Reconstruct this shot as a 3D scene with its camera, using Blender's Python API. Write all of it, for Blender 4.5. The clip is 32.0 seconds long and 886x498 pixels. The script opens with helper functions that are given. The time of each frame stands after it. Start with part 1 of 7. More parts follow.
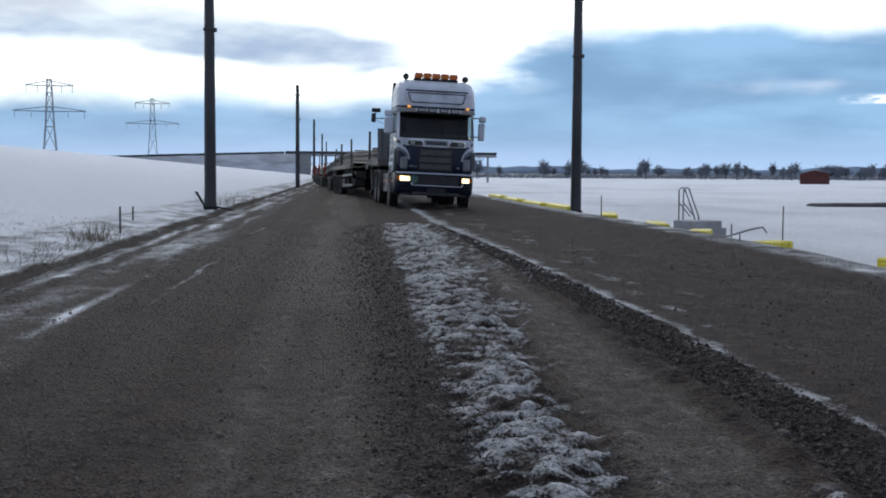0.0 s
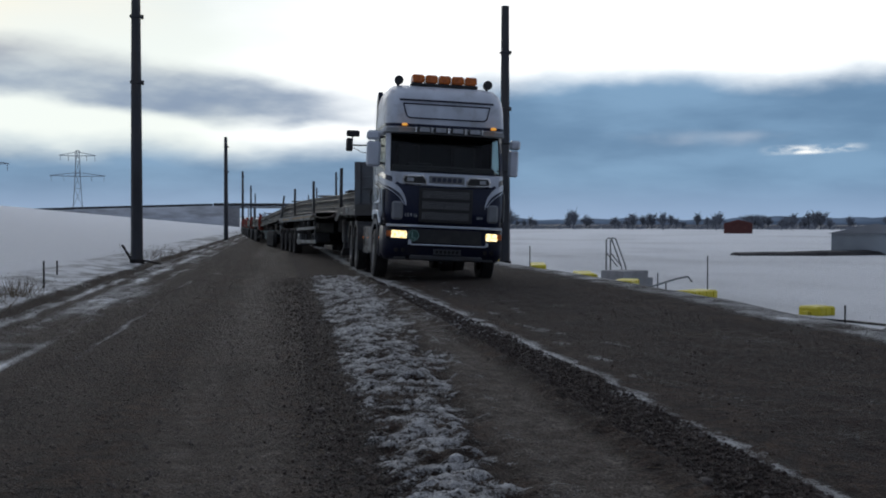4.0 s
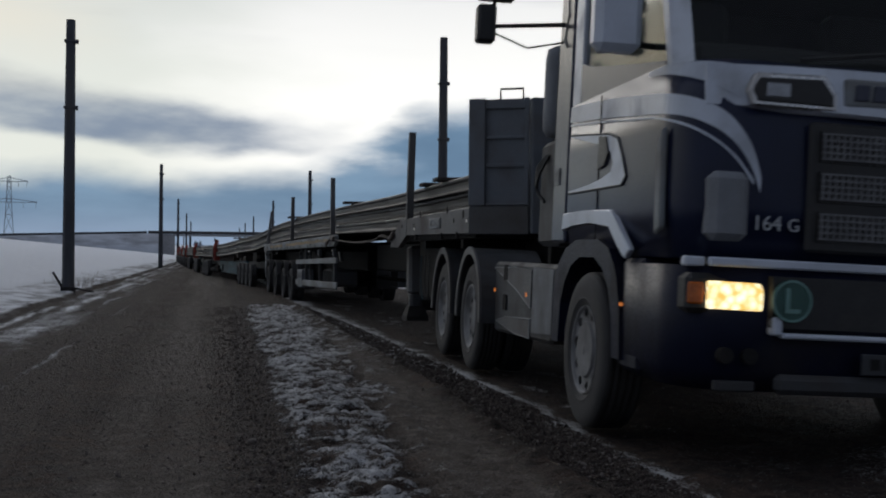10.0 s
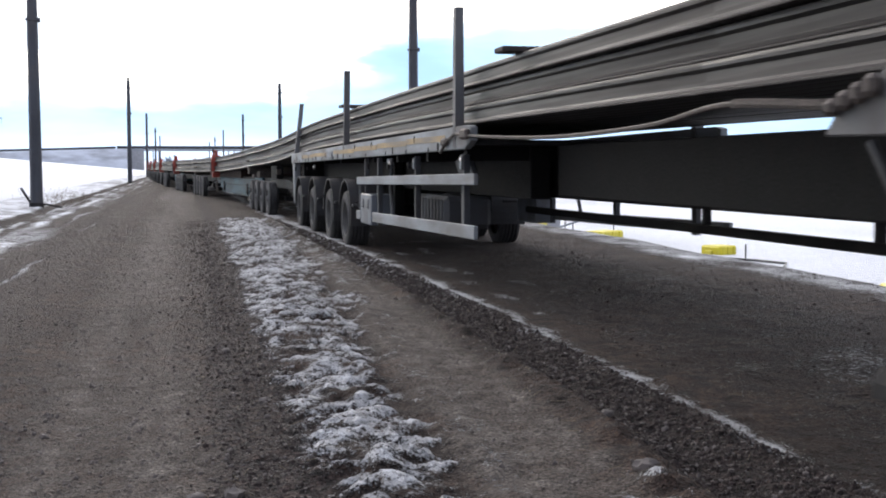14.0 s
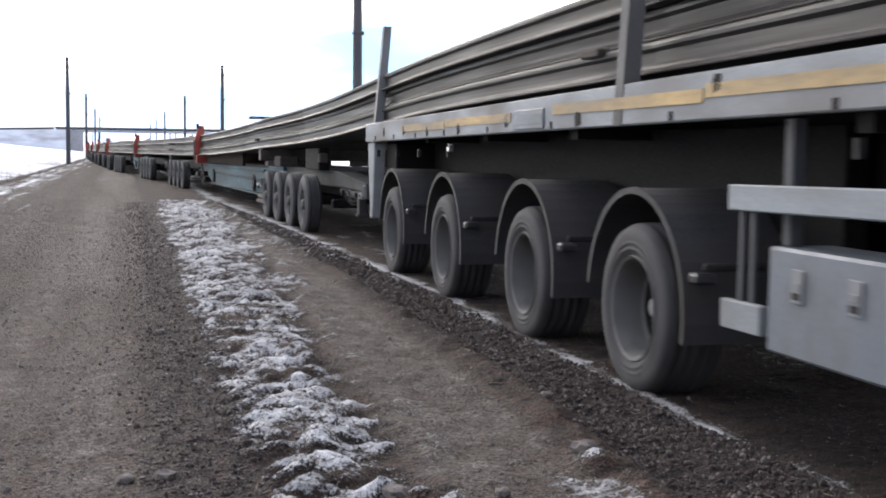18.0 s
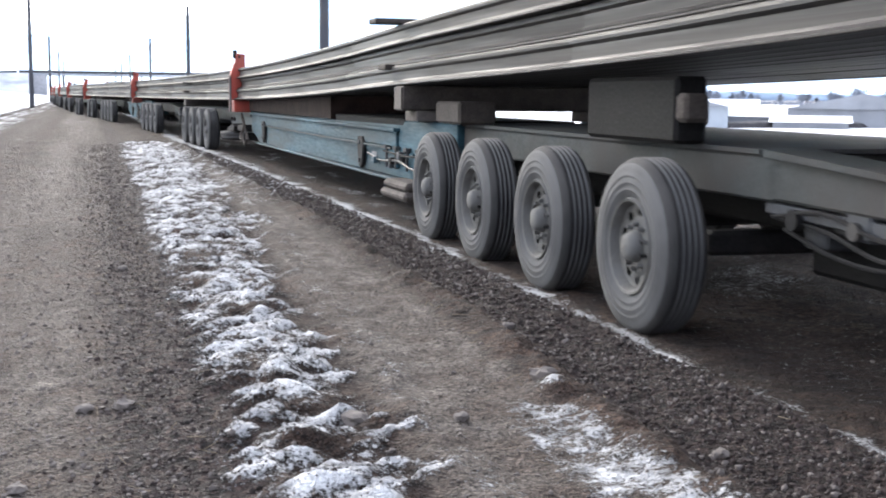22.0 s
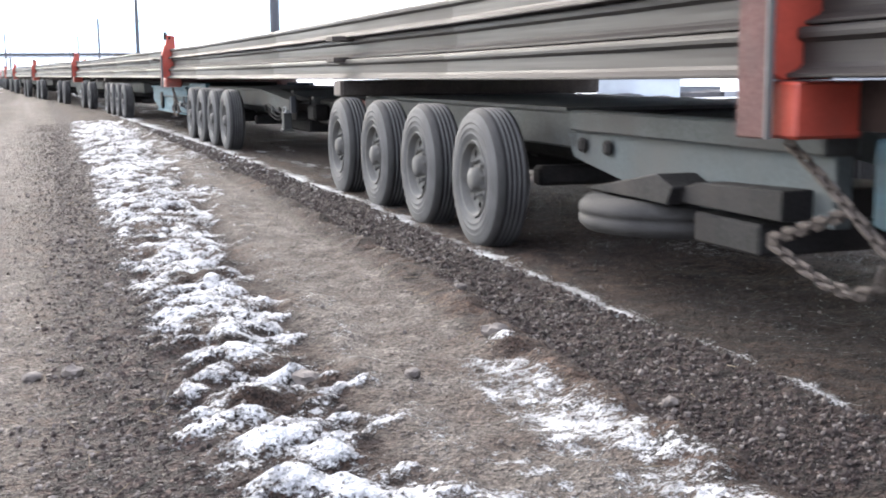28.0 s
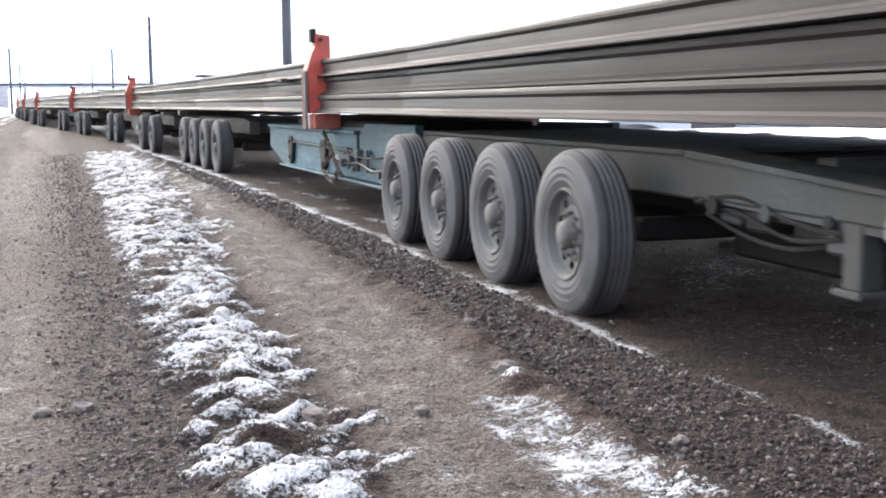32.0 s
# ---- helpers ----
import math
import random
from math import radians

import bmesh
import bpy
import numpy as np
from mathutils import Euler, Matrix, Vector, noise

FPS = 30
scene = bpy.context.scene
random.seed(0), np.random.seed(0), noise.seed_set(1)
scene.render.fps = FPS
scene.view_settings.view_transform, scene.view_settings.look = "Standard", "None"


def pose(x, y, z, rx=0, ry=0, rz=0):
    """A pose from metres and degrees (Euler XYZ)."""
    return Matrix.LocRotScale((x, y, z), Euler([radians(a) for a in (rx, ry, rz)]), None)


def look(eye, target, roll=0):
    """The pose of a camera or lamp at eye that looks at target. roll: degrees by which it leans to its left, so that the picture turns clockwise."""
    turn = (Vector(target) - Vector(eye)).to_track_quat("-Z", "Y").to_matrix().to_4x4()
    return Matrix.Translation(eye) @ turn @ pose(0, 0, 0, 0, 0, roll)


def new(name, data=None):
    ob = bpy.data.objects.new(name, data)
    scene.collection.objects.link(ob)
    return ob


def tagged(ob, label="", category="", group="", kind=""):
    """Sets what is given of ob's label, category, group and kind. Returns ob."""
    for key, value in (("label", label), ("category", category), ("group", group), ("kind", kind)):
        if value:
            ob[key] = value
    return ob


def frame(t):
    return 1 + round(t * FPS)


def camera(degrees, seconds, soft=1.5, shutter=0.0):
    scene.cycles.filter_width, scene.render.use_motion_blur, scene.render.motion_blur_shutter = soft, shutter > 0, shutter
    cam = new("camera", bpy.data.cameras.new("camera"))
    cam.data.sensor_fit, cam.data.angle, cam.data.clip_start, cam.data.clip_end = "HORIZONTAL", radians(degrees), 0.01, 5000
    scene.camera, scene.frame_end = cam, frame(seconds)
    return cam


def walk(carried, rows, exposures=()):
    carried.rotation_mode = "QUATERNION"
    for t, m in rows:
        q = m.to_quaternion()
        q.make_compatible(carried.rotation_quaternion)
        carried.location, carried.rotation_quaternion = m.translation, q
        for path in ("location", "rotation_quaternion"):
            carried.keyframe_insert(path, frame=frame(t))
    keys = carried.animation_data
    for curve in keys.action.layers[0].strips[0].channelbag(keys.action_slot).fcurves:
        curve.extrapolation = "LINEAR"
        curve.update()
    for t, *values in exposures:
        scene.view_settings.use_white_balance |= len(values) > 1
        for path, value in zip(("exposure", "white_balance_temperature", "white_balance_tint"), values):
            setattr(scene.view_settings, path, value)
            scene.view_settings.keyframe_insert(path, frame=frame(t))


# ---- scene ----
# The camera is held in the hand beside the road and hardly leaves its place.
cam = camera(41.5, 32.0, soft=1.9, shutter=0.45)
PATH = [
    (0.0, pose(-0.000, 0.000, 1.200, 86.24, -0.36, -4.81)),
    (0.5, pose(-0.000, -0.051, 1.222, 86.66, -0.18, -5.27)),
    (1.0, pose(-0.003, -0.052, 1.222, 87.26, -0.19, -5.83)),
    (1.5, pose(0.001, -0.066, 1.222, 87.65, -0.25, -5.91)),
    (2.0, pose(0.002, -0.069, 1.223, 87.89, -0.18, -6.56)),
    (2.5, pose(0.008, -0.056, 1.220, 88.15, -0.67, -7.36)),
    (3.0, pose(0.009, -0.062, 1.222, 88.31, -0.39, -7.44)),
    (3.5, pose(0.010, -0.059, 1.218, 88.48, -0.36, -7.97)),
    (5.5, pose(0.004, -0.059, 1.217, 89.48, 0.68, -8.42)),
    (6.0, pose(0.003, -0.048, 1.218, 89.04, 0.62, -7.88)),
    (6.5, pose(-0.006, -0.031, 1.230, 89.00, 0.30, -7.86)),
    (7.0, pose(0.009, -0.066, 1.213, 89.40, 0.40, -9.13)),
    (7.5, pose(0.014, -0.053, 1.217, 89.85, -0.15, -9.97)),
    (8.0, pose(0.019, -0.047, 1.217, 90.05, 0.06, -10.29)),
    (8.5, pose(0.021, -0.025, 1.214, 90.34, 0.03, -10.85)),
    (9.0, pose(0.027, -0.005, 1.219, 90.79, -0.12, -11.14)),
    (9.5, pose(0.023, -0.025, 1.211, 90.69, -0.28, -11.32)),
    (10.0, pose(0.028, -0.038, 1.215, 90.24, -0.55, -11.30)),
    (10.5, pose(0.028, -0.037, 1.209, 89.30, -0.13, -11.24)),
    (11.0, pose(0.025, -0.035, 1.211, 88.79, -0.10, -11.69)),
    (11.5, pose(0.029, -0.010, 1.206, 88.05, -0.21, -12.44)),
    (12.0, pose(0.037, -0.012, 1.193, 87.19, -0.06, -12.55)),
    (12.5, pose(0.031, -0.026, 1.193, 86.46, -0.21, -12.39)),
    (13.0, pose(0.034, -0.023, 1.194, 86.34, -0.37, -12.63)),
    (13.5, pose(0.036, -0.035, 1.190, 85.99, -0.01, -12.57)),
    (15.5, pose(0.056, -0.012, 1.184, 85.98, -0.20, -13.54)),
    (16.0, pose(0.060, -0.006, 1.172, 85.82, -0.16, -14.41)),
    (16.5, pose(0.069, 0.009, 1.161, 85.36, -0.47, -14.46)),
    (17.0, pose(0.069, 0.029, 1.157, 85.52, -0.68, -15.15)),
    (17.5, pose(0.072, 0.025, 1.158, 85.08, -0.65, -15.07)),
    (18.0, pose(0.071, 0.028, 1.154, 85.29, -0.71, -15.40)),
    (18.5, pose(0.070, 0.028, 1.151, 85.23, -0.58, -15.56)),
    (19.0, pose(0.081, 0.027, 1.151, 84.99, -0.30, -15.60)),
    (19.5, pose(0.086, 0.034, 1.149, 84.76, -0.34, -16.18)),
    (20.0, pose(0.089, 0.049, 1.147, 84.72, -0.37, -16.19)),
    (20.5, pose(0.085, 0.012, 1.143, 84.80, -0.08, -16.37)),
    (21.0, pose(0.087, 0.017, 1.142, 84.77, -0.11, -17.05)),
    (21.5, pose(0.086, 0.019, 1.137, 83.86, 1.09, -15.97)),
    (22.0, pose(0.109, 0.023, 1.099, 82.56, -0.59, -16.89)),
    (22.5, pose(0.117, 0.040, 1.087, 83.14, -1.48, -17.93)),
    (23.0, pose(0.116, 0.044, 1.081, 83.16, -0.69, -17.90)),
    (23.5, pose(0.115, 0.047, 1.072, 82.52, 0.26, -17.08)),
    (24.0, pose(0.119, 0.043, 1.061, 82.11, 0.69, -16.52)),
    (24.5, pose(0.127, 0.055, 1.043, 82.32, -0.08, -17.02)),
    (26.5, pose(0.125, -0.012, 1.052, 81.75, 0.56, -16.98)),
    (27.0, pose(0.128, -0.001, 1.049, 81.31, 0.62, -17.53)),
    (27.5, pose(0.132, 0.005, 1.045, 80.91, 0.86, -18.22)),
    (28.0, pose(0.138, 0.010, 1.036, 81.39, 0.45, -19.13)),
    (28.5, pose(0.142, 0.007, 1.034, 82.00, -0.52, -19.94)),
    (29.0, pose(0.141, 0.007, 1.048, 82.28, -0.53, -19.57)),
    (29.5, pose(0.138, 0.010, 1.049, 82.61, 0.12, -19.20)),
    (30.0, pose(0.141, 0.010, 1.056, 83.07, 0.03, -18.86)),
    (30.5, pose(0.139, 0.017, 1.052, 82.79, -0.30, -18.78)),
    (31.0, pose(0.140, -0.000, 1.053, 82.58, -0.19, -18.67)),
    (31.5, pose(0.142, 0.003, 1.056, 82.85, 0.28, -18.66)),
    (32.0, pose(0.141, 0.007, 1.060, 82.85, 0.38, -18.58)),
]
EXPOSURES = [(0.0, 0.15, 5950, 10), (2.0, -0.05, 5950, 10), (3.5, -0.4, 6000, 10), (5.5, -0.75, 6000, 10), (7.0, -0.85, 6050, 10), (9.0, -0.85, 6100, 10),
             (10.0, -0.75, 6200, 11), (11.0, -0.4, 6250, 12), (12.0, 0.3, 6350, 13), (13.0, 1.1, 6450, 14), (16.0, 1.5, 6500, 15),
             (19.0, 2.0, 6550, 15), (21.0, 2.35, 6500, 13), (23.0, 2.6, 6420, 12), (28.0, 3.0, 6620, 13), (32.0, 2.88, 6620, 13)]
walk(cam, PATH, EXPOSURES)

# ---- world: a cloudy winter evening, brightest ahead ----
world = bpy.data.worlds.new("winter_sky")
scene.world = world
world.use_nodes = True


def wire_world():
    nt = world.node_tree
    nt.nodes.clear()
    N, L = nt.nodes.new, nt.links.new

    def math_node(op, a, b=None, c=None):
        n = N("ShaderNodeMath")
        n.operation = op
        for i, v in enumerate((a, b, c)):
            if v is None:
                continue
            if isinstance(v, (int, float)):
                n.inputs[i].default_value = v
            else:
                L(v, n.inputs[i])
        return n.outputs[0]

    def smooth(v, a, b):
        n = N("ShaderNodeMapRange")
        n.interpolation_type = "SMOOTHSTEP"
        n.inputs["From Min"].default_value, n.inputs["From Max"].default_value = a, b
        L(v, n.inputs["Value"])
        return n.outputs["Result"]

    def mix(f, a, b):
        n = N("ShaderNodeMix")
        n.data_type = "RGBA"
        L(f, n.inputs["Factor"])
        for k, v in ((6, a), (7, b)):
            if isinstance(v, tuple):
                n.inputs[k].default_value = (*v, 1)
            else:
                L(v, n.inputs[k])
        return n.outputs[2]

    def cloud(scale, loc, detail=6.0, stretch=(1, 1, 7)):
        m = N("ShaderNodeMapping")
        m.inputs["Scale"].default_value = stretch
        m.inputs["Location"].default_value = loc
        L(co, m.inputs["Vector"])
        n = N("ShaderNodeTexNoise")
        n.inputs["Scale"].default_value, n.inputs["Detail"].default_value = scale, detail
        L(m.outputs[0], n.inputs["Vector"])
        return n.outputs["Fac"]

    co = N("ShaderNodeTexCoord").outputs["Generated"]
    sep = N("ShaderNodeSeparateXYZ")
    L(co, sep.inputs[0])
    x, y, z = sep.outputs
    sky = N("ShaderNodeTexSky")
    sky.sky_type, sky.sun_disc = "NISHITA", False
    sky.sun_elevation, sky.sun_rotation = radians(25), radians(-6)
    gain = N("ShaderNodeVectorMath")
    gain.operation = "SCALE"
    gain.inputs["Scale"].default_value = 0.10
    L(sky.outputs[0], gain.inputs[0])
    # height over the horizon, frayed by noise and tilted up to one side
    fray = math_node("MULTIPLY", math_node("SUBTRACT", cloud(7.0, (3, 1, 0), 8.0, (1, 1, 2.6)), 0.5), 0.050)
    zf = math_node("ADD", z, fray)
    ragged = math_node("ADD", x, math_node("MULTIPLY", math_node("SUBTRACT", cloud(6.0, (5, 5, 5), 7.0, (1, 1, 3.5)), 0.5), 0.22))
    lift = math_node("SUBTRACT", zf, math_node("ADD", math_node("MULTIPLY", smooth(ragged, 0.05, 0.22), 0.050), math_node("MULTIPLY", smooth(x, 0.0, 0.35), 0.012)))
    low = math_node("SUBTRACT", 1.0, smooth(lift, 0.046, 0.074))
    # a second bank of cloud, over the left half only
    slope = math_node("ADD", zf, math_node("MULTIPLY", smooth(x, -0.40, 0.04), 0.030))
    top = math_node("MULTIPLY", smooth(slope, 0.104, 0.120), math_node("SUBTRACT", 1.0, smooth(math_node("ADD", slope, math_node("MULTIPLY", smooth(x, -0.2, 0.04), 0.014)), 0.150, 0.170)))
    top = math_node("MULTIPLY", top, math_node("SUBTRACT", 1.0, smooth(ragged, 0.02, 0.16)))
    thin = math_node("MULTIPLY", smooth(cloud(3.4, (7, 2, 5), 6.0, (1, 1, 8)), 0.52, 0.70), smooth(z, 0.16, 0.24))
    band = mix(smooth(ragged, -0.10, 0.12), (1.36, 1.38, 1.22), (1.85, 1.80, 1.66))
    bright = mix(smooth(z, 0.10, 0.42), band, (0.66, 0.70, 0.77))
    c = mix(math_node("MULTIPLY", thin, 0.6), bright, (0.50, 0.54, 0.62))
    glow_part = math_node("MULTIPLY", math_node("MULTIPLY", smooth(zf, 0.135, 0.19), math_node("SUBTRACT", 1.0, smooth(ragged, -0.34, -0.04))), math_node("MULTIPLY", math_node("MULTIPLY", smooth(y, 0.8, 0.9), math_node("SUBTRACT", 1.0, smooth(z, 0.20, 0.30))), 0.85))
    c = mix(glow_part, c, (1.60, 1.36, 0.98))
    warm = mix(smooth(zf, 0.110, 0.155), (0.31, 0.41, 0.56), (0.66, 0.66, 0.66))
    wisp = smooth(cloud(9.0, (8, 3, 6), 8.0, (1, 1, 3)), 0.28, 0.62)
    c = mix(math_node("MULTIPLY", top, math_node("MULTIPLY_ADD", wisp, 0.45, 0.50)), c, warm)
    deep = mix(smooth(cloud(6.0, (1, 4, 2), 7.0, (1, 1, 4)), 0.36, 0.68), (0.20, 0.345, 0.52), (0.32, 0.51, 0.71))
    deep = mix(smooth(z, 0.0, 0.045), (0.42, 0.57, 0.78), deep)
    slit = math_node("MULTIPLY", smooth(math_node("ADD", z, math_node("MULTIPLY", fray, 0.35)), 0.064, 0.071), math_node("SUBTRACT", 1.0, smooth(math_node("ADD", z, math_node("MULTIPLY", fray, 0.35)), 0.074, 0.082)))
    slit = math_node("MULTIPLY", slit, smooth(cloud(4.0, (2, 9, 1), 5.0, (1, 1, 2)), 0.44, 0.62))
    deep = mix(math_node("MULTIPLY", slit, 0.8), deep, (0.80, 0.84, 0.90))
    zs = math_node("ADD", z, math_node("MULTIPLY", fray, 0.26))
    gap = math_node("MULTIPLY", math_node("MULTIPLY", smooth(x, 0.392, 0.43), math_node("SUBTRACT", 1.0, smooth(x, 0.445, 0.475))), math_node("MULTIPLY", smooth(zs, 0.0565, 0.0605), math_node("SUBTRACT", 1.0, smooth(zs, 0.0625, 0.0665))))
    deep = mix(math_node("MULTIPLY", gap, smooth(cloud(30.0, (4, 1, 8), 5.0, (1, 1, 3)), 0.36, 0.56)), deep, (1.75, 1.66, 1.48))
    c = mix(low, c, deep)
    c = mix(math_node("SUBTRACT", 1.0, smooth(y, -0.5, 0.6)), c, (0.30, 0.34, 0.42))
    c = mix(math_node("MULTIPLY", smooth(y, -1, 1), 0.02), c, gain.outputs[0])
    bg = N("ShaderNodeBackground")
    L(c, bg.inputs["Color"])
    bg.inputs["Strength"].default_value = 1.0
    L(bg.outputs[0], N("ShaderNodeOutputWorld").inputs[0])


wire_world()
sun = new("sun", bpy.data.lights.new("sun", "SUN"))
sun.data.energy, sun.data.angle, sun.data.color = 0.72, radians(30), (1.0, 0.93, 0.82)
sun.matrix_world = look((0, 0, 0), (0.10, -0.92, -0.44))


# ---- materials ----
def material(name, color, rough=0.6, metal=0.0, var=0.25, scale=6.0, bump=0.0, fine=60.0, dust=0.0, dust_color=(0.24, 0.21, 0.19), dust_scale=3.0, spec=0.5, obvar=0.0, stretch=(1, 1, 1)):
    """A surface with grain at two scales and, where asked, a layer of road dust."""
    m = bpy.data.materials.new(name)
    m.use_nodes = True
    nt = m.node_tree
    N, L = nt.nodes.new, nt.links.new
    b = nt.nodes["Principled BSDF"]
    co = N("ShaderNodeTexCoord").outputs["Object"]
    mp = N("ShaderNodeMapping")
    mp.inputs["Scale"].default_value = stretch
    L(co, mp.inputs[0])

    def noise_fac(s, d=5.0):
        n = N("ShaderNodeTexNoise")
        n.inputs["Scale"].default_value, n.inputs["Detail"].default_value = s, d
        L(mp.outputs[0], n.inputs["Vector"])
        return n.outputs["Fac"]

    def ramp(v, a, b2, lo, hi):
        n = N("ShaderNodeMapRange")
        n.inputs["From Min"].default_value, n.inputs["From Max"].default_value = a, b2
        n.inputs["To Min"].default_value, n.inputs["To Max"].default_value = lo, hi
        L(v, n.inputs["Value"])
        return n.outputs["Result"]

    def mix(f, a, b2, kind="MIX"):
        n = N("ShaderNodeMix")
        n.data_type, n.blend_type = "RGBA", kind
        if isinstance(f, float):
            n.inputs["Factor"].default_value = f
        else:
            L(f, n.inputs["Factor"])
        for k, v in ((6, a), (7, b2)):
            if isinstance(v, tuple):
                n.inputs[k].default_value = (*v, 1)
            else:
                L(v, n.inputs[k])
        return n.outputs[2]

    big, small = noise_fac(scale), noise_fac(fine, 3.0)
    lo, hi = tuple(c * (1 - var) for c in color), tuple(min(1, c * (1 + var)) for c in color)
    c = mix(ramp(big, 0.3, 0.7, 0, 1), lo, hi)
    c = mix(ramp(small, 0.35, 0.65, 0, 0.35 * min(1, var * 3)), c, tuple(x * 0.6 for x in color))
    if obvar:
        info = N("ShaderNodeObjectInfo").outputs["Random"]
        c = mix(ramp(info, 0, 1, 0, obvar), c, tuple(x * 0.35 for x in color))
    r = ramp(small, 0.3, 0.7, max(0.03, rough - 0.1), min(1, rough + 0.1))
    if dust:
        f = ramp(noise_fac(dust_scale, 7.0), 0.62 - 0.5 * dust, 0.9 - 0.4 * dust, 0, 0.95)
        c = mix(f, c, dust_color)
        rm = N("ShaderNodeMix")
        L(f, rm.inputs[0])
        L(r, rm.inputs[2])
        rm.inputs[3].default_value = 0.9
        r = rm.outputs[0]
    L(c, b.inputs["Base Color"])
    L(r, b.inputs["Roughness"])
    b.inputs["Metallic"].default_value = metal
    b.inputs["Specular IOR Level"].default_value = spec
    if bump:
        bn = N("ShaderNodeBump")
        bn.inputs["Strength"].default_value, bn.inputs["Distance"].default_value = min(1, bump), 0.01
        L(small, bn.inputs["Height"])
        L(bn.outputs[0], b.inputs["Normal"])
    return m


def glow(name, color, strength):
    m = bpy.data.materials.new(name)
    m.use_nodes = True
    b = m.node_tree.nodes["Principled BSDF"]
    b.inputs["Base Color"].default_value = (*color, 1)
    b.inputs["Emission Color"].default_value = (*color, 1)
    b.inputs["Emission Strength"].default_value = strength
    b.inputs["Roughness"].default_value = 0.15
    return m


def clear_glass(name, tint, share):
    m = bpy.data.materials.new(name)
    m.use_nodes = True
    nt = m.node_tree
    nt.nodes.clear()
    N, L = nt.nodes.new, nt.links.new
    t, g, x = N("ShaderNodeBsdfTransparent"), N("ShaderNodeBsdfGlossy"), N("ShaderNodeMixShader")
    t.inputs[0].default_value = (*tint, 1)
    g.inputs["Roughness"].default_value = 0.05
    x.inputs[0].default_value = share
    L(t.outputs[0], x.inputs[1])
    L(g.outputs[0], x.inputs[2])
    L(x.outputs[0], N("ShaderNodeOutputMaterial").inputs[0])
    return m


NAVY = material("navy_paint", (0.0115, 0.0160, 0.041), 0.30, 0, 0.2, 3, fine=400, spec=0.30)
NAVY_MUDDY = material("muddy_navy_paint", (0.008, 0.010, 0.026), 0.45, 0, 0.3, 3, spec=0.15, dust=0.22, dust_color=(0.032, 0.029, 0.028), dust_scale=2.0)
VANE_GREY = material("dusty_light_grey_plastic", (0.20, 0.21, 0.23), 0.6, 0, 0.12, 4, dust=0.3, dust_color=(0.15, 0.15, 0.15))
WHITE_PAINT = material("white_paint", (0.56, 0.60, 0.68), 0.35, 0, 0.12, 2.5, dust=0.2, dust_color=(0.30, 0.31, 0.33))
GREY_PAINT = material("grey_paint", (0.13, 0.145, 0.165), 0.5, 0.1, 0.15, 3, dust=0.4, dust_color=(0.105, 0.10, 0.098))
DUSTY_GREY = material("dusty_grey_paint", (0.056, 0.060, 0.067), 0.6, 0, 0.25, 3, dust=0.5, dust_color=(0.048, 0.043, 0.040), spec=0.35)
PALE_STEEL = material("pale_steel", (0.215, 0.235, 0.25), 0.62, 0.0, 0.18, 2, dust=0.50, dust_color=(0.150, 0.140, 0.130), dust_scale=2.2, stretch=(1, 0.5, 1.6))
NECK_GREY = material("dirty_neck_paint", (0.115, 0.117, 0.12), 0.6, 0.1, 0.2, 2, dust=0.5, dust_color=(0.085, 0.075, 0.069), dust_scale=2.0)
AMBER_TAPE = material("worn_amber_tape", (0.36, 0.235, 0.085), 0.6, 0, 0.25, 8, dust=0.52, dust_color=(0.185, 0.172, 0.150), dust_scale=1.5, stretch=(1, 0.7, 4))
GUARD = material("muddy_guard_plastic", (0.038, 0.038, 0.040), 0.65, 0, 0.25, 3, dust=0.45, dust_color=(0.038, 0.033, 0.030), spec=0.3)
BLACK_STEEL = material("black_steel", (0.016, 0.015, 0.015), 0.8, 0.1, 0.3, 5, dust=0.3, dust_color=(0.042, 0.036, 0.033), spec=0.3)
BLACK_PLASTIC = material("black_plastic", (0.015, 0.015, 0.016), 0.5, 0, 0.2, 8, dust=0.2, dust_color=(0.06, 0.055, 0.05))
CHROME = material("chrome", (0.62, 0.62, 0.62), 0.2, 1.0, 0.1, 8, dust=0.3)
RUBBER = material("dusty_tyre_rubber", (0.055, 0.053, 0.054), 0.85, 0, 0.3, 5, bump=0.3, fine=90, dust=0.78, dust_color=(0.082, 0.081, 0.081), dust_scale=4.0, obvar=0.3)
TREAD = material("worn_tread_rubber", (0.022, 0.021, 0.021), 0.85, 0, 0.3, 6, bump=0.3, fine=90, dust=0.45, dust_color=(0.042, 0.039, 0.037), dust_scale=3)
RUBBER_DARK = material("dark_tyre_rubber", (0.024, 0.023, 0.024), 0.8, 0, 0.3, 5, bump=0.3, fine=90, dust=0.6, dust_color=(0.050, 0.048, 0.049), dust_scale=2.2)
RIM = material("dusty_rim_steel", (0.105, 0.097, 0.086), 0.7, 0.2, 0.3, 9, bump=0.2, dust=0.7, dust_color=(0.115, 0.113, 0.110), dust_scale=7, obvar=0.2)
RIM_WHITE = material("painted_rim", (0.25, 0.25, 0.255), 0.65, 0, 0.2, 9, dust=0.55, dust_color=(0.115, 0.112, 0.11), dust_scale=4, spec=0.3)
BLUE_BEAM = material("faded_blue_green_paint", (0.031, 0.080, 0.104), 0.65, 0, 0.5, 1.3, bump=0.15, fine=16, dust=0.40, dust_color=(0.070, 0.078, 0.076), dust_scale=1.6, spec=0.3, stretch=(1, 0.3, 2.5))
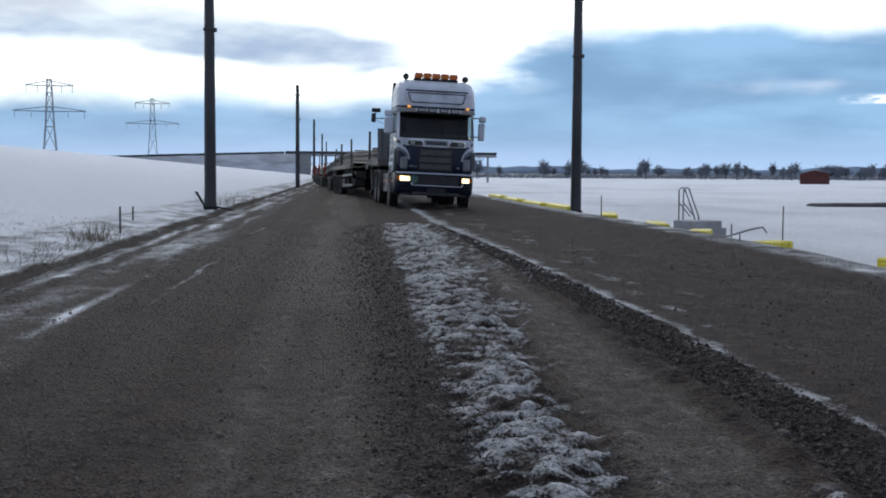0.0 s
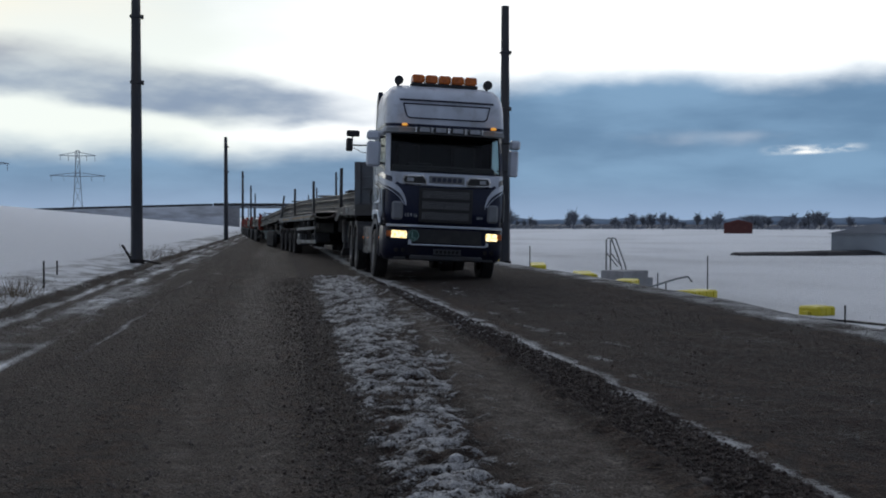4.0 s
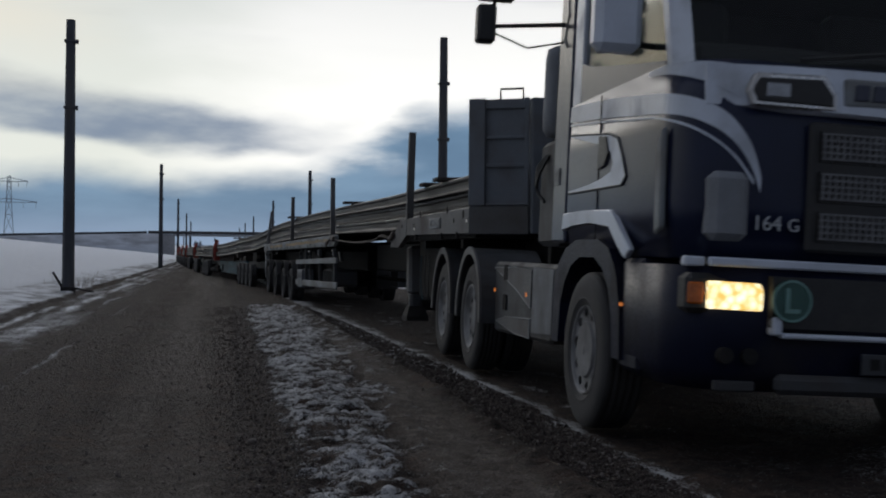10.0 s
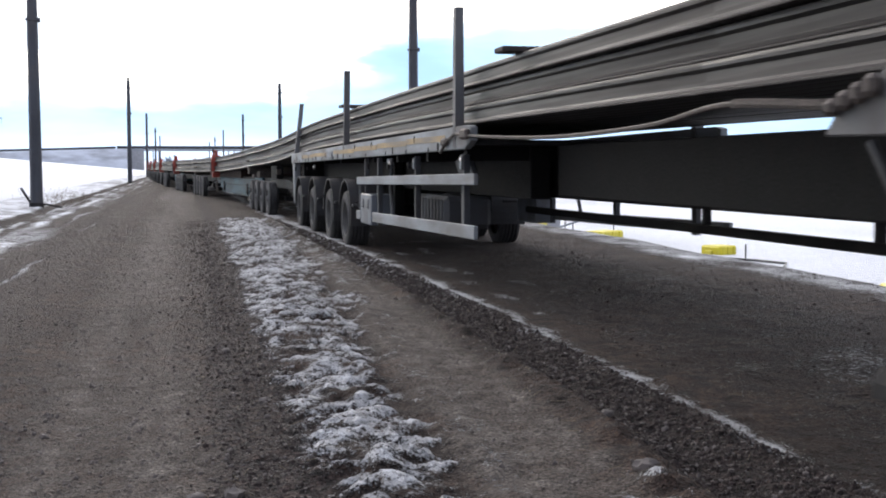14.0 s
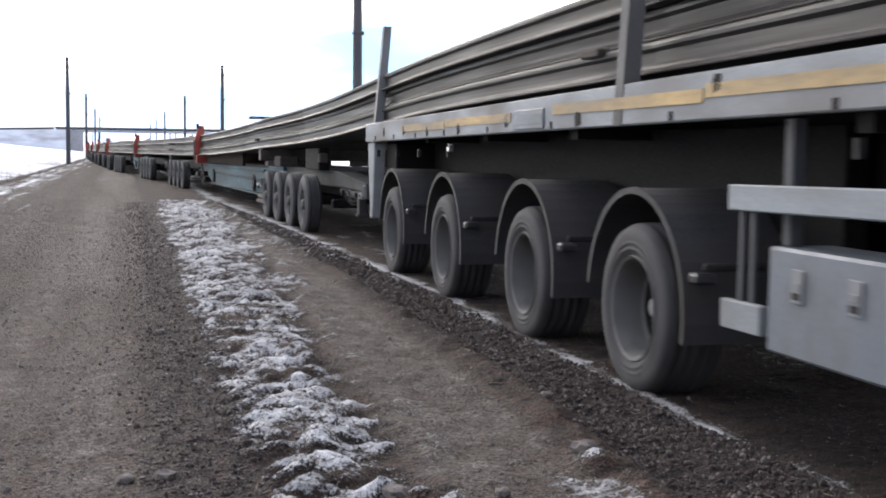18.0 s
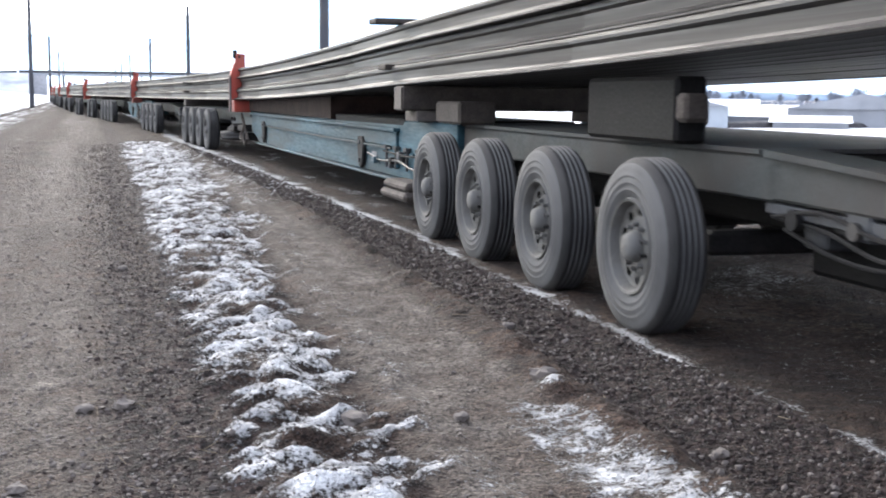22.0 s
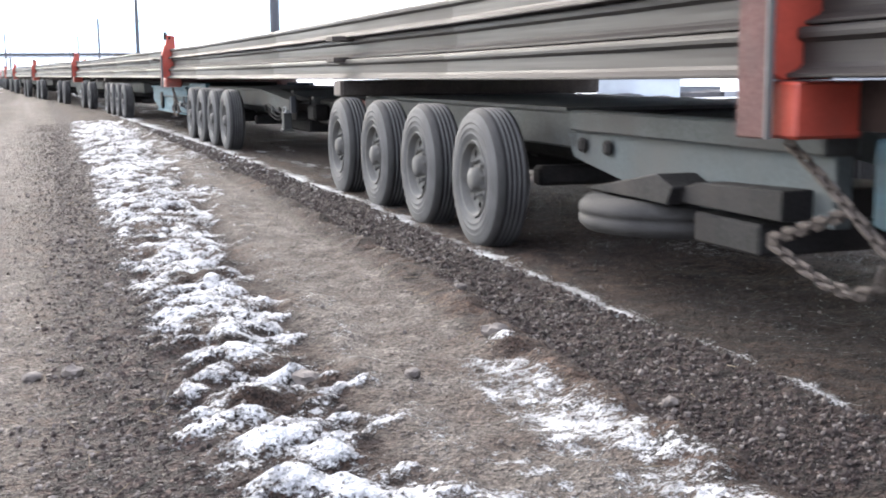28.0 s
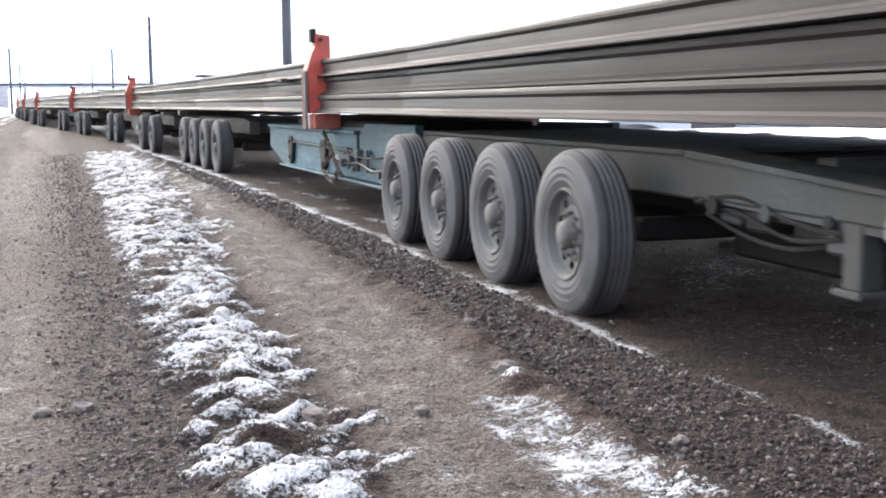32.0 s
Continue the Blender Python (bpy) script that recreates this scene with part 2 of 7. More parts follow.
DUSTY_BLUE = material("dusty_blue_grey_paint", (0.058, 0.076, 0.082), 0.7, 0, 0.3, 2.0, bump=0.1, dust=0.5, dust_color=(0.080, 0.080, 0.076), dust_scale=1.6)
BOGIE_GREY = material("weathered_grey_green_paint", (0.038, 0.045, 0.044), 0.75, 0.0, 0.35, 3, bump=0.15, dust=0.55, dust_color=(0.052, 0.046, 0.042), dust_scale=2.0)
RED_DULL = material("dusty_dull_red_paint", (0.105, 0.030, 0.025), 0.6, 0, 0.3, 4, bump=0.1, dust=0.4, dust_color=(0.09, 0.06, 0.052))
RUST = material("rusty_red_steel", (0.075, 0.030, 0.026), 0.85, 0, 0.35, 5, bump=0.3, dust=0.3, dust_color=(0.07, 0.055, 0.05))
GRILLE_MESH = material("dull_grille_mesh", (0.15, 0.15, 0.155), 0.5, 0.3, 0.2, 9)
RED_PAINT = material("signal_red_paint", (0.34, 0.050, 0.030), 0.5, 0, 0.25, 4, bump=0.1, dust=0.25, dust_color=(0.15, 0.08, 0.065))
RAIL_STEEL = material("rail_steel", (0.0185, 0.0162, 0.0157), 0.50, 0.1, 0.22, 2.0, fine=14, dust=0.34, dust_color=(0.021, 0.0128, 0.0102), dust_scale=0.9, obvar=0.55, stretch=(4, 0.06, 4), spec=0.4)
# near-black that puts the shade of undersides and recesses into the colour
SHADE_BLACK = material("shade_black_steel", (0.006, 0.0055, 0.0055), 0.8, 0, 0.3, 5, dust=0.12, dust_color=(0.016, 0.013, 0.012), spec=0.2)
DARK_RUST = material("dark_rusty_steel", (0.020, 0.0115, 0.0095), 0.9, 0, 0.5, 4, bump=0.3, fine=40, dust=0.3, dust_color=(0.034, 0.021, 0.017), spec=0.2)
TIMBER = material("weathered_timber", (0.046, 0.037, 0.031), 0.9, 0, 0.35, 6, bump=0.5, fine=45, stretch=(1.5, 1.5, 1.5))
TIMBER_END = material("sawn_timber_end", (0.105, 0.088, 0.078), 0.9, 0, 0.25, 10, bump=0.3)
PLANK = material("old_brown_plank", (0.062, 0.050, 0.043), 0.9, 0, 0.4, 6, bump=0.6, fine=30)
CHAIN = material("rusty_chain", (0.075, 0.060, 0.052), 0.8, 0.2, 0.35, 20)
POLE_STEEL = material("dark_pole_steel", (0.055, 0.058, 0.068), 0.75, 0.2, 0.3, 2, bump=0.15, dust=0.2, dust_color=(0.09, 0.075, 0.065), stretch=(1, 1, 0.3))
YELLOW = material("yellow_plastic", (0.62, 0.52, 0.02), 0.5, 0, 0.15, 3, dust=0.2, dust_color=(0.35, 0.31, 0.1))
CONCRETE = material("concrete", (0.30, 0.30, 0.31), 0.9, 0, 0.2, 3, bump=0.3)
SHED_RED = material("rusty_red_cladding", (0.11, 0.035, 0.03), 0.8, 0, 0.25, 1.0)
WALL_GREY = material("grey_render", (0.26, 0.27, 0.29), 0.85, 0, 0.15, 0.6)
WALL_PALE = material("pale_render", (0.33, 0.36, 0.39), 0.85, 0, 0.12, 0.6)
WALL_BLUE = material("blue_grey_cladding", (0.22, 0.30, 0.36), 0.7, 0, 0.15, 0.4)
DARK_BANK = material("dark_earth_bank", (0.045, 0.042, 0.045), 0.95, 0, 0.4, 1.2, bump=0.5, fine=9)
ROOF_SNOW = material("roof_snow", (0.80, 0.82, 0.85), 0.9, 0, 0.05, 1.0)
BANK_SNOW = material("patchy_snow", (0.62, 0.64, 0.68), 0.9, 0, 0.12, 0.3, dust=0.42, dust_color=(0.27, 0.27, 0.28), dust_scale=0.22, stretch=(1, 1, 4))
# twigs paled towards blue, with the distance haze put into their colour
BARK = material("haze_pale_twigs", (0.18, 0.20, 0.24), 0.95, 0, 0.3, 2)
# blue-grey base colour stands in for haze over distant woods
HILLS = material("haze_tinted_woods", (0.20, 0.26, 0.345), 1.0, 0, 0.25, 0.01, fine=0.06, spec=0.0)
STRAW = material("dry_grass", (0.16, 0.125, 0.085), 0.95, 0, 0.35, 10)
GRAVEL = material("dark_gravel", (0.033, 0.0225, 0.0195), 0.95, 0, 0.75, 30, bump=0.5, fine=90)
STONE = material("road_stone", (0.135, 0.115, 0.104), 0.95, 0, 0.3, 12, bump=0.5, obvar=0.3)
PYLON_STEEL = material("galvanised_lattice", (0.27, 0.31, 0.36), 0.7, 0.3, 0.1, 1)


def lens_glow(name):
    """A lit, ribbed headlight lens: bright flecks between deeper amber ones."""
    m = glow(name, (1.0, 0.66, 0.26), 1.0)
    nt = m.node_tree
    N, L = nt.nodes.new, nt.links.new
    v = N("ShaderNodeTexVoronoi")
    v.inputs["Scale"].default_value = 22.0
    L(N("ShaderNodeTexCoord").outputs["Object"], v.inputs["Vector"])
    r = N("ShaderNodeValToRGB")
    r.color_ramp.elements[0].position, r.color_ramp.elements[0].color = 0.20, (1.0, 0.90, 0.58, 1)
    r.color_ramp.elements[1].position, r.color_ramp.elements[1].color = 0.80, (0.62, 0.36, 0.06, 1)
    L(v.outputs["Distance"], r.inputs[0])
    b = nt.nodes["Principled BSDF"]
    L(r.outputs[0], b.inputs["Emission Color"])
    b.inputs["Emission Strength"].default_value = 2.6
    return m


LAMP_LENS = lens_glow("headlight_lens_on")
LAMP_AMBER = glow("amber_lamp_on", (1.0, 0.42, 0.05), 0.8)
LAMP_SIDE = glow("side_marker_on", (1.0, 0.30, 0.06), 0.6)
LAMP_SMALL = glow("white_marker_on", (1.0, 0.95, 0.85), 0.16)
AMBER_LENS = material("amber_lens", (0.50, 0.12, 0.012), 0.15, 0, 0.3, 14)
LAMP_GLASS = material("lamp_glass", (0.30, 0.31, 0.33), 0.12, 0.5, 0.2, 9)
WINDSCREEN = clear_glass("windscreen_glass", (0.80, 0.83, 0.80), 0.03)
SIDE_GLASS = clear_glass("dusty_side_glass", (0.85, 0.87, 0.84), 0.16)
CURTAIN = material("grey_cab_curtain", (0.085, 0.090, 0.10), 0.85, 0, 0.2, 5)
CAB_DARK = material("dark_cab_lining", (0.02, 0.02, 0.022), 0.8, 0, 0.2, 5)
GREEN_SIGN = material("faded_green_sign", (0.03, 0.09, 0.075), 0.4, 0, 0.1, 9)
GREEN_MARK = material("pale_green_mark", (0.16, 0.30, 0.27), 0.4, 0, 0.1, 9)
LETTER = material("chrome_letters", (0.42, 0.43, 0.45), 0.4, 0.5, 0.1, 9)
LETTER_DARK = material("dark_letters", (0.03, 0.035, 0.06), 0.4, 0, 0.1, 9)


def ground_material():
    """Gravel, mud and snow: the snow's share and the kind of soil are carried by the mesh, broken up finely here."""
    m = bpy.data.materials.new("road_soil_and_snow")
    m.use_nodes = True
    nt = m.node_tree
    N, L = nt.nodes.new, nt.links.new
    b = nt.nodes["Principled BSDF"]
    co = N("ShaderNodeTexCoord").outputs["Object"]

    def tex(s, d=5.0, dist=0.0):
        n = N("ShaderNodeTexNoise")
        n.inputs["Scale"].default_value, n.inputs["Detail"].default_value, n.inputs["Distortion"].default_value = s, d, dist
        L(co, n.inputs["Vector"])
        return n.outputs["Fac"]

    def rng(v, a, b2, lo=0.0, hi=1.0, soft=False):
        n = N("ShaderNodeMapRange")
        if soft:
            n.interpolation_type = "SMOOTHSTEP"
        n.inputs["From Min"].default_value, n.inputs["From Max"].default_value = a, b2
        n.inputs["To Min"].default_value, n.inputs["To Max"].default_value = lo, hi
        L(v, n.inputs["Value"])
        return n.outputs["Result"]

    def mix(f, a, b2):
        n = N("ShaderNodeMix")
        n.data_type = "RGBA"
        L(f, n.inputs["Factor"])
        for k, v in ((6, a), (7, b2)):
            if isinstance(v, tuple):
                n.inputs[k].default_value = (*v, 1)
            else:
                L(v, n.inputs[k])
        return n.outputs[2]

    def attr(name):
        n = N("ShaderNodeAttribute")
        n.attribute_name = name
        return n.outputs["Fac"]

    def add(a, b2, op="ADD"):
        n = N("ShaderNodeMath")
        n.operation = op
        for i, v in enumerate((a, b2)):
            if isinstance(v, float):
                n.inputs[i].default_value = v
            else:
                L(v, n.inputs[i])
        return n.outputs[0]

    v = N("ShaderNodeTexVoronoi")
    v.inputs["Scale"].default_value = 38.0
    L(co, v.inputs["Vector"])
    cell = v.outputs["Color"]
    sep = N("ShaderNodeSeparateColor")
    L(cell, sep.inputs[0])
    grain = sep.outputs[0]
    n1, n2, n3 = tex(0.9), tex(7.0, 6.0), tex(70.0, 4.0)
    soil = mix(rng(n1, 0.35, 0.65), (0.0230, 0.0138, 0.0102), (0.064, 0.0405, 0.0300))
    soil = mix(rng(n2, 0.42, 0.62), soil, (0.0150, 0.0100, 0.0082))
    gravel = mix(grain, (0.0080, 0.0056, 0.0050), (0.041, 0.0275, 0.0235))
    pale = mix(rng(n2, 0.3, 0.7), (0.112, 0.094, 0.080), (0.190, 0.163, 0.141))
    pale = mix(rng(grain, 0.1, 0.9, 0.0, 0.6), pale, (0.046, 0.039, 0.035))
    c = mix(rng(attr("gravel"), 0.1, 0.9), soil, gravel)
    c = mix(add(rng(attr("pale"), 0.0, 1.0), rng(n2, 0.25, 0.75, 0.3, 1.2), "MULTIPLY"), c, pale)
    c = mix(rng(n3, 0.40, 0.7, 0.0, 0.5), c, (0.018, 0.014, 0.013))
    v2 = N("ShaderNodeTexVoronoi")
    v2.inputs["Scale"].default_value = 105.0
    L(co, v2.inputs["Vector"])
    sep2 = N("ShaderNodeSeparateColor")
    L(v2.outputs["Color"], sep2.inputs[0])
    speck = N("ShaderNodeVectorMath")
    speck.operation = "SCALE"
    L(c, speck.inputs[0])
    L(add(rng(sep2.outputs[0], 0.0, 1.0, 0.38, 1.62), rng(grain, 0.0, 1.0, 0.68, 1.32), "MULTIPLY"), speck.inputs["Scale"])
    c = speck.outputs[0]
    frost = add(rng(n3, 0.25, 0.75, -0.30, 0.30), rng(tex(190.0, 3.0), 0.25, 0.75, -0.24, 0.24))
    edge = add(attr("snow"), add(rng(tex(26.0, 6.0, 0.6), 0.2, 0.8, -0.30, 0.30), frost))
    snow = rng(edge, 0.40, 0.72, soft=True)
    dirty = mix(rng(n2, 0.3, 0.7), (0.30, 0.298, 0.302), (0.58, 0.578, 0.585))
    white = mix(rng(n2, 0.3, 0.7), (0.80, 0.815, 0.845), (0.88, 0.89, 0.915))
    white = mix(rng(attr("snow"), 0.80, 1.0), dirty, white)
    c = mix(snow, c, white)
    L(c, b.inputs["Base Color"])
    L(rng(n3, 0.3, 0.7, 0.8, 1.0), b.inputs["Roughness"])
    b.inputs["Specular IOR Level"].default_value = 0.2
    bump = N("ShaderNodeBump")
    bump.inputs["Strength"].default_value, bump.inputs["Distance"].default_value = 1.0, 0.020
    L(add(add(add(v.outputs["Distance"], n3), add(n2, snow)), rng(v2.outputs["Distance"], 0.0, 1.0, 0.0, 0.7)), bump.inputs["Height"])
    L(bump.outputs[0], b.inputs["Normal"])
    return m


GROUND = ground_material()


# ---- building helpers ----
def part(name, bm, mat, parent=None, label="", smooth=False, at=(0, 0, 0)):
    me = bpy.data.meshes.new(name)
    bm.to_mesh(me)
    bm.free()
    me.materials.append(mat)
    if smooth:
        me.polygons.foreach_set("use_smooth", [True] * len(me.polygons))
    ob = new(name, me)
    ob.parent = parent
    ob.location = at
    if label:
        tagged(ob, label)
    return ob


def thing(name, label, category, group="", kind="", m=None):
    ob = new(name)
    ob.empty_display_size = 0.2
    if m is not None:
        ob.matrix_world = m
    return tagged(ob, label, category, group, kind)


def box(bm, x0, x1, y0, y1, z0, z1, bevel=0.0, seg=1):
    r = bmesh.ops.create_cube(bm, size=1)
    bmesh.ops.scale(bm, vec=(abs(x1 - x0), abs(y1 - y0), abs(z1 - z0)), verts=r["verts"])
    bmesh.ops.translate(bm, vec=((x0 + x1) / 2, (y0 + y1) / 2, (z0 + z1) / 2), verts=r["verts"])
    if bevel:
        edges = list({e for v in r["verts"] for e in v.link_edges})
        bmesh.ops.bevel(bm, geom=edges, offset=bevel, segments=seg, affect="EDGES", clamp_overlap=True)
    return bm


def boxes(*rows, bevel=0.0):
    bm = bmesh.new()
    for r in rows:
        box(bm, *r, bevel=bevel)
    return bm


def prism(bm, pts, axis, a, b, bevel=0.0):
    """A polygon of two coordinates, pushed along an axis: x takes (y, z), y takes (x, z), z takes (x, y)."""
    def at(p, s):
        return {"x": (s, p[0], p[1]), "y": (p[0], s, p[1]), "z": (p[0], p[1], s)}[axis]
    lo, hi = [bm.verts.new(at(p, a)) for p in pts], [bm.verts.new(at(p, b)) for p in pts]
    n = len(pts)
    faces = [bm.faces.new(lo), bm.faces.new(hi[::-1])]
    for i in range(n):
        faces.append(bm.faces.new((lo[i], hi[i], hi[(i + 1) % n], lo[(i + 1) % n])))
    if bevel:
        edges = list({e for f in faces for e in f.edges})
        bmesh.ops.bevel(bm, geom=edges, offset=bevel, segments=1, affect="EDGES", clamp_overlap=True)
    bmesh.ops.recalc_face_normals(bm, faces=bm.faces)
    return bm


def rod(bm, p, q, r, r2=None, seg=10):
    p, q = Vector(p), Vector(q)
    d = q - p
    m = Matrix.Translation((p + q) / 2) @ d.to_track_quat("Z", "Y").to_matrix().to_4x4()
    bmesh.ops.create_cone(bm, cap_ends=True, segments=seg, radius1=r, radius2=r if r2 is None else r2, depth=d.length, matrix=m)
    return bm


def tube(bm, pts, r, seg=6):
    pts = [Vector(p) for p in pts]
    rings = []
    for i, p in enumerate(pts):
        d = (pts[min(i + 1, len(pts) - 1)] - pts[max(i - 1, 0)]).normalized()
        a = d.cross(Vector((0.31, 0.17, 0.93))).normalized()
        b = d.cross(a)
        rings.append([p + r * (math.cos(2 * math.pi * k / seg) * a + math.sin(2 * math.pi * k / seg) * b) for k in range(seg)])
    rows = [[bm.verts.new(v) for v in ring] for ring in rings]
    for p, q in zip(rows, rows[1:]):
        for i in range(seg):
            bm.faces.new((p[i], p[(i + 1) % seg], q[(i + 1) % seg], q[i]))
    bm.faces.new(rows[0][::-1])
    bm.faces.new(rows[-1])
    return bm


def soft_line(pts, n=4):
    """The points of a line, rounded through its bends."""
    p = [Vector(v) for v in pts]
    p = [2 * p[0] - p[1]] + p + [2 * p[-1] - p[-2]]
    out = []
    for a, b, c, d in zip(p, p[1:], p[2:], p[3:]):
        for k in range(n):
            q = k / n
            out.append(0.5 * (2 * b + (c - a) * q + (2 * a - 5 * b + 4 * c - d) * q * q + (3 * b - a - 3 * c + d) * q ** 3))
    return out + [p[-2]]


def lathe(bm, profile, seg=32, axis="x"):
    """Turns a profile of (along, radius) about an axis."""
    rings = []
    for a, r in profile:
        ring = []
        for i in range(seg):
            w = 2 * math.pi * i / seg
            c, s = r * math.cos(w), r * math.sin(w)
            ring.append(bm.verts.new({"x": (a, c, s), "y": (c, a, s), "z": (c, s, a)}[axis]))
        rings.append(ring)
    for p, q in zip(rings, rings[1:]):
        for i in range(seg):
            j = (i + 1) % seg
            bm.faces.new((p[i], p[j], q[j], q[i]))
    bmesh.ops.recalc_face_normals(bm, faces=bm.faces)
    return bm


def loft(bm, rings, cap=True):
    rows = [[bm.verts.new(p) for p in ring] for ring in rings]
    for p, q in zip(rows, rows[1:]):
        n = len(p)
        for i in range(n):
            bm.faces.new((p[i], p[(i + 1) % n], q[(i + 1) % n], q[i]))
    if cap:
        bm.faces.new(rows[0][::-1])
        bm.faces.new(rows[-1])
    bmesh.ops.recalc_face_normals(bm, faces=bm.faces)
    return bm


def lattice_noise(x, y, seed=0):
    """Smooth value noise on a unit lattice, between -1 and 1."""
    xi, yi = np.floor(x).astype(np.int64), np.floor(y).astype(np.int64)
    fx, fy = x - xi, y - yi
    fx, fy = fx * fx * (3 - 2 * fx), fy * fy * (3 - 2 * fy)

    def h(a, b):
        n = (a * 374761393 + b * 668265263 + seed * 974634777) & 0xFFFFFFFF
        n = ((n ^ (n >> 13)) * 1274126177) & 0xFFFFFFFF
        return ((n ^ (n >> 16)) & 0xFFFF) / 32767.5 - 1
    return (h(xi, yi) * (1 - fx) + h(xi + 1, yi) * fx) * (1 - fy) + (h(xi, yi + 1) * (1 - fx) + h(xi + 1, yi + 1) * fx) * fy


def layered(x, y, seed=0, octaves=4):
    out, amp = 0, 0.5
    for k in range(octaves):
        out = out + amp * lattice_noise(x * 2 ** k, y * 2 ** k, seed + k)
        amp *= 0.5
    return out


def step(v, a, b):
    s = np.clip((v - a) / (b - a), 0, 1)
    return s * s * (3 - 2 * s)


# ---- the ground: road, windrow, verges and fields in one sheet ----
# frozen clods in the windrow: place, half width, height
CLODS = [(0.73, 3.33, 0.13, 0.060), (0.93, 3.50, 0.08, 0.035), (0.60, 3.78, 0.07, 0.03), (0.74, 4.08, 0.07, 0.04), (0.66, 4.75, 0.08, 0.03), (0.80, 5.6, 0.09, 0.03), (0.86, 7.9, 0.12, 0.04), (1.05, 8.2, 0.10, 0.04), (1.63, 3.64, 0.055, 0.06)]


def rim_left(y):
    """Where the windrow begins, on the clear lane's side."""
    return np.interp(y, [2, 4, 8, 12, 20, 27], [0.44, 0.47, 0.52, 0.57, 0.66, 0.82])


def rim_right(y):
    """Where the windrow gives way to the soil shelf."""
    return np.interp(y, [2, 2.6, 4.2, 5, 6, 8, 10, 13.5, 20, 27], [0.88, 0.92, 1.01, 1.06, 1.13, 1.26, 1.40, 1.54, 1.72, 1.74])


def shelf_edge(y):
    """Where the shelf breaks off to the gravel strip."""
    return np.interp(y, [2.5, 3.5, 4.7, 6, 9, 16], [1.76, 1.81, 1.90, 1.95, 2.02, 1.95])


def streak_at(y):
    """The line of thin snow beside the loaded lane."""
    return np.interp(y, [2, 4, 6, 9, 12, 17, 27], [2.40, 2.41, 2.45, 2.50, 2.47, 2.40, 2.10])


def ground_shape(X, Y):
    """Height, and the shares of snow, gravel and pale crust."""
    wob = 0.10 * layered(Y * 0.45, Y * 0 + 3.3, 5, 3)
    near = np.exp(-np.maximum(Y, 0) / 45.0)
    z = 0.012 * layered(X * 1.3, Y * 0.6, 1, 4)
    # wheel tracks in the clear lane
    z = z - 0.018 * np.exp(-((X + 0.35 + wob) / 0.35) ** 2) - 0.015 * np.exp(-((X + 2.2 + wob) / 0.4) ** 2)
    # windrow of scraped snow and soil, crumbling into cross ridges
    run = step(-Y, -25.9, -24.8)
    lo_x, hi_x, brim, line_x = rim_left(Y) + 0.3 * wob, rim_right(Y) + 0.5 * wob, shelf_edge(Y) + 0.4 * wob, streak_at(Y)
    bump = np.exp(-((X - 0.5 * (lo_x + hi_x)) / (0.5 * (hi_x - lo_x) + 0.08)) ** 2) * run
    tatter = 0.14 * layered(X * 4.0, Y * 5.0, 121, 3)
    body = step(X, lo_x - 0.10 + tatter, lo_x + 0.10 + tatter) * (1 - step(X, hi_x - 0.14 + 2 * tatter, hi_x + 0.14 + 2 * tatter)) * run
    ridge = 1 - np.abs(layered(X * 2.6 + 9, Y * 2.9, 11, 4)) * 2.2
    warp = 0.06 * layered(X * 4, Y * 4, 13, 2)
    crumb = layered(X * 8.0 + warp * 9, Y * 20.0 + warp * 16, 17, 4) * 1.4
    grit = layered(X * 15, Y * 30, 19, 3)
    clod = np.maximum(0, layered(X * 3.1, Y * 4.3, 23, 3))
    z = z + bump * (0.055 + 0.025 * ridge + 0.05 * clod) + body * (0.036 * crumb + 0.016 * grit)
    for cx, cy, sx, hgt in CLODS:
        z = z + 0.65 * hgt * np.exp(-((X - cx) / sx) ** 2) * step(Y, cy - 0.07, cy - 0.01) * (1 - step(Y, cy + 0.02, cy + 0.22)) * (1 + 0.5 * grit)
    # soil shelf, its broken edge, and the gravel gutter beside the loaded lane
    shelf = step(X, hi_x - 0.06, hi_x + 0.12) * (1 - step(X, brim - 0.10, brim + 0.06)) * run
    z = z + shelf * (0.045 + 0.035 * np.exp(-((X - brim + 0.12) / 0.10) ** 2) * (1 + 1.6 * layered(X * 4, Y * 5, 31, 3)) + 0.012 * layered(X * 8, Y * 7, 33, 3))
    z = z - 0.025 * run * np.exp(-((X - brim - 0.12) / 0.12) ** 2)
    z = z + 0.012 * np.exp(-((X - line_x + 0.06) / 0.07) ** 2)
    z = z + 0.016 * layered(X * 9, Y * 9, 37, 3) * (step(X, 0.1, 0.4) - 0.6 * step(X, 2.5, 2.8)) * near
    z = z + 0.011 * layered(X * 24, Y * 24, 41, 2) * near + 0.006 * layered(X * 12, Y * 12, 45, 2) * near * step(-X, -0.4, 0.2) + 0.032 * layered(X * 4.5, Y * 3.2, 43, 3) * near * step(X, 2.6, 3.0) * step(-X, -6.4, -5.6)
    # edge of the road and the slope up to the left
    e1 = -3.55 + 0.18 * layered(Y * 0.35, Y * 0, 47, 3)
    z = z + 0.05 * layered(X * 2, Y * 1.5, 49, 3) * step(-X, 2.6, 3.4) * step(X, -9, -5) - 0.10 * np.exp(-((X - e1) / 0.14) ** 2)
    up = np.maximum(0, -X - 4.2)
    crest = np.exp(-np.maximum(0, Y - 265) ** 2 / 60.0 ** 2)
    z = z + 0.09 * np.minimum(up, 160) * crest * step(up, 0, 4) + 0.12 * step(up, -0.4, 0.8)
    z = z + 0.05 * layered(X * 0.4, Y * 0.4, 53, 3) * step(up, 0, 3)
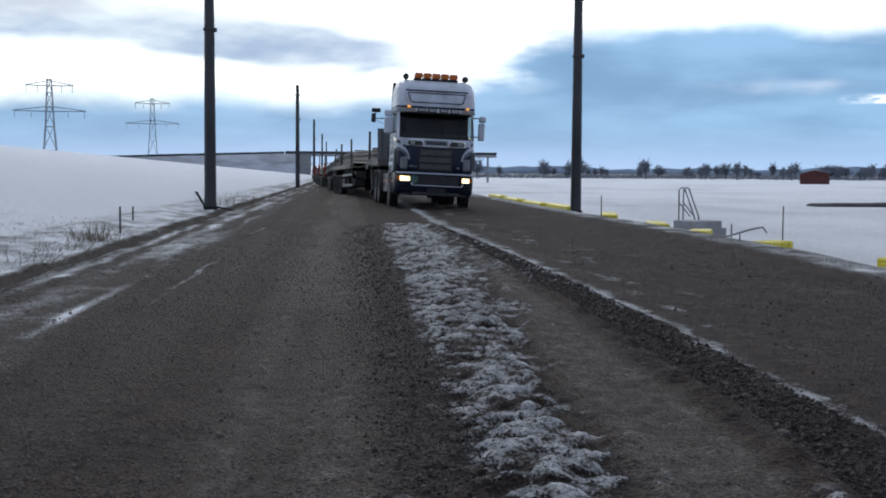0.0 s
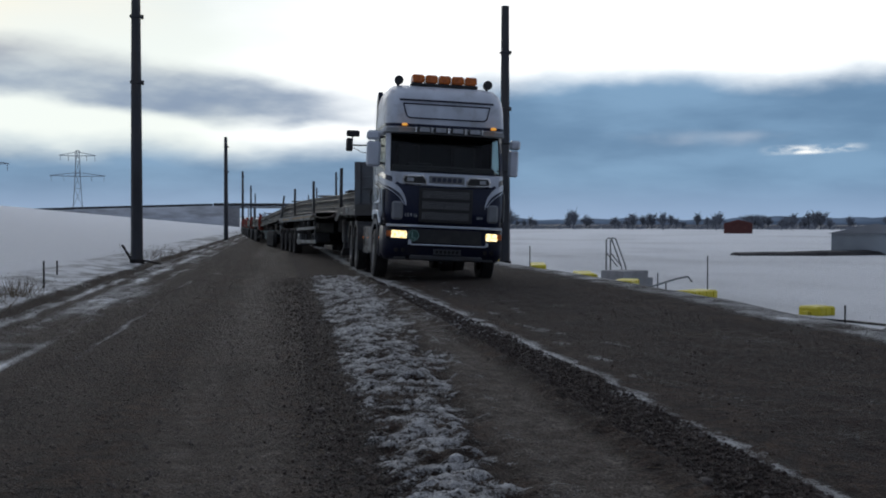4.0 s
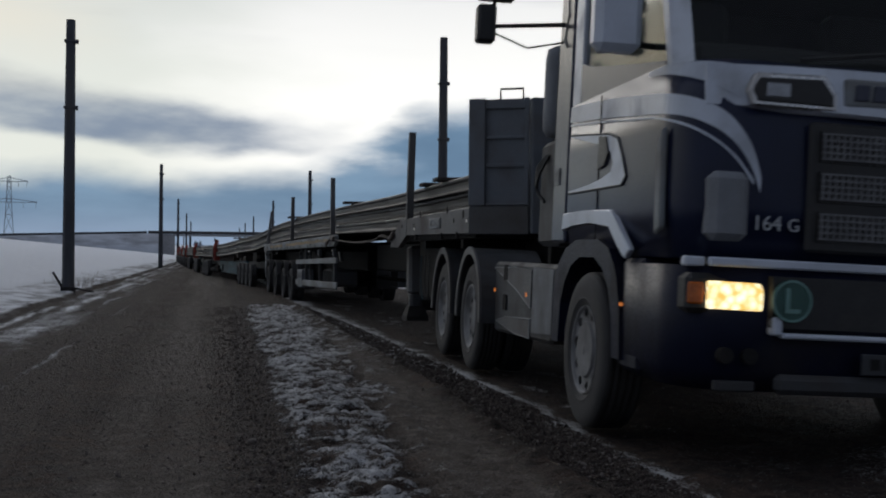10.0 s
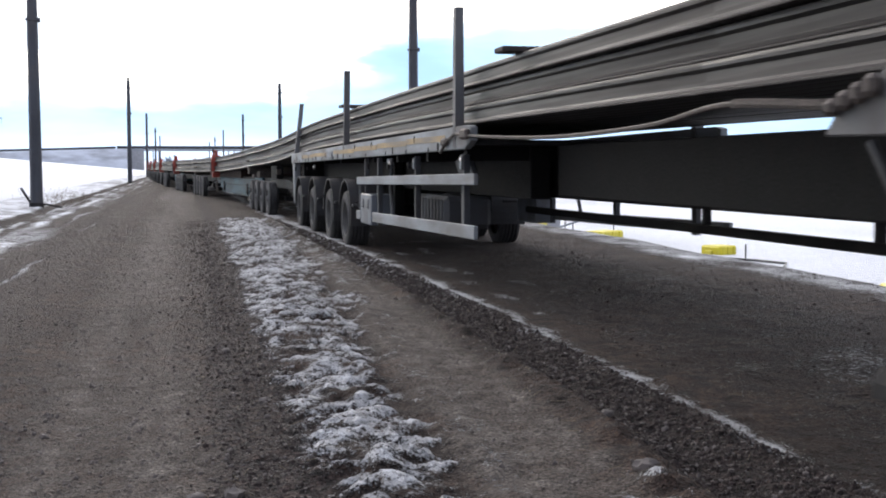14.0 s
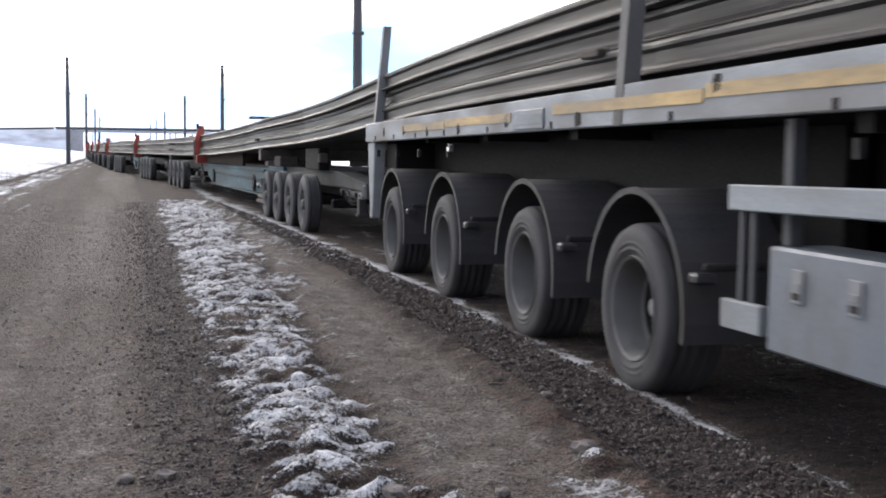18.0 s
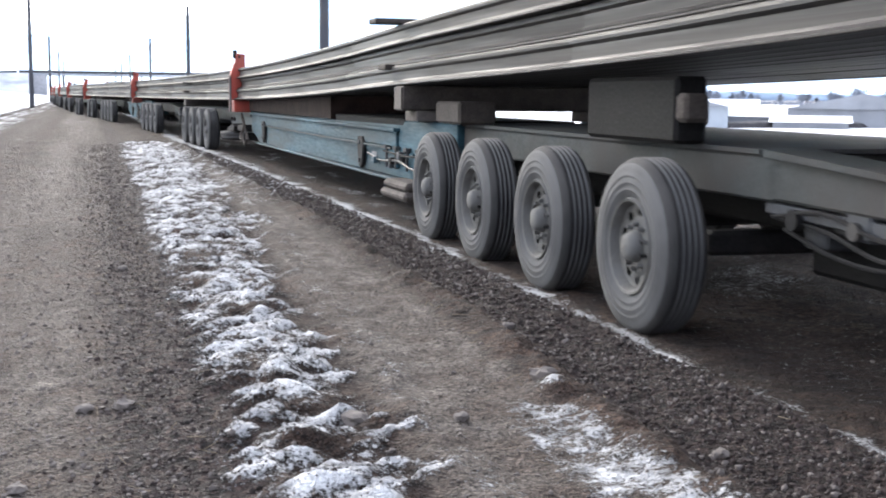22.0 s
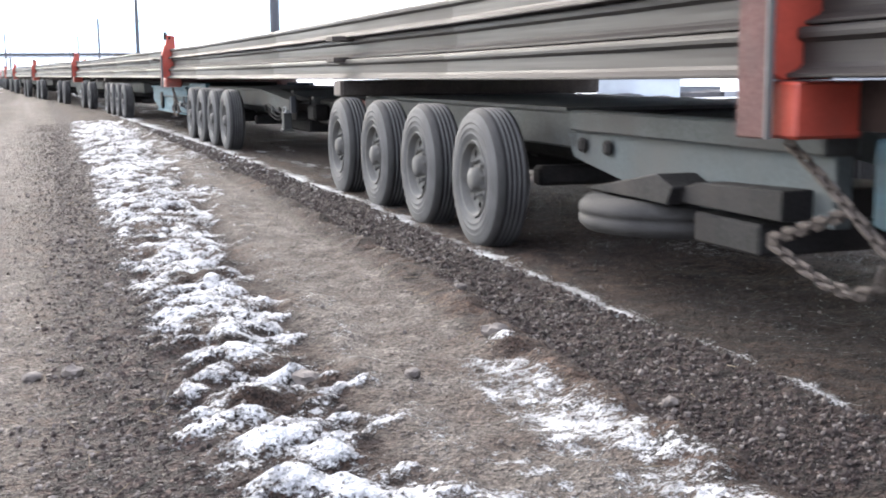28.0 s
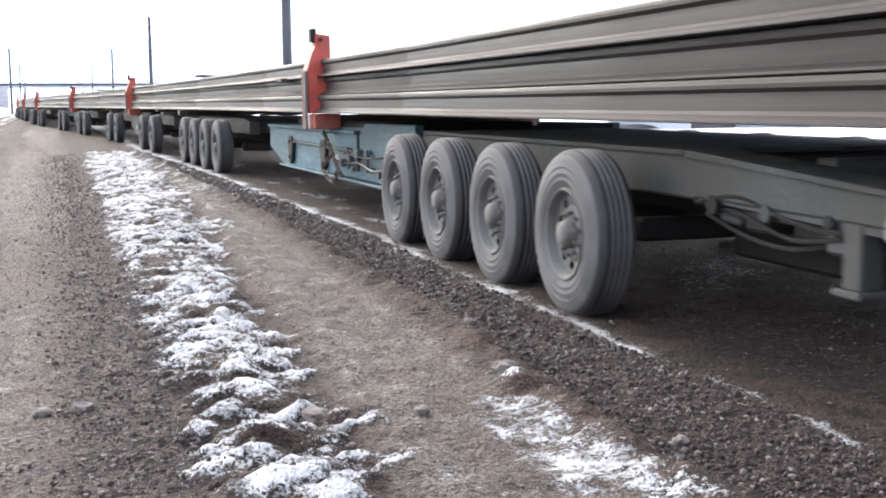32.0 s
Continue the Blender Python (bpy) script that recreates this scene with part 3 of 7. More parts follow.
    # bank down to the right, and the low field
    e2 = 6.35 - 0.35 * (1 - step(Y, 12, 20)) + 0.15 * layered(Y * 0.22, Y * 0, 59, 3)
    z = z - 1.1 * step(X, e2 + 0.5, e2 + 4.2) + 0.04 * layered(X * 0.8, Y * 0.8, 61, 3) * step(X, e2, e2 + 2)
    z = z + 0.05 * layered(X * 0.15, Y * 0.15, 67, 3) * step(X, 10, 14)
    far = np.hypot(X, Y)
    z = z + (22 - 18 * step(X, 0, 300)) * step(far, 1100, 2600) * (0.7 + 0.6 * layered(X * 0.0012, Y * 0.0012, 71, 3)) * step(-X, -500, 900)
    z = z + (10 - 9 * step(X, 0, 300)) * step(far, 1500, 2600)
    # shares
    n1, n2 = layered(X * 2.2, Y * 1.6, 73, 4), layered(X * 0.8, Y * 0.35, 79, 3)
    n3 = layered(X * 6.5, Y * 4.0, 83, 4)
    thin = -0.01 + 0.07 * (1 - step(X - lo_x, 0.0, 0.22)) - 0.04 * step(-Y, -7.5, -5.0) - 0.10 * step(Y, 9, 18)
    snow = body * (0.53 - thin + 0.58 * crumb + 0.16 * n1 + 0.50 * grit - 0.25 * clod)
    wide = 0.052 + 0.0075 * np.maximum(0, Y)
    wide = wide * (1 + 0.9 * layered(X * 0, Y * 2.3, 113, 3))
    streak = np.exp(-((X - line_x - 0.05 * layered(X * 0, Y * 1.4, 117, 3)) / wide) ** 2)
    snow = np.maximum(snow, streak * (0.60 + 0.45 * n1 + 0.60 * n3 + 0.22 * step(Y, 6, 14) - 0.20 * step(-Y, -4.6, -3.6)) * step(X, 1.7, 2.2))
    scraps = layered(X * 4.5, Y * 1.5, 107, 4)
    snow = np.maximum(snow, step(X, 2.65, 2.8) * step(-X, -4.2, -3.0) * step(Y, 6, 9) * np.minimum(0.62, 1.5 * scraps + 0.5 * n3 - 0.16))
    snow = np.maximum(snow, shelf * (0.22 + 0.50 * n3 + 0.3 * n1 + 0.5 * grit) * (1 - step(X, hi_x + 0.10, hi_x + 0.45)))
    frost = step(X, 1.4, 1.7) * step(-X, -2.75, -2.5) * step(Y, 7, 13) * step(-Y, -27, -23)
    snow = np.maximum(snow, frost * (0.33 + 0.45 * n3 + 0.35 * n1 + 0.3 * grit))
    # thin patch beside the shelf's edge, nearest the camera
    patch = np.exp(-((X - 1.50 + 0.06 * n3) / 0.17) ** 4) * step(-Y, -3.80, -3.45) * (0.56 + 0.35 * n3 + 0.5 * grit)
    snow = np.maximum(snow, patch)
    patch = np.exp(-((X - 1.15) / 0.30) ** 2) * step(-Y, -3.1, -2.5) * (0.40 + 0.7 * n3 + 0.5 * grit)
    snow = np.maximum(snow, patch)
    for cx, cy, sx, hgt in CLODS:
        snow = snow - 0.65 * np.exp(-((X - cx) / sx) ** 2 - ((Y - cy + 0.05) / 0.035) ** 2)
        snow = np.maximum(snow, 0.85 * np.exp(-((X - cx) / sx) ** 2 - ((Y - cy - 0.06) / 0.06) ** 2))
    snow = np.minimum(snow, 0.86)
    # scraps on the clear lane and along its edge
    side = layered(X * 2.0, Y * 0.30, 101, 4)
    snow = np.maximum(snow, step(-X, 1.5, 2.6) * (0.36 + 0.75 * side + 0.35 * n1 + 0.2 * n3) * step(X, -4.6, -3.2))
    for sx, sw, share in ((-2.75, 0.20, 0.78), (-3.15, 0.12, 0.74), (-2.25, 0.09, 0.62), (-1.72, 0.05, 0.42)):
        line = np.exp(-((X - sx - 1.4 * wob) / sw) ** 2)
        snow = np.maximum(snow, line * (share - 0.10 + 0.85 * layered(X * 0.9, Y * 0.30, 109 + int(100 * sw), 4) + 0.35 * n3 + 0.2 * n1) * step(Y, 3, 8))
    snow = np.maximum(snow, step(X, 4.6, 6.6) * (0.14 + 0.6 * n2 + 0.5 * n1))
    snow = np.where((X > 2.7) & (X < 5.2) | (X > -1.7) & (X < 0.3), np.maximum(snow, np.where(X > 2, 0.20, 0.12) + 0.55 * n1 * step(n2, 0.05, 0.4)), snow)
    left = step(-X, -e1 + 0.10, -e1 + 0.30) * (0.92 + 0.35 * n1)
    snow = np.maximum(snow, left)
    snow = np.maximum(snow, step(-X, 4.7, 5.6))
    snow = np.maximum(snow, step(X, e2 - 0.35, e2 + 0.35) * (0.66 + 0.5 * n1))
    snow = np.maximum(snow, step(X, e2 + 1.4, e2 + 3.0) * (0.98 + 0.12 * layered(X * 0.25, Y * 0.06, 89, 3)))
    snow = snow - 0.9 * np.exp(-((X - e1) / 0.075) ** 2)
    snow = np.where((far > 520) & (X > 40), 0.52 + 0.45 * layered(X * 0.012, Y * 0.02, 97, 3), snow)
    dark_x = 0.03 + 0.017 * np.clip(Y, 0, 30)
    # the loaded lane's gravel share also paints in shade beneath the convoy
    gravel = np.clip(step(X, brim, brim + 0.12) * (1 - step(X, line_x - 0.12, line_x + 0.04)) + 0.25 * step(X, 4.9, 5.6) + 0.45 * step(X, 2.7, 3.0) * step(-X, -5.4, -4.9) + 0.6 * step(-X, 0.9, 1.4) + 1.0 * step(X, dark_x + 0.5 * wob + 0.04 * n3, dark_x + 0.07 + 0.5 * wob + 0.04 * n3) * (1 - step(X, lo_x, lo_x + 0.2)), 0, 1)
    long = layered(X * 3.2, Y * 0.12, 103, 4)
    crust = 0.72 * np.exp(-((X + 0.32 + 0.6 * wob) / 0.34) ** 4) + 0.3 * np.exp(-((X + 1.35 + wob) / 0.30) ** 2) + 0.80 * np.exp(-((X + 2.7) / 0.60) ** 2)
    rim = dark_x - 0.05 + 0.5 * wob + 0.06 * n3
    crust = crust * (1 - step(X, 0.07 + rim, 0.15 + rim)) + (0.55 + 0.40 * long) * (1 - step(X, 0.06 + rim, 0.14 + rim)) * step(X, -1.0, -0.5)
    crust = crust * (0.80 + 0.9 * long + 0.4 * n2) + 1.0 * shelf * (1 - step(X, brim - 0.34, brim - 0.18)) + 0.06 * step(X, 2.75, 3.0) * step(-X, -5.0, -4.4) * (0.4 + long)
    crust = np.clip(crust + 0.2 * n1 * (crust > 0.05), 0, 1)
    return z, np.clip(snow, 0, 1.2), gravel, crust


def make_ground():
    def grow(a, b, first, rate):
        out, d = [a], first
        while out[-1] < b:
            out.append(out[-1] + d)
            d *= rate
        return out
    xs = np.concatenate([[-v for v in grow(4.6, 3600, 0.08, 1.16)][::-1], np.arange(-4.55, -1.2, 0.05), np.arange(-1.2, 0.2, 0.022), np.arange(0.2, 2.7, 0.0165), np.arange(2.7, 7.4, 0.05), grow(7.4, 3600, 0.08, 1.16)])
    ys = np.concatenate([[-v for v in grow(0.5, 400, 0.5, 1.4)][::-1], np.arange(0.0, 2.2, 0.1), grow(2.2, 60, 0.017, 1.0062), grow(62, 4200, 2.0, 1.06)])
    X, Y = np.meshgrid(xs, ys)
    z, snow, gravel, crust = ground_shape(X, Y)
    nx, ny = len(xs), len(ys)
    me = bpy.data.meshes.new("ground")
    me.vertices.add(nx * ny)
    me.vertices.foreach_set("co", np.stack([X, Y, z], -1).astype(np.float32).ravel())
    i = (np.arange(ny - 1)[:, None] * nx + np.arange(nx - 1)).ravel()
    quads = np.stack([i, i + 1, i + nx + 1, i + nx], -1).ravel()
    me.loops.add(len(quads))
    me.loops.foreach_set("vertex_index", quads.astype(np.int32))
    me.polygons.add(len(i))
    me.polygons.foreach_set("loop_start", (np.arange(len(i)) * 4).astype(np.int32))
    me.polygons.foreach_set("use_smooth", np.ones(len(i), bool))
    me.update(calc_edges=True)
    for name, v in (("snow", snow), ("gravel", gravel), ("pale", crust)):
        me.attributes.new(name, "FLOAT", "POINT").data.foreach_set("value", v.astype(np.float32).ravel())
    me.materials.append(GROUND)
    tagged(new("ground", me), "muddy gravel road with a snowy windrow between white fields", "ground", kind="structure")


def ground_z(x, y):
    return float(ground_shape(np.array([[float(x)]]), np.array([[float(y)]]))[0][0, 0])


make_ground()


# ---- stones, clods and gravel ----
def make_stones():
    rng = random.Random(4)
    spots = [(0.08, 4.06, 0.035), (0.21, 4.04, 0.04), (1.88, 4.83, 0.035), (1.21, 3.41, 0.03), (1.66, 3.84, 0.05), (0.9, 3.55, 0.05), (-0.1, 3.3, 0.03), (1.95, 3.1, 0.03), (0.42, 5.6, 0.03), (0.3, 7.2, 0.035), (-0.55, 5.2, 0.025)]
    for x, y, r in spots:
        bm = bmesh.new()
        bmesh.ops.create_icosphere(bm, subdivisions=2, radius=r)
        for v in bm.verts:
            v.co *= 1 + rng.uniform(-0.26, 0.2)
            v.co.z *= 0.55
            v.co.y *= 0.8
        ob = part("stone", bm, STONE, at=(x, y, ground_z(x, y) + r * 0.25))
        ob.rotation_euler = (0, 0, rng.uniform(0, 6))
        tagged(ob, "rough brown-grey stone lying on the gravel road", "stone", "loose stones")
    # gravel: built plainly, since nobody could count it
    base = bmesh.new()
    bmesh.ops.create_icosphere(base, subdivisions=1, radius=1)
    vs = np.array([v.co[:] for v in base.verts])
    fs = np.array([[v.index for v in f.verts] for f in base.faces])
    base.free()
    g = np.random.default_rng(8)
    n = 56000
    yy = 2.3 * np.exp(g.random(n) * math.log(11))
    kind = g.random(n)
    xx = np.where(kind < 0.34, shelf_edge(yy) + g.random(n) * (streak_at(yy) - shelf_edge(yy) - 0.04), np.where(kind < 0.50, g.normal(0.34, 0.15, n), np.where(kind < 0.86, g.uniform(-1, 1, n) * (0.6 + 0.17 * yy) - 0.45 - 0.08 * yy, g.uniform(0.5, 6.6, n))))
    rr = (0.0035 + np.where(kind < 0.34, 0.0105, 0.0110) * g.random(n) ** 5) * np.clip(0.8 + yy * 0.05, 0.8, 1.5) * np.where(kind < 0.34, 1.0, 0.72)
    zz = ground_shape(xx[None], yy[None])[0][0]
    co = vs[None] * (1 + g.uniform(-0.3, 0.3, (n, len(vs), 1))) * g.uniform(0.6, 1.3, (n, 1, 3)) * rr[:, None, None]
    co += np.stack([xx, yy, zz + rr * 0.2], -1)[:, None]
    # right of 2.6 stones stay mostly dark, adding to that painted shade
    pale = ((kind >= 0.50) & (xx < 2.6)) | (g.random(n) < 0.16)
    for pick, mat, label in ((~pale, GRAVEL, "dark crushed gravel in strips along the road"), (pale, STONE, "loose pale stones scattered over the road")):
        some = co[pick]
        idx = (fs[None] + np.arange(len(some))[:, None, None] * len(vs)).reshape(-1, 3)
        me = bpy.data.meshes.new("gravel")
        me.from_pydata(some.reshape(-1, 3).tolist(), [], idx.tolist())
        me.materials.append(mat)
        tagged(new("gravel", me), label, "gravel", kind="stuff")


make_stones()


# ---- poles along both sides of the road ----
def make_poles():
    """Bare steel masts, tapering upwards, one to three per side in view at a time."""
    def mast(x, y, lean, stay, tall=7.82):
        z = ground_z(x, y) - 0.1
        t = thing("pole", "bare dark steel mast standing at the road's edge", "pole", "masts along the road", m=pose(x, y, z, lean, 0, 0))
        bm = bmesh.new()
        r = []
        for h, w in ((0, 0.165), (2.5, 0.155), (5.2, 0.14), (tall - z, 0.12)):
            r.append([(w * sx, w * sy, h) for sx, sy in ((-1, -.55), (-.55, -1), (.55, -1), (1, -.55), (1, .55), (.55, 1), (-.55, 1), (-1, .55))])
        loft(bm, r)
        part("shaft", bm, POLE_STEEL, t)
        part("collar", boxes((-0.19, 0.19, -0.19, 0.19, 0.02, 0.2), bevel=0.02), BLACK_STEEL, t)
        for h in (5.3, 7.2):
            part("clamp", boxes((-0.165, 0.165, -0.165, 0.165, h, h + 0.07), (0.15, 0.22, -0.03, 0.03, h - 0.03, h + 0.1), bevel=0.01), POLE_STEEL, t)
        if stay:
            bm = bmesh.new()
            rod(bm, (-0.42, 0, 0.62), (-0.1, 0, 0.08), 0.035)
            part("stay", bm, BLACK_STEEL, t, "short leaning steel stake")
            bm = bmesh.new()
            tube(bm, [(-0.1, -0.1, 0.14), (0.3, -0.2, 0.16), (0.75, -0.3, 0.05)], 0.03)
            part("cable_stub", bm, BLACK_STEEL, t, "bent black cable end")
    for i, (x, y) in enumerate(((-3.93, 34.92), (-3.6, 91.1), (-3.86, 150.7), (-3.9, 207.0), (-4.0, 262.0))):
        mast(x, y, 0.0, i == 0)
    for x, y in ((7.76, 38.85), (7.84, 93.4), (7.92, 149.7), (7.86, 215.6), (7.9, 268.0), (8.0, 322.0)):
        mast(x, y, 0.0, False, 8.55 if y < 60 else 7.75)


make_poles()


# ---- pipe bridge over the road, far ahead, and its snowy bank ----
def make_bridge():
    t = thing("bridge", "grey pipe bridge on slender supports across the road", "bridge", m=pose(0, 262, 0))
    part("deck", boxes((-13, 34, -1.2, 1.2, 4.55, 5.0), bevel=0.03), WALL_GREY, t)
    for y in (-0.7, 0.7):
        bm = bmesh.new()
        rod(bm, (-13, y, 5.35), (34, y, 5.35), 0.3, seg=12)
        part("pipe", bm, DUSTY_GREY, t, "insulated grey pipe")
    part("abutment", boxes((-10.6, -7.4, -1.5, 1.5, -0.5, 4.545), bevel=0.05), CONCRETE, t)
    for x in (-5.6, -4.4, 10.5, 11.7, 22, 23.2, 32):
        part("support", boxes((x, x + 0.25, -0.9, -0.65, -1.5, 4.545), (x, x + 0.25, 0.65, 0.9, -1.5, 4.545)), WALL_GREY, t)
    bm = bmesh.new()
    prism(bm, [(-150, -3), (-150, 1.5), (-95, 2.2), (-40, 4.2), (-13.2, 5.0), (-10.65, 5.0), (-10.65, -3)], "y", 258, 276)
    ob = part("embankment", bm, BANK_SNOW)
    tagged(ob, "long snow-covered bank that carries the pipes", "bank", kind="structure")
    bm = bmesh.new()
    prism(bm, [(-150, 1.55), (-150, 1.95), (-95, 2.65), (-40, 4.7), (-13.2, 5.5), (-13.2, 5.05), (-40, 4.25), (-95, 2.25)], "y", 259, 260.5)
    tagged(part("pipe_line", bm, DUSTY_GREY), "grey pipe run on top of the snowy bank", "pipe")


make_bridge()


# ---- pylons ----
def make_pylon(x, y, h, name_label):
    z = ground_z(x, y)
    t = thing("pylon", name_label, "pylon", "power line", m=pose(x, y, z - 1, 0, 0, 8))
    bm = bmesh.new()
    lv = [(0, 4.2), (0.25, 3.0), (0.5, 2.1), (0.7, 1.6), (0.86, 1.3), (1.0, 1.0)]
    pts = [[(sx * w, sy * w, h * f) for sx, sy in ((-1, -1), (1, -1), (1, 1), (-1, 1))] for f, w in lv]
    for a, b in zip(pts, pts[1:]):
        for i in range(4):
            rod(bm, a[i], b[i], 0.28, seg=4)
            rod(bm, a[i], b[(i + 1) % 4], 0.16, seg=4)
            rod(bm, b[i], b[(i + 1) % 4], 0.16, seg=4)
    part("tower", bm, PYLON_STEEL, t)
    for f, w in ((0.66, 17.5), (0.93, 11.5)):
        bm = bmesh.new()
        for s in (-1, 1):
            for yy in (-1.2, 1.2):
                rod(bm, (0, yy, h * f), (s * w, 0, h * f + 0.3), 0.2, seg=4)
            rod(bm, (0, 0, h * f + 2.6), (s * w, 0, h * f + 0.4), 0.2, seg=4)
            for k in (0.5, 0.95):
                rod(bm, (s * w * k, 0, h * f), (s * w * k, 0, h * f - 3.2), 0.14, seg=4)
        part("cross_arm", bm, PYLON_STEEL, t)


make_pylon(-146.3, 600, 47, "tall lattice power pylon beyond the snowy slope")
make_pylon(-128.0, 800, 50, "lattice power pylon far off in the haze")


# ---- yellow blocks, steps and rods by the lower edge of the road ----
def make_edge_things():
    for x, y, turn, w in ((12.85, 34.3, -52, 0.52), (12.65, 40.9, -25, 0.75), (12.85, 47.3, -10, 1.4), (13.6, 59.3, -12, 2.0), (13.5, 27.6, -70, 0.32), (12.55, 67.0, 0, 3.4), (12.35, 75.0, 0, 3.6), (12.4, 85.0, 0, 3.4), (12.5, 95.0, 0, 3.4), (8.15, 11.6, -20, 0.52)):
        if 30 < y < 62:
            x, y, w = 0.91 * x, 0.91 * y, w + 0.08
        z = ground_z(x, y) - (0.22 if y < 30 else 0.03)
        t = thing("barrier_block", "yellow plastic barrier block lying in the snow", "barrier", "yellow blocks", m=pose(x, y, z, 0, 0, turn))
        part("body", boxes((-0.34, 0.34, -w, w, 0, 0.46), bevel=0.05), YELLOW, t)
        for k in (-0.62, 0, 0.62):
            part("rib", boxes((-0.36, 0.36, k * w - 0.05, k * w + 0.05, 0.02, 0.44), bevel=0.015), YELLOW, t)
        for e in (w + 0.045, -w - 0.045):
            part("lug", boxes((-0.12, 0.12, e - 0.045, e + 0.045, 0.12, 0.34), bevel=0.015), YELLOW, t)
    z = ground_z(12.5, 40.6)
    t = thing("concrete_step", "low grey concrete platform with steps down", "platform", m=pose(12.5, 40.6, z, 0, 0, -62))
    part("slab", boxes((-0.55, 0.55, -0.65, 0.65, -0.1, 0.62), bevel=0.02), CONCRETE, t)
    part("tread", boxes((-0.5, 0.5, 0.65, 0.95, -0.1, 0.36), bevel=0.02), CONCRETE, t)
    t = thing("handrail", "bent galvanised handrail of steps", "handrail", m=pose(13.3, 45.4, ground_z(13.3, 45.4), 0, 0, -62))
    for x in (-0.12, 0.12):
        bm = bmesh.new()
        tube(bm, [(x, 0, -0.05), (x, 0, 1.62), (x, 0.12, 1.70), (x, 0.28, 1.68), (x, 0.85, 0.55), (x, 0.9, 0.0)], 0.03)
        part("rail", bm, PALE_STEEL, t)
        bm = bmesh.new()
        tube(bm, [(x, 0.02, 1.1), (x, 0.62, 0.55)], 0.025)
        part("mid_rail", bm, PALE_STEEL, t)
    t = thing("fallen_handrail", "grey handrail lying down the snowy bank", "handrail", m=pose(11.9, 35.2, ground_z(11.9, 35.2), 0, 0, -75))
    bm = bmesh.new()
    tube(bm, [(0, 1.3, 0.45), (0, 1.15, 0.62), (0, 0.7, 0.55), (0, -1.5, 0.02)], 0.03)
    tube(bm, [(0.1, 1.2, 0.2), (0.1, -0.8, 0.0)], 0.025)
    part("rail", bm, PALE_STEEL, t)
    for x, y, h in ((14.2, 36.9, 1.25), (13.0, 38.4, 0.6), (12.6, 36.4, 0.45), (9.0, 40.5, 1.1), (9.4, 15.5, 0.45), (10.2, 13.5, 0.5), (-4.2, 22.4, 0.5), (-4.6, 26.0, 0.3), (12.4, 24.0, 0.5), (14.5, 20.0, 0.5)):
        bm = bmesh.new()
        rod(bm, (0, 0, -0.1), (0, 0, h), 0.018, seg=6)
        tagged(part("marker_rod", bm, BLACK_STEEL, at=(x, y, ground_z(x, y))), "thin dark rod stuck upright in the snow", "rod", "thin rods")
    # a cable that trails along the bank
    bm = bmesh.new()
    pts = [(12.4 + 1.2 * math.sin(k * 0.9), 26.5 - k * 1.1, 0) for k in range(10)]
    tube(bm, [(x, y, ground_z(x, y) + 0.04) for x, y, _ in pts], 0.03)
    tagged(part("cable", bm, BLACK_PLASTIC), "black cable lying on the snowy bank", "cable")


make_edge_things()


# ---- buildings and banks across the field ----
def house(x, y, turn, w, d, h, roof, wall_mat, roof_mat, label, windows=0):
    z = ground_z(x, y)
    t = thing("building", label, "building", "buildings across the field", m=pose(x, y, z - 0.3, 0, 0, turn))
    part("wall", boxes((-w / 2, w / 2, -d / 2, d / 2, 0, h + 0.3)), wall_mat, t)
    bm = bmesh.new()
    prism(bm, [(-w / 2 - 0.3, h + 0.304), (0, h + roof + 0.3), (w / 2 + 0.3, h + 0.304)], "y", -d / 2 - 0.3, d / 2 + 0.3)
    part("roof", bm, roof_mat, t)
    for i in range(windows):
        k = -w / 2 + (i + 0.5) * w / windows
        part("window", boxes((k - 0.5, k + 0.5, -d / 2 - 0.04, -d / 2 - 0.002, h * 0.4, h * 0.75)), CAB_DARK, t)


house(110.5, 268, -22, 6.6, 8, 2.4, 0.9, SHED_RED, SHED_RED, "small rusty red shed alone in the snow")
# (bearing, distance, width, depth, wall height, roof height, ridge across the view)
for az, far, w, d, h, roof, across, wall_mat, roof_mat, label in (
        (28.6, 96, 6.3, 8, 1.6, 0.75, False, WALL_PALE, WALL_GREY, "small pale barn with a shallow gable"),
        (30.2, 114, 6.5, 5, 1.15, 1.05, True, WALL_GREY, ROOF_SNOW, "grey farm building with a steep snowy roof"),
        (30.8, 100, 5.6, 4, 0.83, 0.60, True, WALL_GREY, ROOF_SNOW, "low grey shed with snow on its roof"),
        (34.3, 97, 5.6, 4, 0.47, 0.50, True, WALL_GREY, ROOF_SNOW, "long low lean-to with snow on its roof"),
        (36.6, 108, 11.8, 14, 1.45, 1.25, False, WALL_GREY, WALL_GREY, "large grey barn with a wide gable")):
    x, y = far * math.sin(radians(az)), far * math.cos(radians(az))
    if across:
        house(x, y, 90 - az, d, w, h, roof, wall_mat, roof_mat, label)
    else:
        house(x, y, -az, w, d, h, roof, wall_mat, roof_mat, label)
house(120, 130, -40, 30, 14, 2.2, 0.8, WALL_BLUE, ROOF_SNOW, "long blue-grey shed with a snowy roof", 7)
house(150, 118, -48, 26, 14, 2.6, 0.8, WALL_BLUE, ROOF_SNOW, "blue-grey workshop with a snowy roof", 6)
house(88, 72, -50, 12, 9, 1.4, 0.6, WALL_GREY, ROOF_SNOW, "small grey outbuilding under snow", 2)


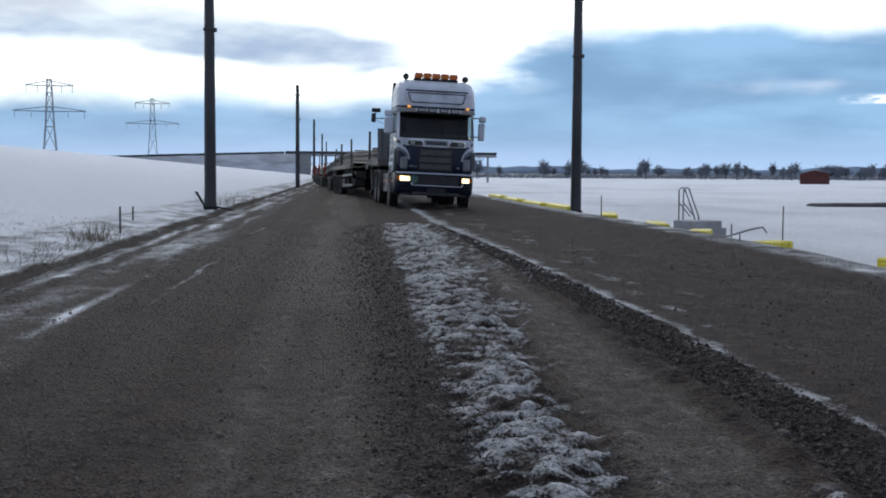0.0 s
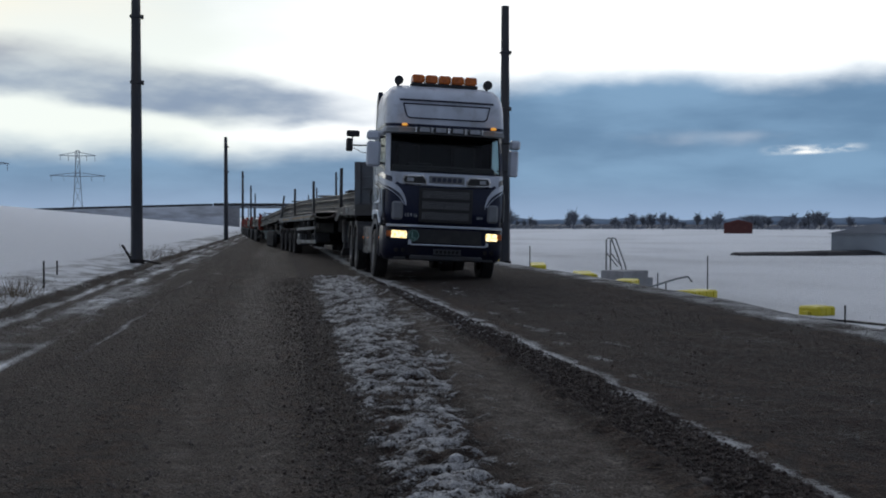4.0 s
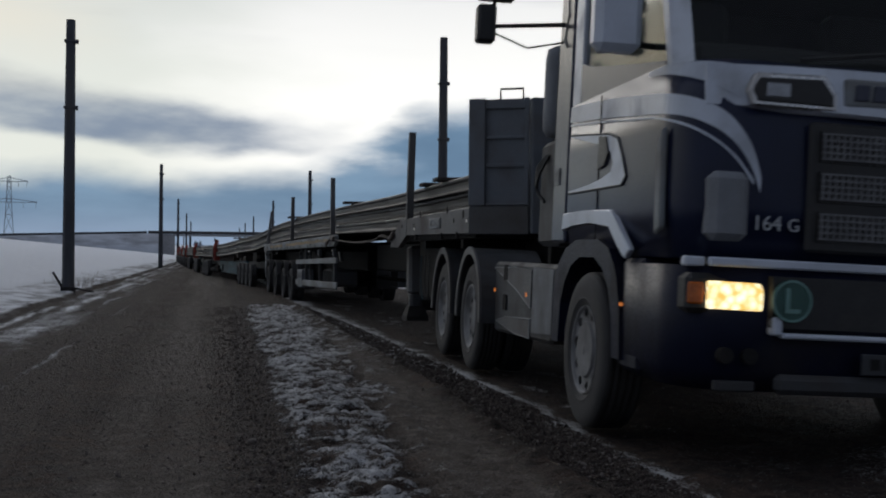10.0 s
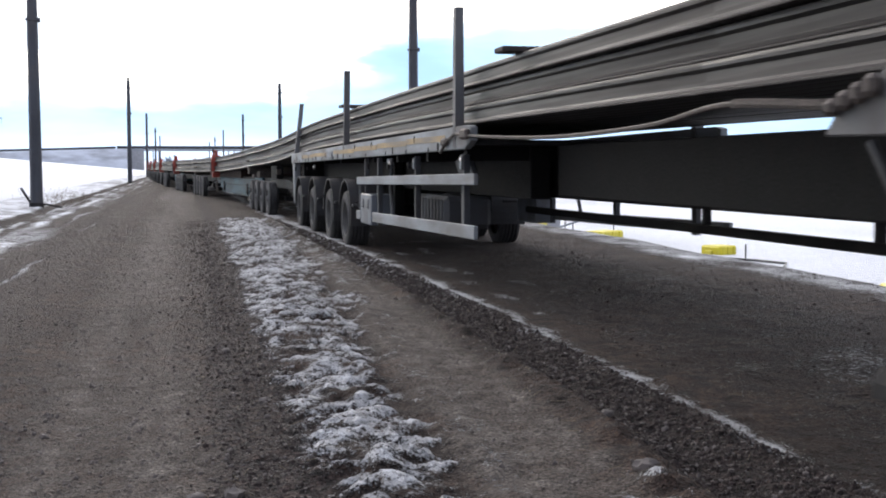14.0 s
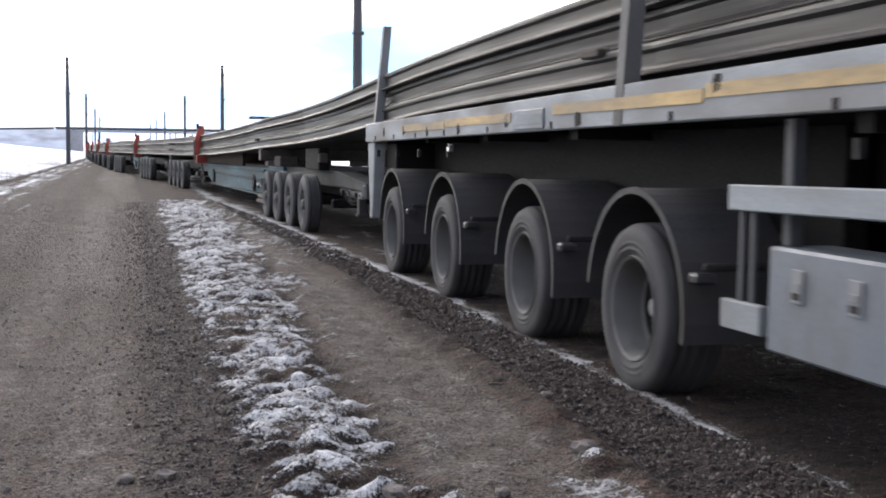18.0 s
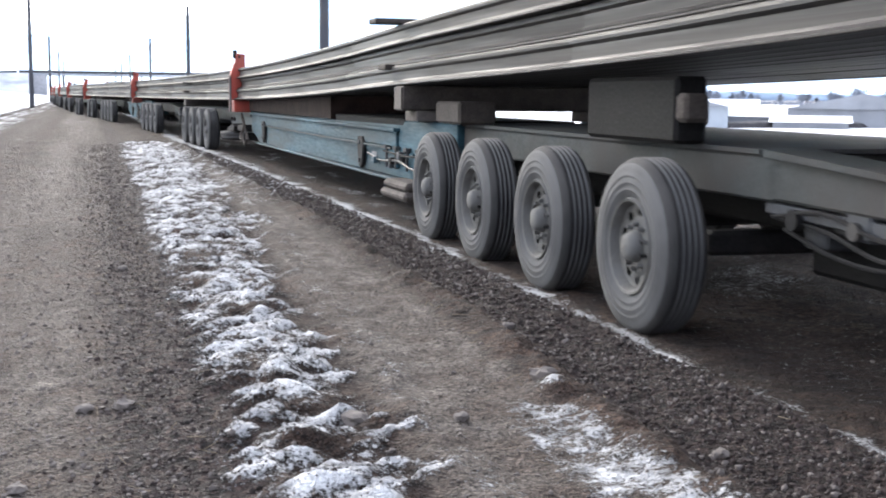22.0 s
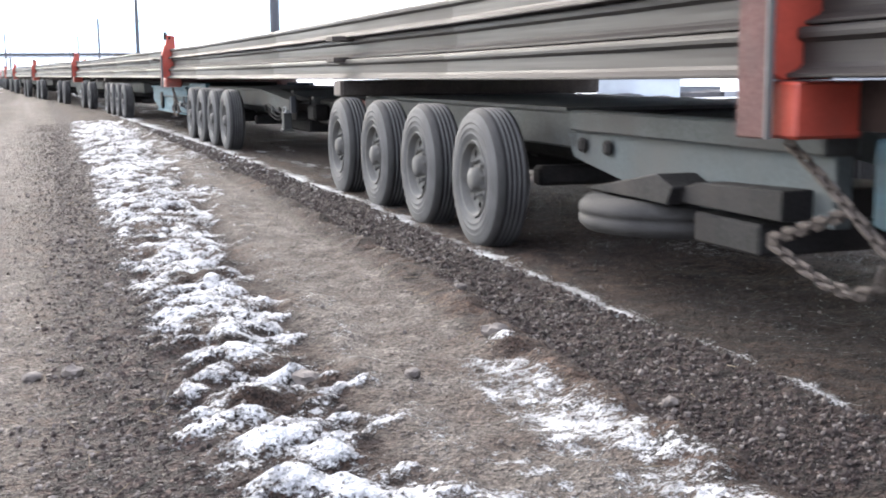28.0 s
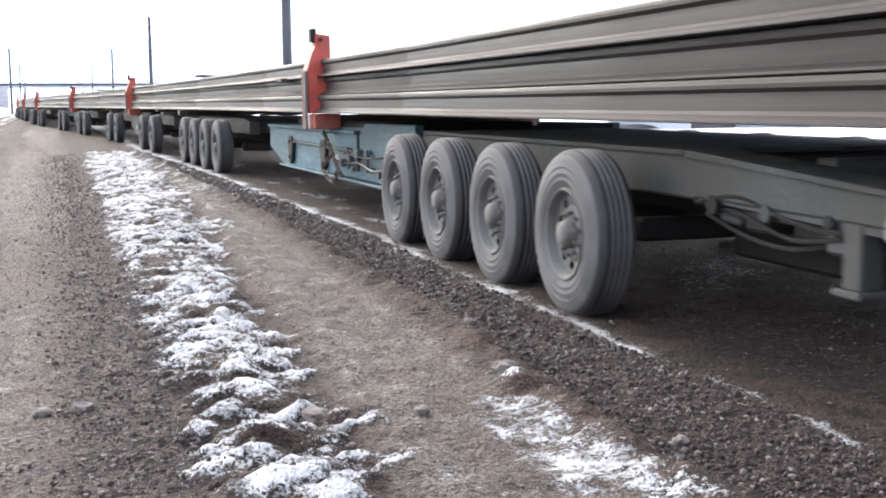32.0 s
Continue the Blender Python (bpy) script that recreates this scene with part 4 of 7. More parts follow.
def make_bank():
    """A low dark earth bank that runs across the field."""
    bm = bmesh.new()
    rng = random.Random(3)
    rings = []
    for k in range(60):
        x = 33 + k * 2.2
        y = 80.5 + 0.10 * k + 0.4 * rng.uniform(-1, 1)
        h = (0.42 + 0.25 * min(1, k / 8)) * rng.uniform(0.92, 1.08)
        z = -1.25
        rings.append([(x, y - 1.2, z), (x, y - 0.7, z + h * 0.8), (x, y, z + h), (x, y + 0.8, z + h * 0.85), (x, y + 1.6, z)])
    loft(bm, rings)
    tagged(part("earth_bank", bm, DARK_BANK), "long low bank of dark earth across the snowy field", "bank", kind="structure")


make_bank()


# ---- bare trees and scrub at the far edge of the field ----
def make_trees():
    def crown(seed, h, spread):
        rng = random.Random(seed)
        bm = bmesh.new()
        for _ in range(60):
            a, e = rng.uniform(0, 2 * math.pi), rng.uniform(0.15, 1.4)
            base = Vector((0, 0, h * rng.uniform(0.15, 0.55)))
            tip = base + Vector((math.cos(a) * math.cos(e) * spread, math.sin(a) * math.cos(e) * spread, math.sin(e) * h * 0.5)) * rng.uniform(0.5, 1)
            rod(bm, base, tip, 0.13, 0.05, seg=3)
            for _ in range(7):
                q = base.lerp(tip, rng.uniform(0.4, 1))
                d = Vector((rng.uniform(-1, 1), rng.uniform(-1, 1), rng.uniform(-0.2, 1.2))) * rng.uniform(0.6, 1.5)
                rod(bm, q, q + d, 0.09, 0.035, seg=3)
        me = bpy.data.meshes.new("crown")
        bm.to_mesh(me)
        bm.free()
        me.materials.append(BARK)
        return me
    crowns = [crown(s, 8, 3.0 + 0.5 * s) for s in range(4)]
    bm = bmesh.new()
    rod(bm, (0, 0, -0.5), (0, 0, 4.4), 0.34, 0.16, seg=6)
    stem = bpy.data.meshes.new("trunk")
    bm.to_mesh(stem)
    bm.free()
    stem.materials.append(BARK)
    rng = random.Random(21)
    for i in range(150):
        d = rng.uniform(430, 660)
        a = radians(rng.uniform(2, 50) if i < 130 else rng.uniform(-14, 2))
        if rng.random() < 0.45:
            a = radians(rng.choice((12.5, 15, 17.5, 23, 25, 30, 31, 36, 41, 46)) + rng.gauss(0, 0.7))
        s = rng.uniform(0.5, 1.15)
        x, y = d * math.sin(a), d * math.cos(a)
        t = thing("tree", "bare leafless tree in the hedge across the field", "tree", "far hedge", m=pose(x, y, ground_z(x, y), 0, 0, rng.uniform(0, 360)) @ Matrix.Diagonal((s, s, s * rng.uniform(0.75, 1.05), 1)))
        for name, me in (("trunk", stem), ("crown", crowns[i % 4])):
            new(name, me).parent = t
    # scrub that fills the hedge
    bm = bmesh.new()
    for _ in range(2600):
        d, a = rng.uniform(470, 700), radians(rng.uniform(-6, 56))
        x, y = d * math.sin(a), d * math.cos(a)
        z = -1.0
        w, h = rng.uniform(1.0, 3.0), rng.uniform(0.5, 2.3)
        rod(bm, (x - w, y, z), (x + rng.uniform(-w, w), y, z + h), rng.uniform(0.12, 0.38), 0.06, seg=3)
    tagged(part("scrub", bm, BARK), "tangle of bare scrub along the field's far edge", "scrub", kind="stuff")


make_trees()


# ---- wooded hills at the horizon, haze painted into their colour ----
def make_hills():
    bm = bmesh.new()
    rows = []
    for k in range(150):
        a = radians(-4 + 70 * k / 149)
        h = 14 + 3 * math.sin(k * 0.11) + 2 * math.sin(k * 0.43 + 1) + 1.5 * math.sin(k * 1.7)
        rows.append([((2300 + d) * math.sin(a), (2300 + d) * math.cos(a), z) for d, z in ((0, -6), (60, 0.5 * h), (160, 0.85 * h), (300, h), (700, -6))])
    loft(bm, rows)
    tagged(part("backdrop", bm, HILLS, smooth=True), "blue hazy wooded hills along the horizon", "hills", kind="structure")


make_hills()


# ---- dead grass on the verge ----
def make_grass():
    rng = random.Random(12)
    bm = bmesh.new()
    clumps = [(-4.1, 19.6, 0.35, 110, 0.24), (-3.95, 15.6, 0.5, 22, 0.12), (-4.0, 17.3, 0.5, 30, 0.14), (-3.9, 40.3, 1.2, 130, 0.2), (-3.9, 44.5, 1.4, 110, 0.2), (-3.9, 52, 2, 90, 0.2)]
    for cx, cy, s, n, h in clumps:
        for _ in range(n):
            x, y = cx + rng.gauss(0, s * 0.45), cy + rng.gauss(0, s)
            z = ground_z(x, y)
            q = (x + rng.gauss(0, 0.08), y + rng.gauss(0, 0.08), z + h * rng.uniform(0.4, 1.3))
            rod(bm, (x, y, z - 0.02), q, 0.005, 0.002, seg=3)
    for _ in range(260):
        x, y = rng.choice((rng.uniform(0.1, 0.5), rng.uniform(1.3, 2.3))), rng.uniform(2.4, 12)
        z = ground_z(x, y)
        a = rng.uniform(0, 6.3)
        l = rng.uniform(0.02, 0.07)
        rod(bm, (x, y, z + 0.004), (x + l * math.cos(a), y + l * math.sin(a), z + rng.uniform(0.004, 0.03)), 0.0018, 0.001, seg=3)
    tagged(part("dry_grass", bm, STRAW), "dead straw-coloured grass along the snowy verge", "grass", kind="stuff")


make_grass()


# ---- the convoy: everything below is laid out along it, u metres behind the end of the long semitrailer ----
LANE_Y = [-80, -25, -8, 0, 5, 9, 14, 20, 27, 36, 48, 62, 80, 110, 210]
LANE_X = [3.85, 3.85, 3.78, 3.66, 3.79, 3.85, 3.83, 3.72, 3.43, 2.97, 2.06, 0.96, 0.01, -1.31, -4.5]
RUN_T = [0, 2, 3.5, 5.5, 7, 9, 11, 13, 15.5, 17, 19, 21, 23, 24.5, 26.5, 28, 30, 32]
RUN_S = [67.68, 61.0, 56.09, 49.83, 45.25, 39.38, 33.45, 27.36, 19.96, 15.35, 9.36, 3.715, -1.87, -6.12, -11.62, -15.81, -21.22, -26.48]
CONVOY, WHEELS = [], []


def curve(v, xs, ys):
    """A smooth curve through the given knots."""
    i = max(0, min(len(xs) - 2, int(np.searchsorted(xs, v)) - 1))
    g = np.gradient(np.array(ys, float), np.array(xs, float))
    h = xs[i + 1] - xs[i]
    s = (v - xs[i]) / h
    return float((2 * s ** 3 - 3 * s * s + 1) * ys[i] + (s ** 3 - 2 * s * s + s) * h * g[i] + (-2 * s ** 3 + 3 * s * s) * ys[i + 1] + (s ** 3 - s * s) * h * g[i + 1])


def on_lane(t, ua, ub, u0, lean=(0, 0, 0)):
    """The pose of a thing that rests on the lane at ua and ub, with its origin at u0; lean: aside, tilt and turn."""
    s = curve(t, RUN_T, RUN_S)
    a = Vector((curve(s + ua, LANE_Y, LANE_X), s + ua))
    d = Vector((curve(s + ub, LANE_Y, LANE_X), s + ub)) - a
    p = a + d.normalized() * (u0 - ua)
    return pose(p.x + lean[0], p.y, 0, 0, lean[1], math.degrees(math.atan2(-d.x, d.y)) + lean[2])


def hauled(name, label, category, ua, ub, u0, group="", shift=0.0, lean=(0, 0, 0)):
    t = thing(name, label, category, group)
    t["u0"] = u0
    t.matrix_world = on_lane(0, ua + shift, ub + shift, u0 + shift, lean)
    CONVOY.append((t, ua + shift, ub + shift, u0 + shift, lean))
    return t


def fit(name, bm, mat, owner, label="", smooth=False):
    """A part whose mesh is drawn in convoy metres."""
    return part(name, bm, mat, owner, label, smooth, at=(0, -owner["u0"], 0))


def arc(cx, cz, r, a0, a1, n):
    return [(cx + r * math.cos(radians(a0 + (a1 - a0) * k / n)), cz + r * math.sin(radians(a0 + (a1 - a0) * k / n))) for k in range(n + 1)]


# wheels
def tyre_mesh(name, R, w, rr, mat, grooves, ridges=0):
    """A tyre with a bulged, ridged sidewall and a grooved tread."""
    bm = bmesh.new()
    h = w / 2
    wall = [(0.024, 0.0), (0.008, 0.07), (0.002, 0.25), (0.0, 0.50), (0.004, 0.72), (0.014, 0.86)]
    side = [(-h + a, rr + q * (R - rr)) for a, q in wall]
    for k in range(ridges):
        q = rr + (0.18 + 0.17 * k) * (R - rr)
        side += [(-h + 0.003, q), (-h - 0.0015, q + 0.004), (-h - 0.0015, q + 0.009), (-h + 0.002, q + 0.013)]
    side.sort(key=lambda p: p[1])
    prof = side + [(-h + 0.030, R - 0.012), (-h + 0.045, R - 0.003)]
    for k in range(grooves):
        a = -h + 0.055 + (w - 0.11) * (k + 0.5) / grooves
        prof += [(a - 0.011, R), (a - 0.007, R - 0.012), (a + 0.007, R - 0.012), (a + 0.011, R)]
    prof += [(h - 0.045, R - 0.003), (h - 0.030, R - 0.012), (h - 0.006, R - 0.06), (h, rr + 0.5 * (R - rr)), (h - 0.03, rr)]
    lathe(bm, prof, 48)
    me = bpy.data.meshes.new(name)
    bm.to_mesh(me)
    bm.free()
    me.materials.append(mat)
    me.materials.append(TREAD)
    me.polygons.foreach_set("material_index", [1 if abs(p.normal.x) < 0.75 and math.hypot(p.center.y, p.center.z) > R - 0.05 else 0 for p in me.polygons])
    me.polygons.foreach_set("use_smooth", [True] * len(me.polygons))
    return me


def rim_mesh(name, w, prof, mat, first, bolts, dark_r):
    """A pressed rim turned from (depth, radius) rows; ten hand holes are left open from band first on; a drum lies
    behind, near-black like the innermost faces, for shade in the dish.
    """
    bm = bmesh.new()
    seg = 80
    rows = []
    for d, r in prof:
        rows.append([bm.verts.new((-w / 2 + d, r * math.cos(2 * math.pi * i / seg), r * math.sin(2 * math.pi * i / seg))) for i in range(seg)])
    gap = {first: (3, 4), first + 1: (2, 3, 4, 5), first + 2: (3, 4)}
    for b, (p, q) in enumerate(zip(rows, rows[1:])):
        for i in range(seg):
            if i % 8 not in gap.get(b, ()):
                bm.faces.new((p[i], p[(i + 1) % seg], q[(i + 1) % seg], q[i]))
    n, br, size, depth = bolts
    for k in range(n):
        a = 2 * math.pi * (k + 0.5) / n
        y, z = br * math.cos(a), br * math.sin(a)
        rod(bm, (-w / 2 + depth + 0.01, y, z), (-w / 2 + depth - 0.03, y, z), size, size * 0.8, seg=6)
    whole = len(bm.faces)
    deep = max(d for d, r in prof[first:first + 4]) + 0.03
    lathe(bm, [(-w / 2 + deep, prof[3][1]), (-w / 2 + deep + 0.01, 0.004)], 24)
    me = bpy.data.meshes.new(name)
    bm.to_mesh(me)
    bm.free()
    me.materials.append(mat)
    me.materials.append(SHADE_BLACK)
    # drum and deep inner faces go near-black, painting in the dish's shade
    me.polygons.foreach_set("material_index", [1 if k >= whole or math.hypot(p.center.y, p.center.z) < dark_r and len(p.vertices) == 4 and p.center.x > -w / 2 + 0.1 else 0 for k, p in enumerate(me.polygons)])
    return me


def hub_mesh(name, w, dish, hub, out, mat):
    bm = bmesh.new()
    h = -w / 2
    lathe(bm, [(w / 2, 0.07), (h + dish + 0.03, hub + 0.002), (h + dish - 0.4 * out, hub - 0.002), (h + dish - 0.8 * out, hub * 0.86), (h + dish - out, hub * 0.74), (h + dish - out - 0.006, hub * 0.5), (h + dish - out - 0.008, 0.004)], 24)
    me = bpy.data.meshes.new(name)
    bm.to_mesh(me)
    bm.free()
    me.materials.append(mat)
    me.polygons.foreach_set("use_smooth", [True] * len(me.polygons))
    return me


STEER_RIM = [(0.20, 0.288), (0.03, 0.304), (0.010, 0.298), (0.014, 0.286), (0.026, 0.280), (0.030, 0.276), (0.032, 0.262), (0.034, 0.232), (0.036, 0.216), (0.036, 0.19), (0.018, 0.182), (0.014, 0.05), (0.014, 0.01)]
DRIVE_RIM = [(0.20, 0.308), (0.02, 0.326), (0.006, 0.318), (0.012, 0.300), (0.030, 0.285), (0.046, 0.262), (0.050, 0.224), (0.050, 0.207), (0.050, 0.173), (0.050, 0.158), (0.050, 0.105), (0.044, 0.095), (0.042, 0.01)]
TRAILER_RIM = [(0.26, 0.242), (0.02, 0.260), (0.003, 0.253), (0.012, 0.240), (0.060, 0.229), (0.150, 0.216), (0.166, 0.204), (0.172, 0.170), (0.174, 0.160), (0.177, 0.138), (0.179, 0.128), (0.182, 0.085), (0.182, 0.06)]
BOGIE_RIM = [(0.16, 0.212), (0.016, 0.229), (0.001, 0.223), (0.006, 0.212), (0.026, 0.204), (0.050, 0.196), (0.056, 0.182), (0.057, 0.171), (0.059, 0.149), (0.060, 0.139), (0.050, 0.122), (0.050, 0.07)]
HUB_PALE = material("dusty_hub_cap", (0.24, 0.235, 0.225), 0.7, 0, 0.2, 9, dust=0.4, dust_color=(0.15, 0.14, 0.13))
KIT = {}
for kind, R, w, rr, prof, first, bolts, dark_r, dish, hub, out, rm, hm, tm, gr, ridges in (
        ("steer", 0.525, 0.30, 0.300, STEER_RIM, 5, (0, 0, 0, 0), 0, 0.02, 0.06, 0.004, RIM_WHITE, RIM_WHITE, RUBBER_DARK, 4, 1),
        ("drive", 0.535, 0.28, 0.322, DRIVE_RIM, 6, (0, 0, 0, 0), 0, 0.048, 0.06, 0.003, RIM_WHITE, RIM_WHITE, RUBBER_DARK, 4, 1),
        ("trailer", 0.415, 0.33, 0.255, TRAILER_RIM, 7, (10, 0.105, 0.013, 0.182), 0.19, 0.182, 0.062, 0.065, RIM, HUB_PALE, RUBBER_DARK, 4, 2),
        ("bogie", 0.415, 0.225, 0.225, BOGIE_RIM, 6, (10, 0.104, 0.013, 0.050), 0, 0.050, 0.074, 0.058, RIM, RIM, RUBBER, 4, 3)):
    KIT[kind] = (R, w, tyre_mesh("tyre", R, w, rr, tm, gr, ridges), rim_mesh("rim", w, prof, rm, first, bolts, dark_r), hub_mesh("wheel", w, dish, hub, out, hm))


def add_wheel(owner, kind, u, side, face, twin):
    """side -1 or 1; face: how far out the outer sidewall lies; twin: a second tyre behind."""
    R, w, tyre, rim, hub = KIT[kind]
    x, y = side * (face - w / 2), u - owner["u0"]
    wheel = new("wheel", hub)
    wheel.parent = owner
    wheel.matrix_basis = pose(x, y, R, 0, 0, 0 if side < 0 else 180)
    new("tyre", tyre).parent = wheel
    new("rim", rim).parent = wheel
    if twin:
        o = new("tyre", tyre)
        o.parent = wheel
        o.location = (w + 0.02, 0, 0)
    WHEELS.append((wheel, x, y, R, side))


# ---- tractor ----
def cab_ring(front, rear, half, z, r, back_r=0.06):
    """A rounded outline of the cab at one height."""
    pts = []
    for cx, cy, rad, a0 in ((half - r, front + r, r, -90), (half - back_r, rear - back_r, back_r, 0), (-half + back_r, rear - back_r, back_r, 90), (-half + r, front + r, r, 180)):
        for k in range(7):
            a = radians(a0 + 90 * k / 6)
            pts.append((cx + rad * math.cos(a), cy + rad * math.sin(a), z))
    # a gently bowed front
    return [(x, y - 0.07 * max(0, 1 - (x / half) ** 2) if y < front + r * 0.5 else y, z) for x, y, z in pts]


def bar_text(owner, name, rows, mat, u, depth=0.012):
    """Rows of (x0, x1, z0, z1): plain raised shapes on a front face."""
    for x0, x1, z0, z1 in rows:
        fit(name, boxes((x0, x1, u - depth, u, z0, z1)), mat, owner)


def band(pts, width, x, thick=0.008):
    """A painted band along a line of (u, z) on a side face at x."""
    bm = bmesh.new()
    lo, hi = [], []
    for i, (u, z) in enumerate(pts):
        a, b = pts[max(0, i - 1)], pts[min(len(pts) - 1, i + 1)]
        d = Vector((b[0] - a[0], b[1] - a[1])).normalized()
        wd = width[i] if isinstance(width, list) else width
        lo.append((u - d.y * wd / 2, z + d.x * wd / 2))
        hi.append((u + d.y * wd / 2, z - d.x * wd / 2))
    prism(bm, lo + hi[::-1], "x", x, x + thick)
    return bm


def make_tractor():
    t = hauled("tractor_unit", "navy and white heavy tractor unit, muddy, with headlights on", "truck", -29.0, -24.7, -27.0, shift=0.37, lean=(0.04, 2.4, -2.0))
    fr = -30.88
    # chassis
    fit("chassis", boxes((-0.45, -0.35, -30.2, -23.0, 0.62, 0.92), (0.35, 0.45, -30.2, -23.0, 0.62, 0.92), (-0.35, 0.35, -27.2, -27.0, 0.66, 0.88), (-0.35, 0.35, -24.9, -24.6, 0.66, 0.88), (-0.9, 0.9, -29.2, -28.9, 0.46, 0.62), (-0.9, 0.9, -25.6, -25.4, 0.46, 0.62), (-0.9, 0.9, -24.05, -23.85, 0.46, 0.62), bevel=0.01), BLACK_STEEL, t)
    fit("engine", boxes((-0.42, 0.42, -30.3, -28.6, 0.55, 1.2), bevel=0.05), BLACK_STEEL, t)
    fit("fifth_wheel", boxes((-0.5, 0.5, -25.3, -24.2, 0.92, 1.3), bevel=0.04), BLACK_STEEL, t)
    # lower cab
    bm = bmesh.new()
    loft(bm, [cab_ring(fr + 0.02, -28.5, 1.22, 1.16, 0.26), cab_ring(fr - 0.02, -28.5, 1.26, 1.45, 0.28), cab_ring(fr, -28.5, 1.265, 1.9, 0.30), cab_ring(fr + 0.06, -28.5, 1.25, 2.27, 0.30)])
    cab = fit("cab", bm, NAVY, t, "navy lower cab shell", True)
    # upper cab with its tall roof
    bm = bmesh.new()
    loft(bm, [cab_ring(fr + 0.33, -28.5, 1.255, 3.10, 0.24), cab_ring(fr + 0.31, -28.5, 1.265, 3.20, 0.25), cab_ring(fr + 0.31, -28.5, 1.27, 3.34, 0.26), cab_ring(fr + 0.35, -28.5, 1.265, 3.62, 0.29), cab_ring(fr + 0.43, -28.45, 1.245, 3.84, 0.33), cab_ring(fr + 0.55, -28.4, 1.205, 4.00, 0.37), cab_ring(fr + 0.76, -28.4, 1.14, 4.11, 0.40), cab_ring(fr + 1.15, -28.4, 1.04, 4.18, 0.40)])
    fit("roof", bm, WHITE_PAINT, t, "tall white cab roof", True)
    # pillars and the rear of the door
    for s in (-1, 1):
        bm = bmesh.new()
        loft(bm, [[(s * 1.165, fr + 0.12, 2.26), (s * 1.245, fr + 0.26, 2.26), (s * 1.245, fr + 0.34, 2.26), (s * 1.16, fr + 0.24, 2.26)], [(s * 1.155, fr + 0.42, 3.11), (s * 1.235, fr + 0.56, 3.11), (s * 1.235, fr + 0.65, 3.11), (s * 1.15, fr + 0.52, 3.11)]])
        fit("pillar", bm, WHITE_PAINT if s < 0 else NAVY, t)
        bm = bmesh.new()
        prism(bm, [(-28.72, 2.26), (-28.5, 2.26), (-28.5, 3.11), (-28.72, 3.11)], "x", s * 1.16, s * 1.245, 0.01)
        fit("rear_panel", bm, WHITE_PAINT, t)
        bm = bmesh.new()
        prism(bm, [(fr + 0.33, 2.262), (-28.724, 2.262), (-28.724, 2.56), (-28.95, 2.50), (fr + 0.9, 2.36), (fr + 0.40, 2.30)], "x", s * 1.17, s * 1.25, 0.008)
        fit("window_ledge", bm, NAVY, t)
        bm = bmesh.new()
        prism(bm, [(fr + 0.34, 2.29), (-28.724, 2.32), (-28.724, 3.09), (fr + 0.62, 3.09)], "x", s * 1.205, s * 1.215)
        fit("side_window", bm, SIDE_GLASS, t)
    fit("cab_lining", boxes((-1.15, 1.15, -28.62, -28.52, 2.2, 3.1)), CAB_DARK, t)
    # headliner and far curtain: the unlit cab's shade put into near-black
    fit("headliner", boxes((-1.16, 1.16, fr + 0.50, -28.63, 3.04, 3.095)), SHADE_BLACK, t)
    fit("curtain", boxes((1.13, 1.17, -29.75, -28.64, 2.30, 3.035), bevel=0.01), SHADE_BLACK, t)
    # added behind the glass to give the side window its grey
    fit("curtain", boxes((-1.19, -1.15, -30.20, -28.64, 2.42, 3.035), bevel=0.01), CURTAIN, t, "drawn grey curtain behind the side window")
    fit("dashboard", boxes((-1.08, 1.08, fr + 0.34, fr + 0.75, 2.272, 2.42), (-0.75, -0.2, fr + 0.7, fr + 0.9, 2.272, 2.5), bevel=0.03), CAB_DARK, t)
    for x in (-0.62, 0.62):
        fit("seat", boxes((x - 0.26, x + 0.26, -29.3, -29.1, 2.272, 2.95), (x - 0.26, x + 0.26, -29.8, -29.1, 2.272, 2.36), bevel=0.05), CAB_DARK, t)
    bm = bmesh.new()
    n = 12
    lo = [(1.17 * (2 * k / n - 1), fr + 0.13 - 0.11 * (1 - (2 * k / n - 1) ** 2), 2.28) for k in range(n + 1)]
    hi = [(1.155 * (2 * k / n - 1), fr + 0.46 - 0.10 * (1 - (2 * k / n - 1) ** 2), 3.10) for k in range(n + 1)]
    a, b = [bm.verts.new(p) for p in lo], [bm.verts.new(p) for p in hi]
    for k in range(n):
        bm.faces.new((a[k], a[k + 1], b[k + 1], b[k]))
    fit("windscreen", bm, WINDSCREEN, t, "dark windscreen", True)
    for x in (-0.6, 0.15):
        bm = bmesh.new()
        tube(bm, [(x, fr + 0.0, 2.29), (x + 0.55, fr - 0.02, 2.36)], 0.012)
        fit("wiper", bm, BLACK_PLASTIC, t)
    # sun visor with lamps
    bm = bmesh.new()
    n = 10
    rings = []
    for k in range(n + 1):
        q = 2 * k / n - 1
        x, y = 1.25 * q, fr + 0.20 - 0.10 * (1 - q * q) + 0.14 * abs(q) ** 6
        rings.append([(x, y + 0.03, 3.065), (x, y, 3.09), (x, y + 0.045, 3.185), (x, y + 0.16, 3.20), (x, y + 0.16, 3.075)])
    loft(bm, rings)
    fit("sun_visor", bm, PALE_STEEL, t, "silver sun visor over the windscreen")
    for x in (-0.62, -0.28, 0.08, 0.44):
        lamp = part("visor_lamp", boxes((x, x + 0.27, fr + 0.05, fr + 0.14, 3.085, 3.205), bevel=0.02), BLACK_PLASTIC, t, at=(0, -t["u0"], 0))
        part("lens", boxes((x + 0.025, x + 0.245, fr + 0.035, fr + 0.048, 3.10, 3.19), bevel=0.005), LAMP_GLASS, lamp)
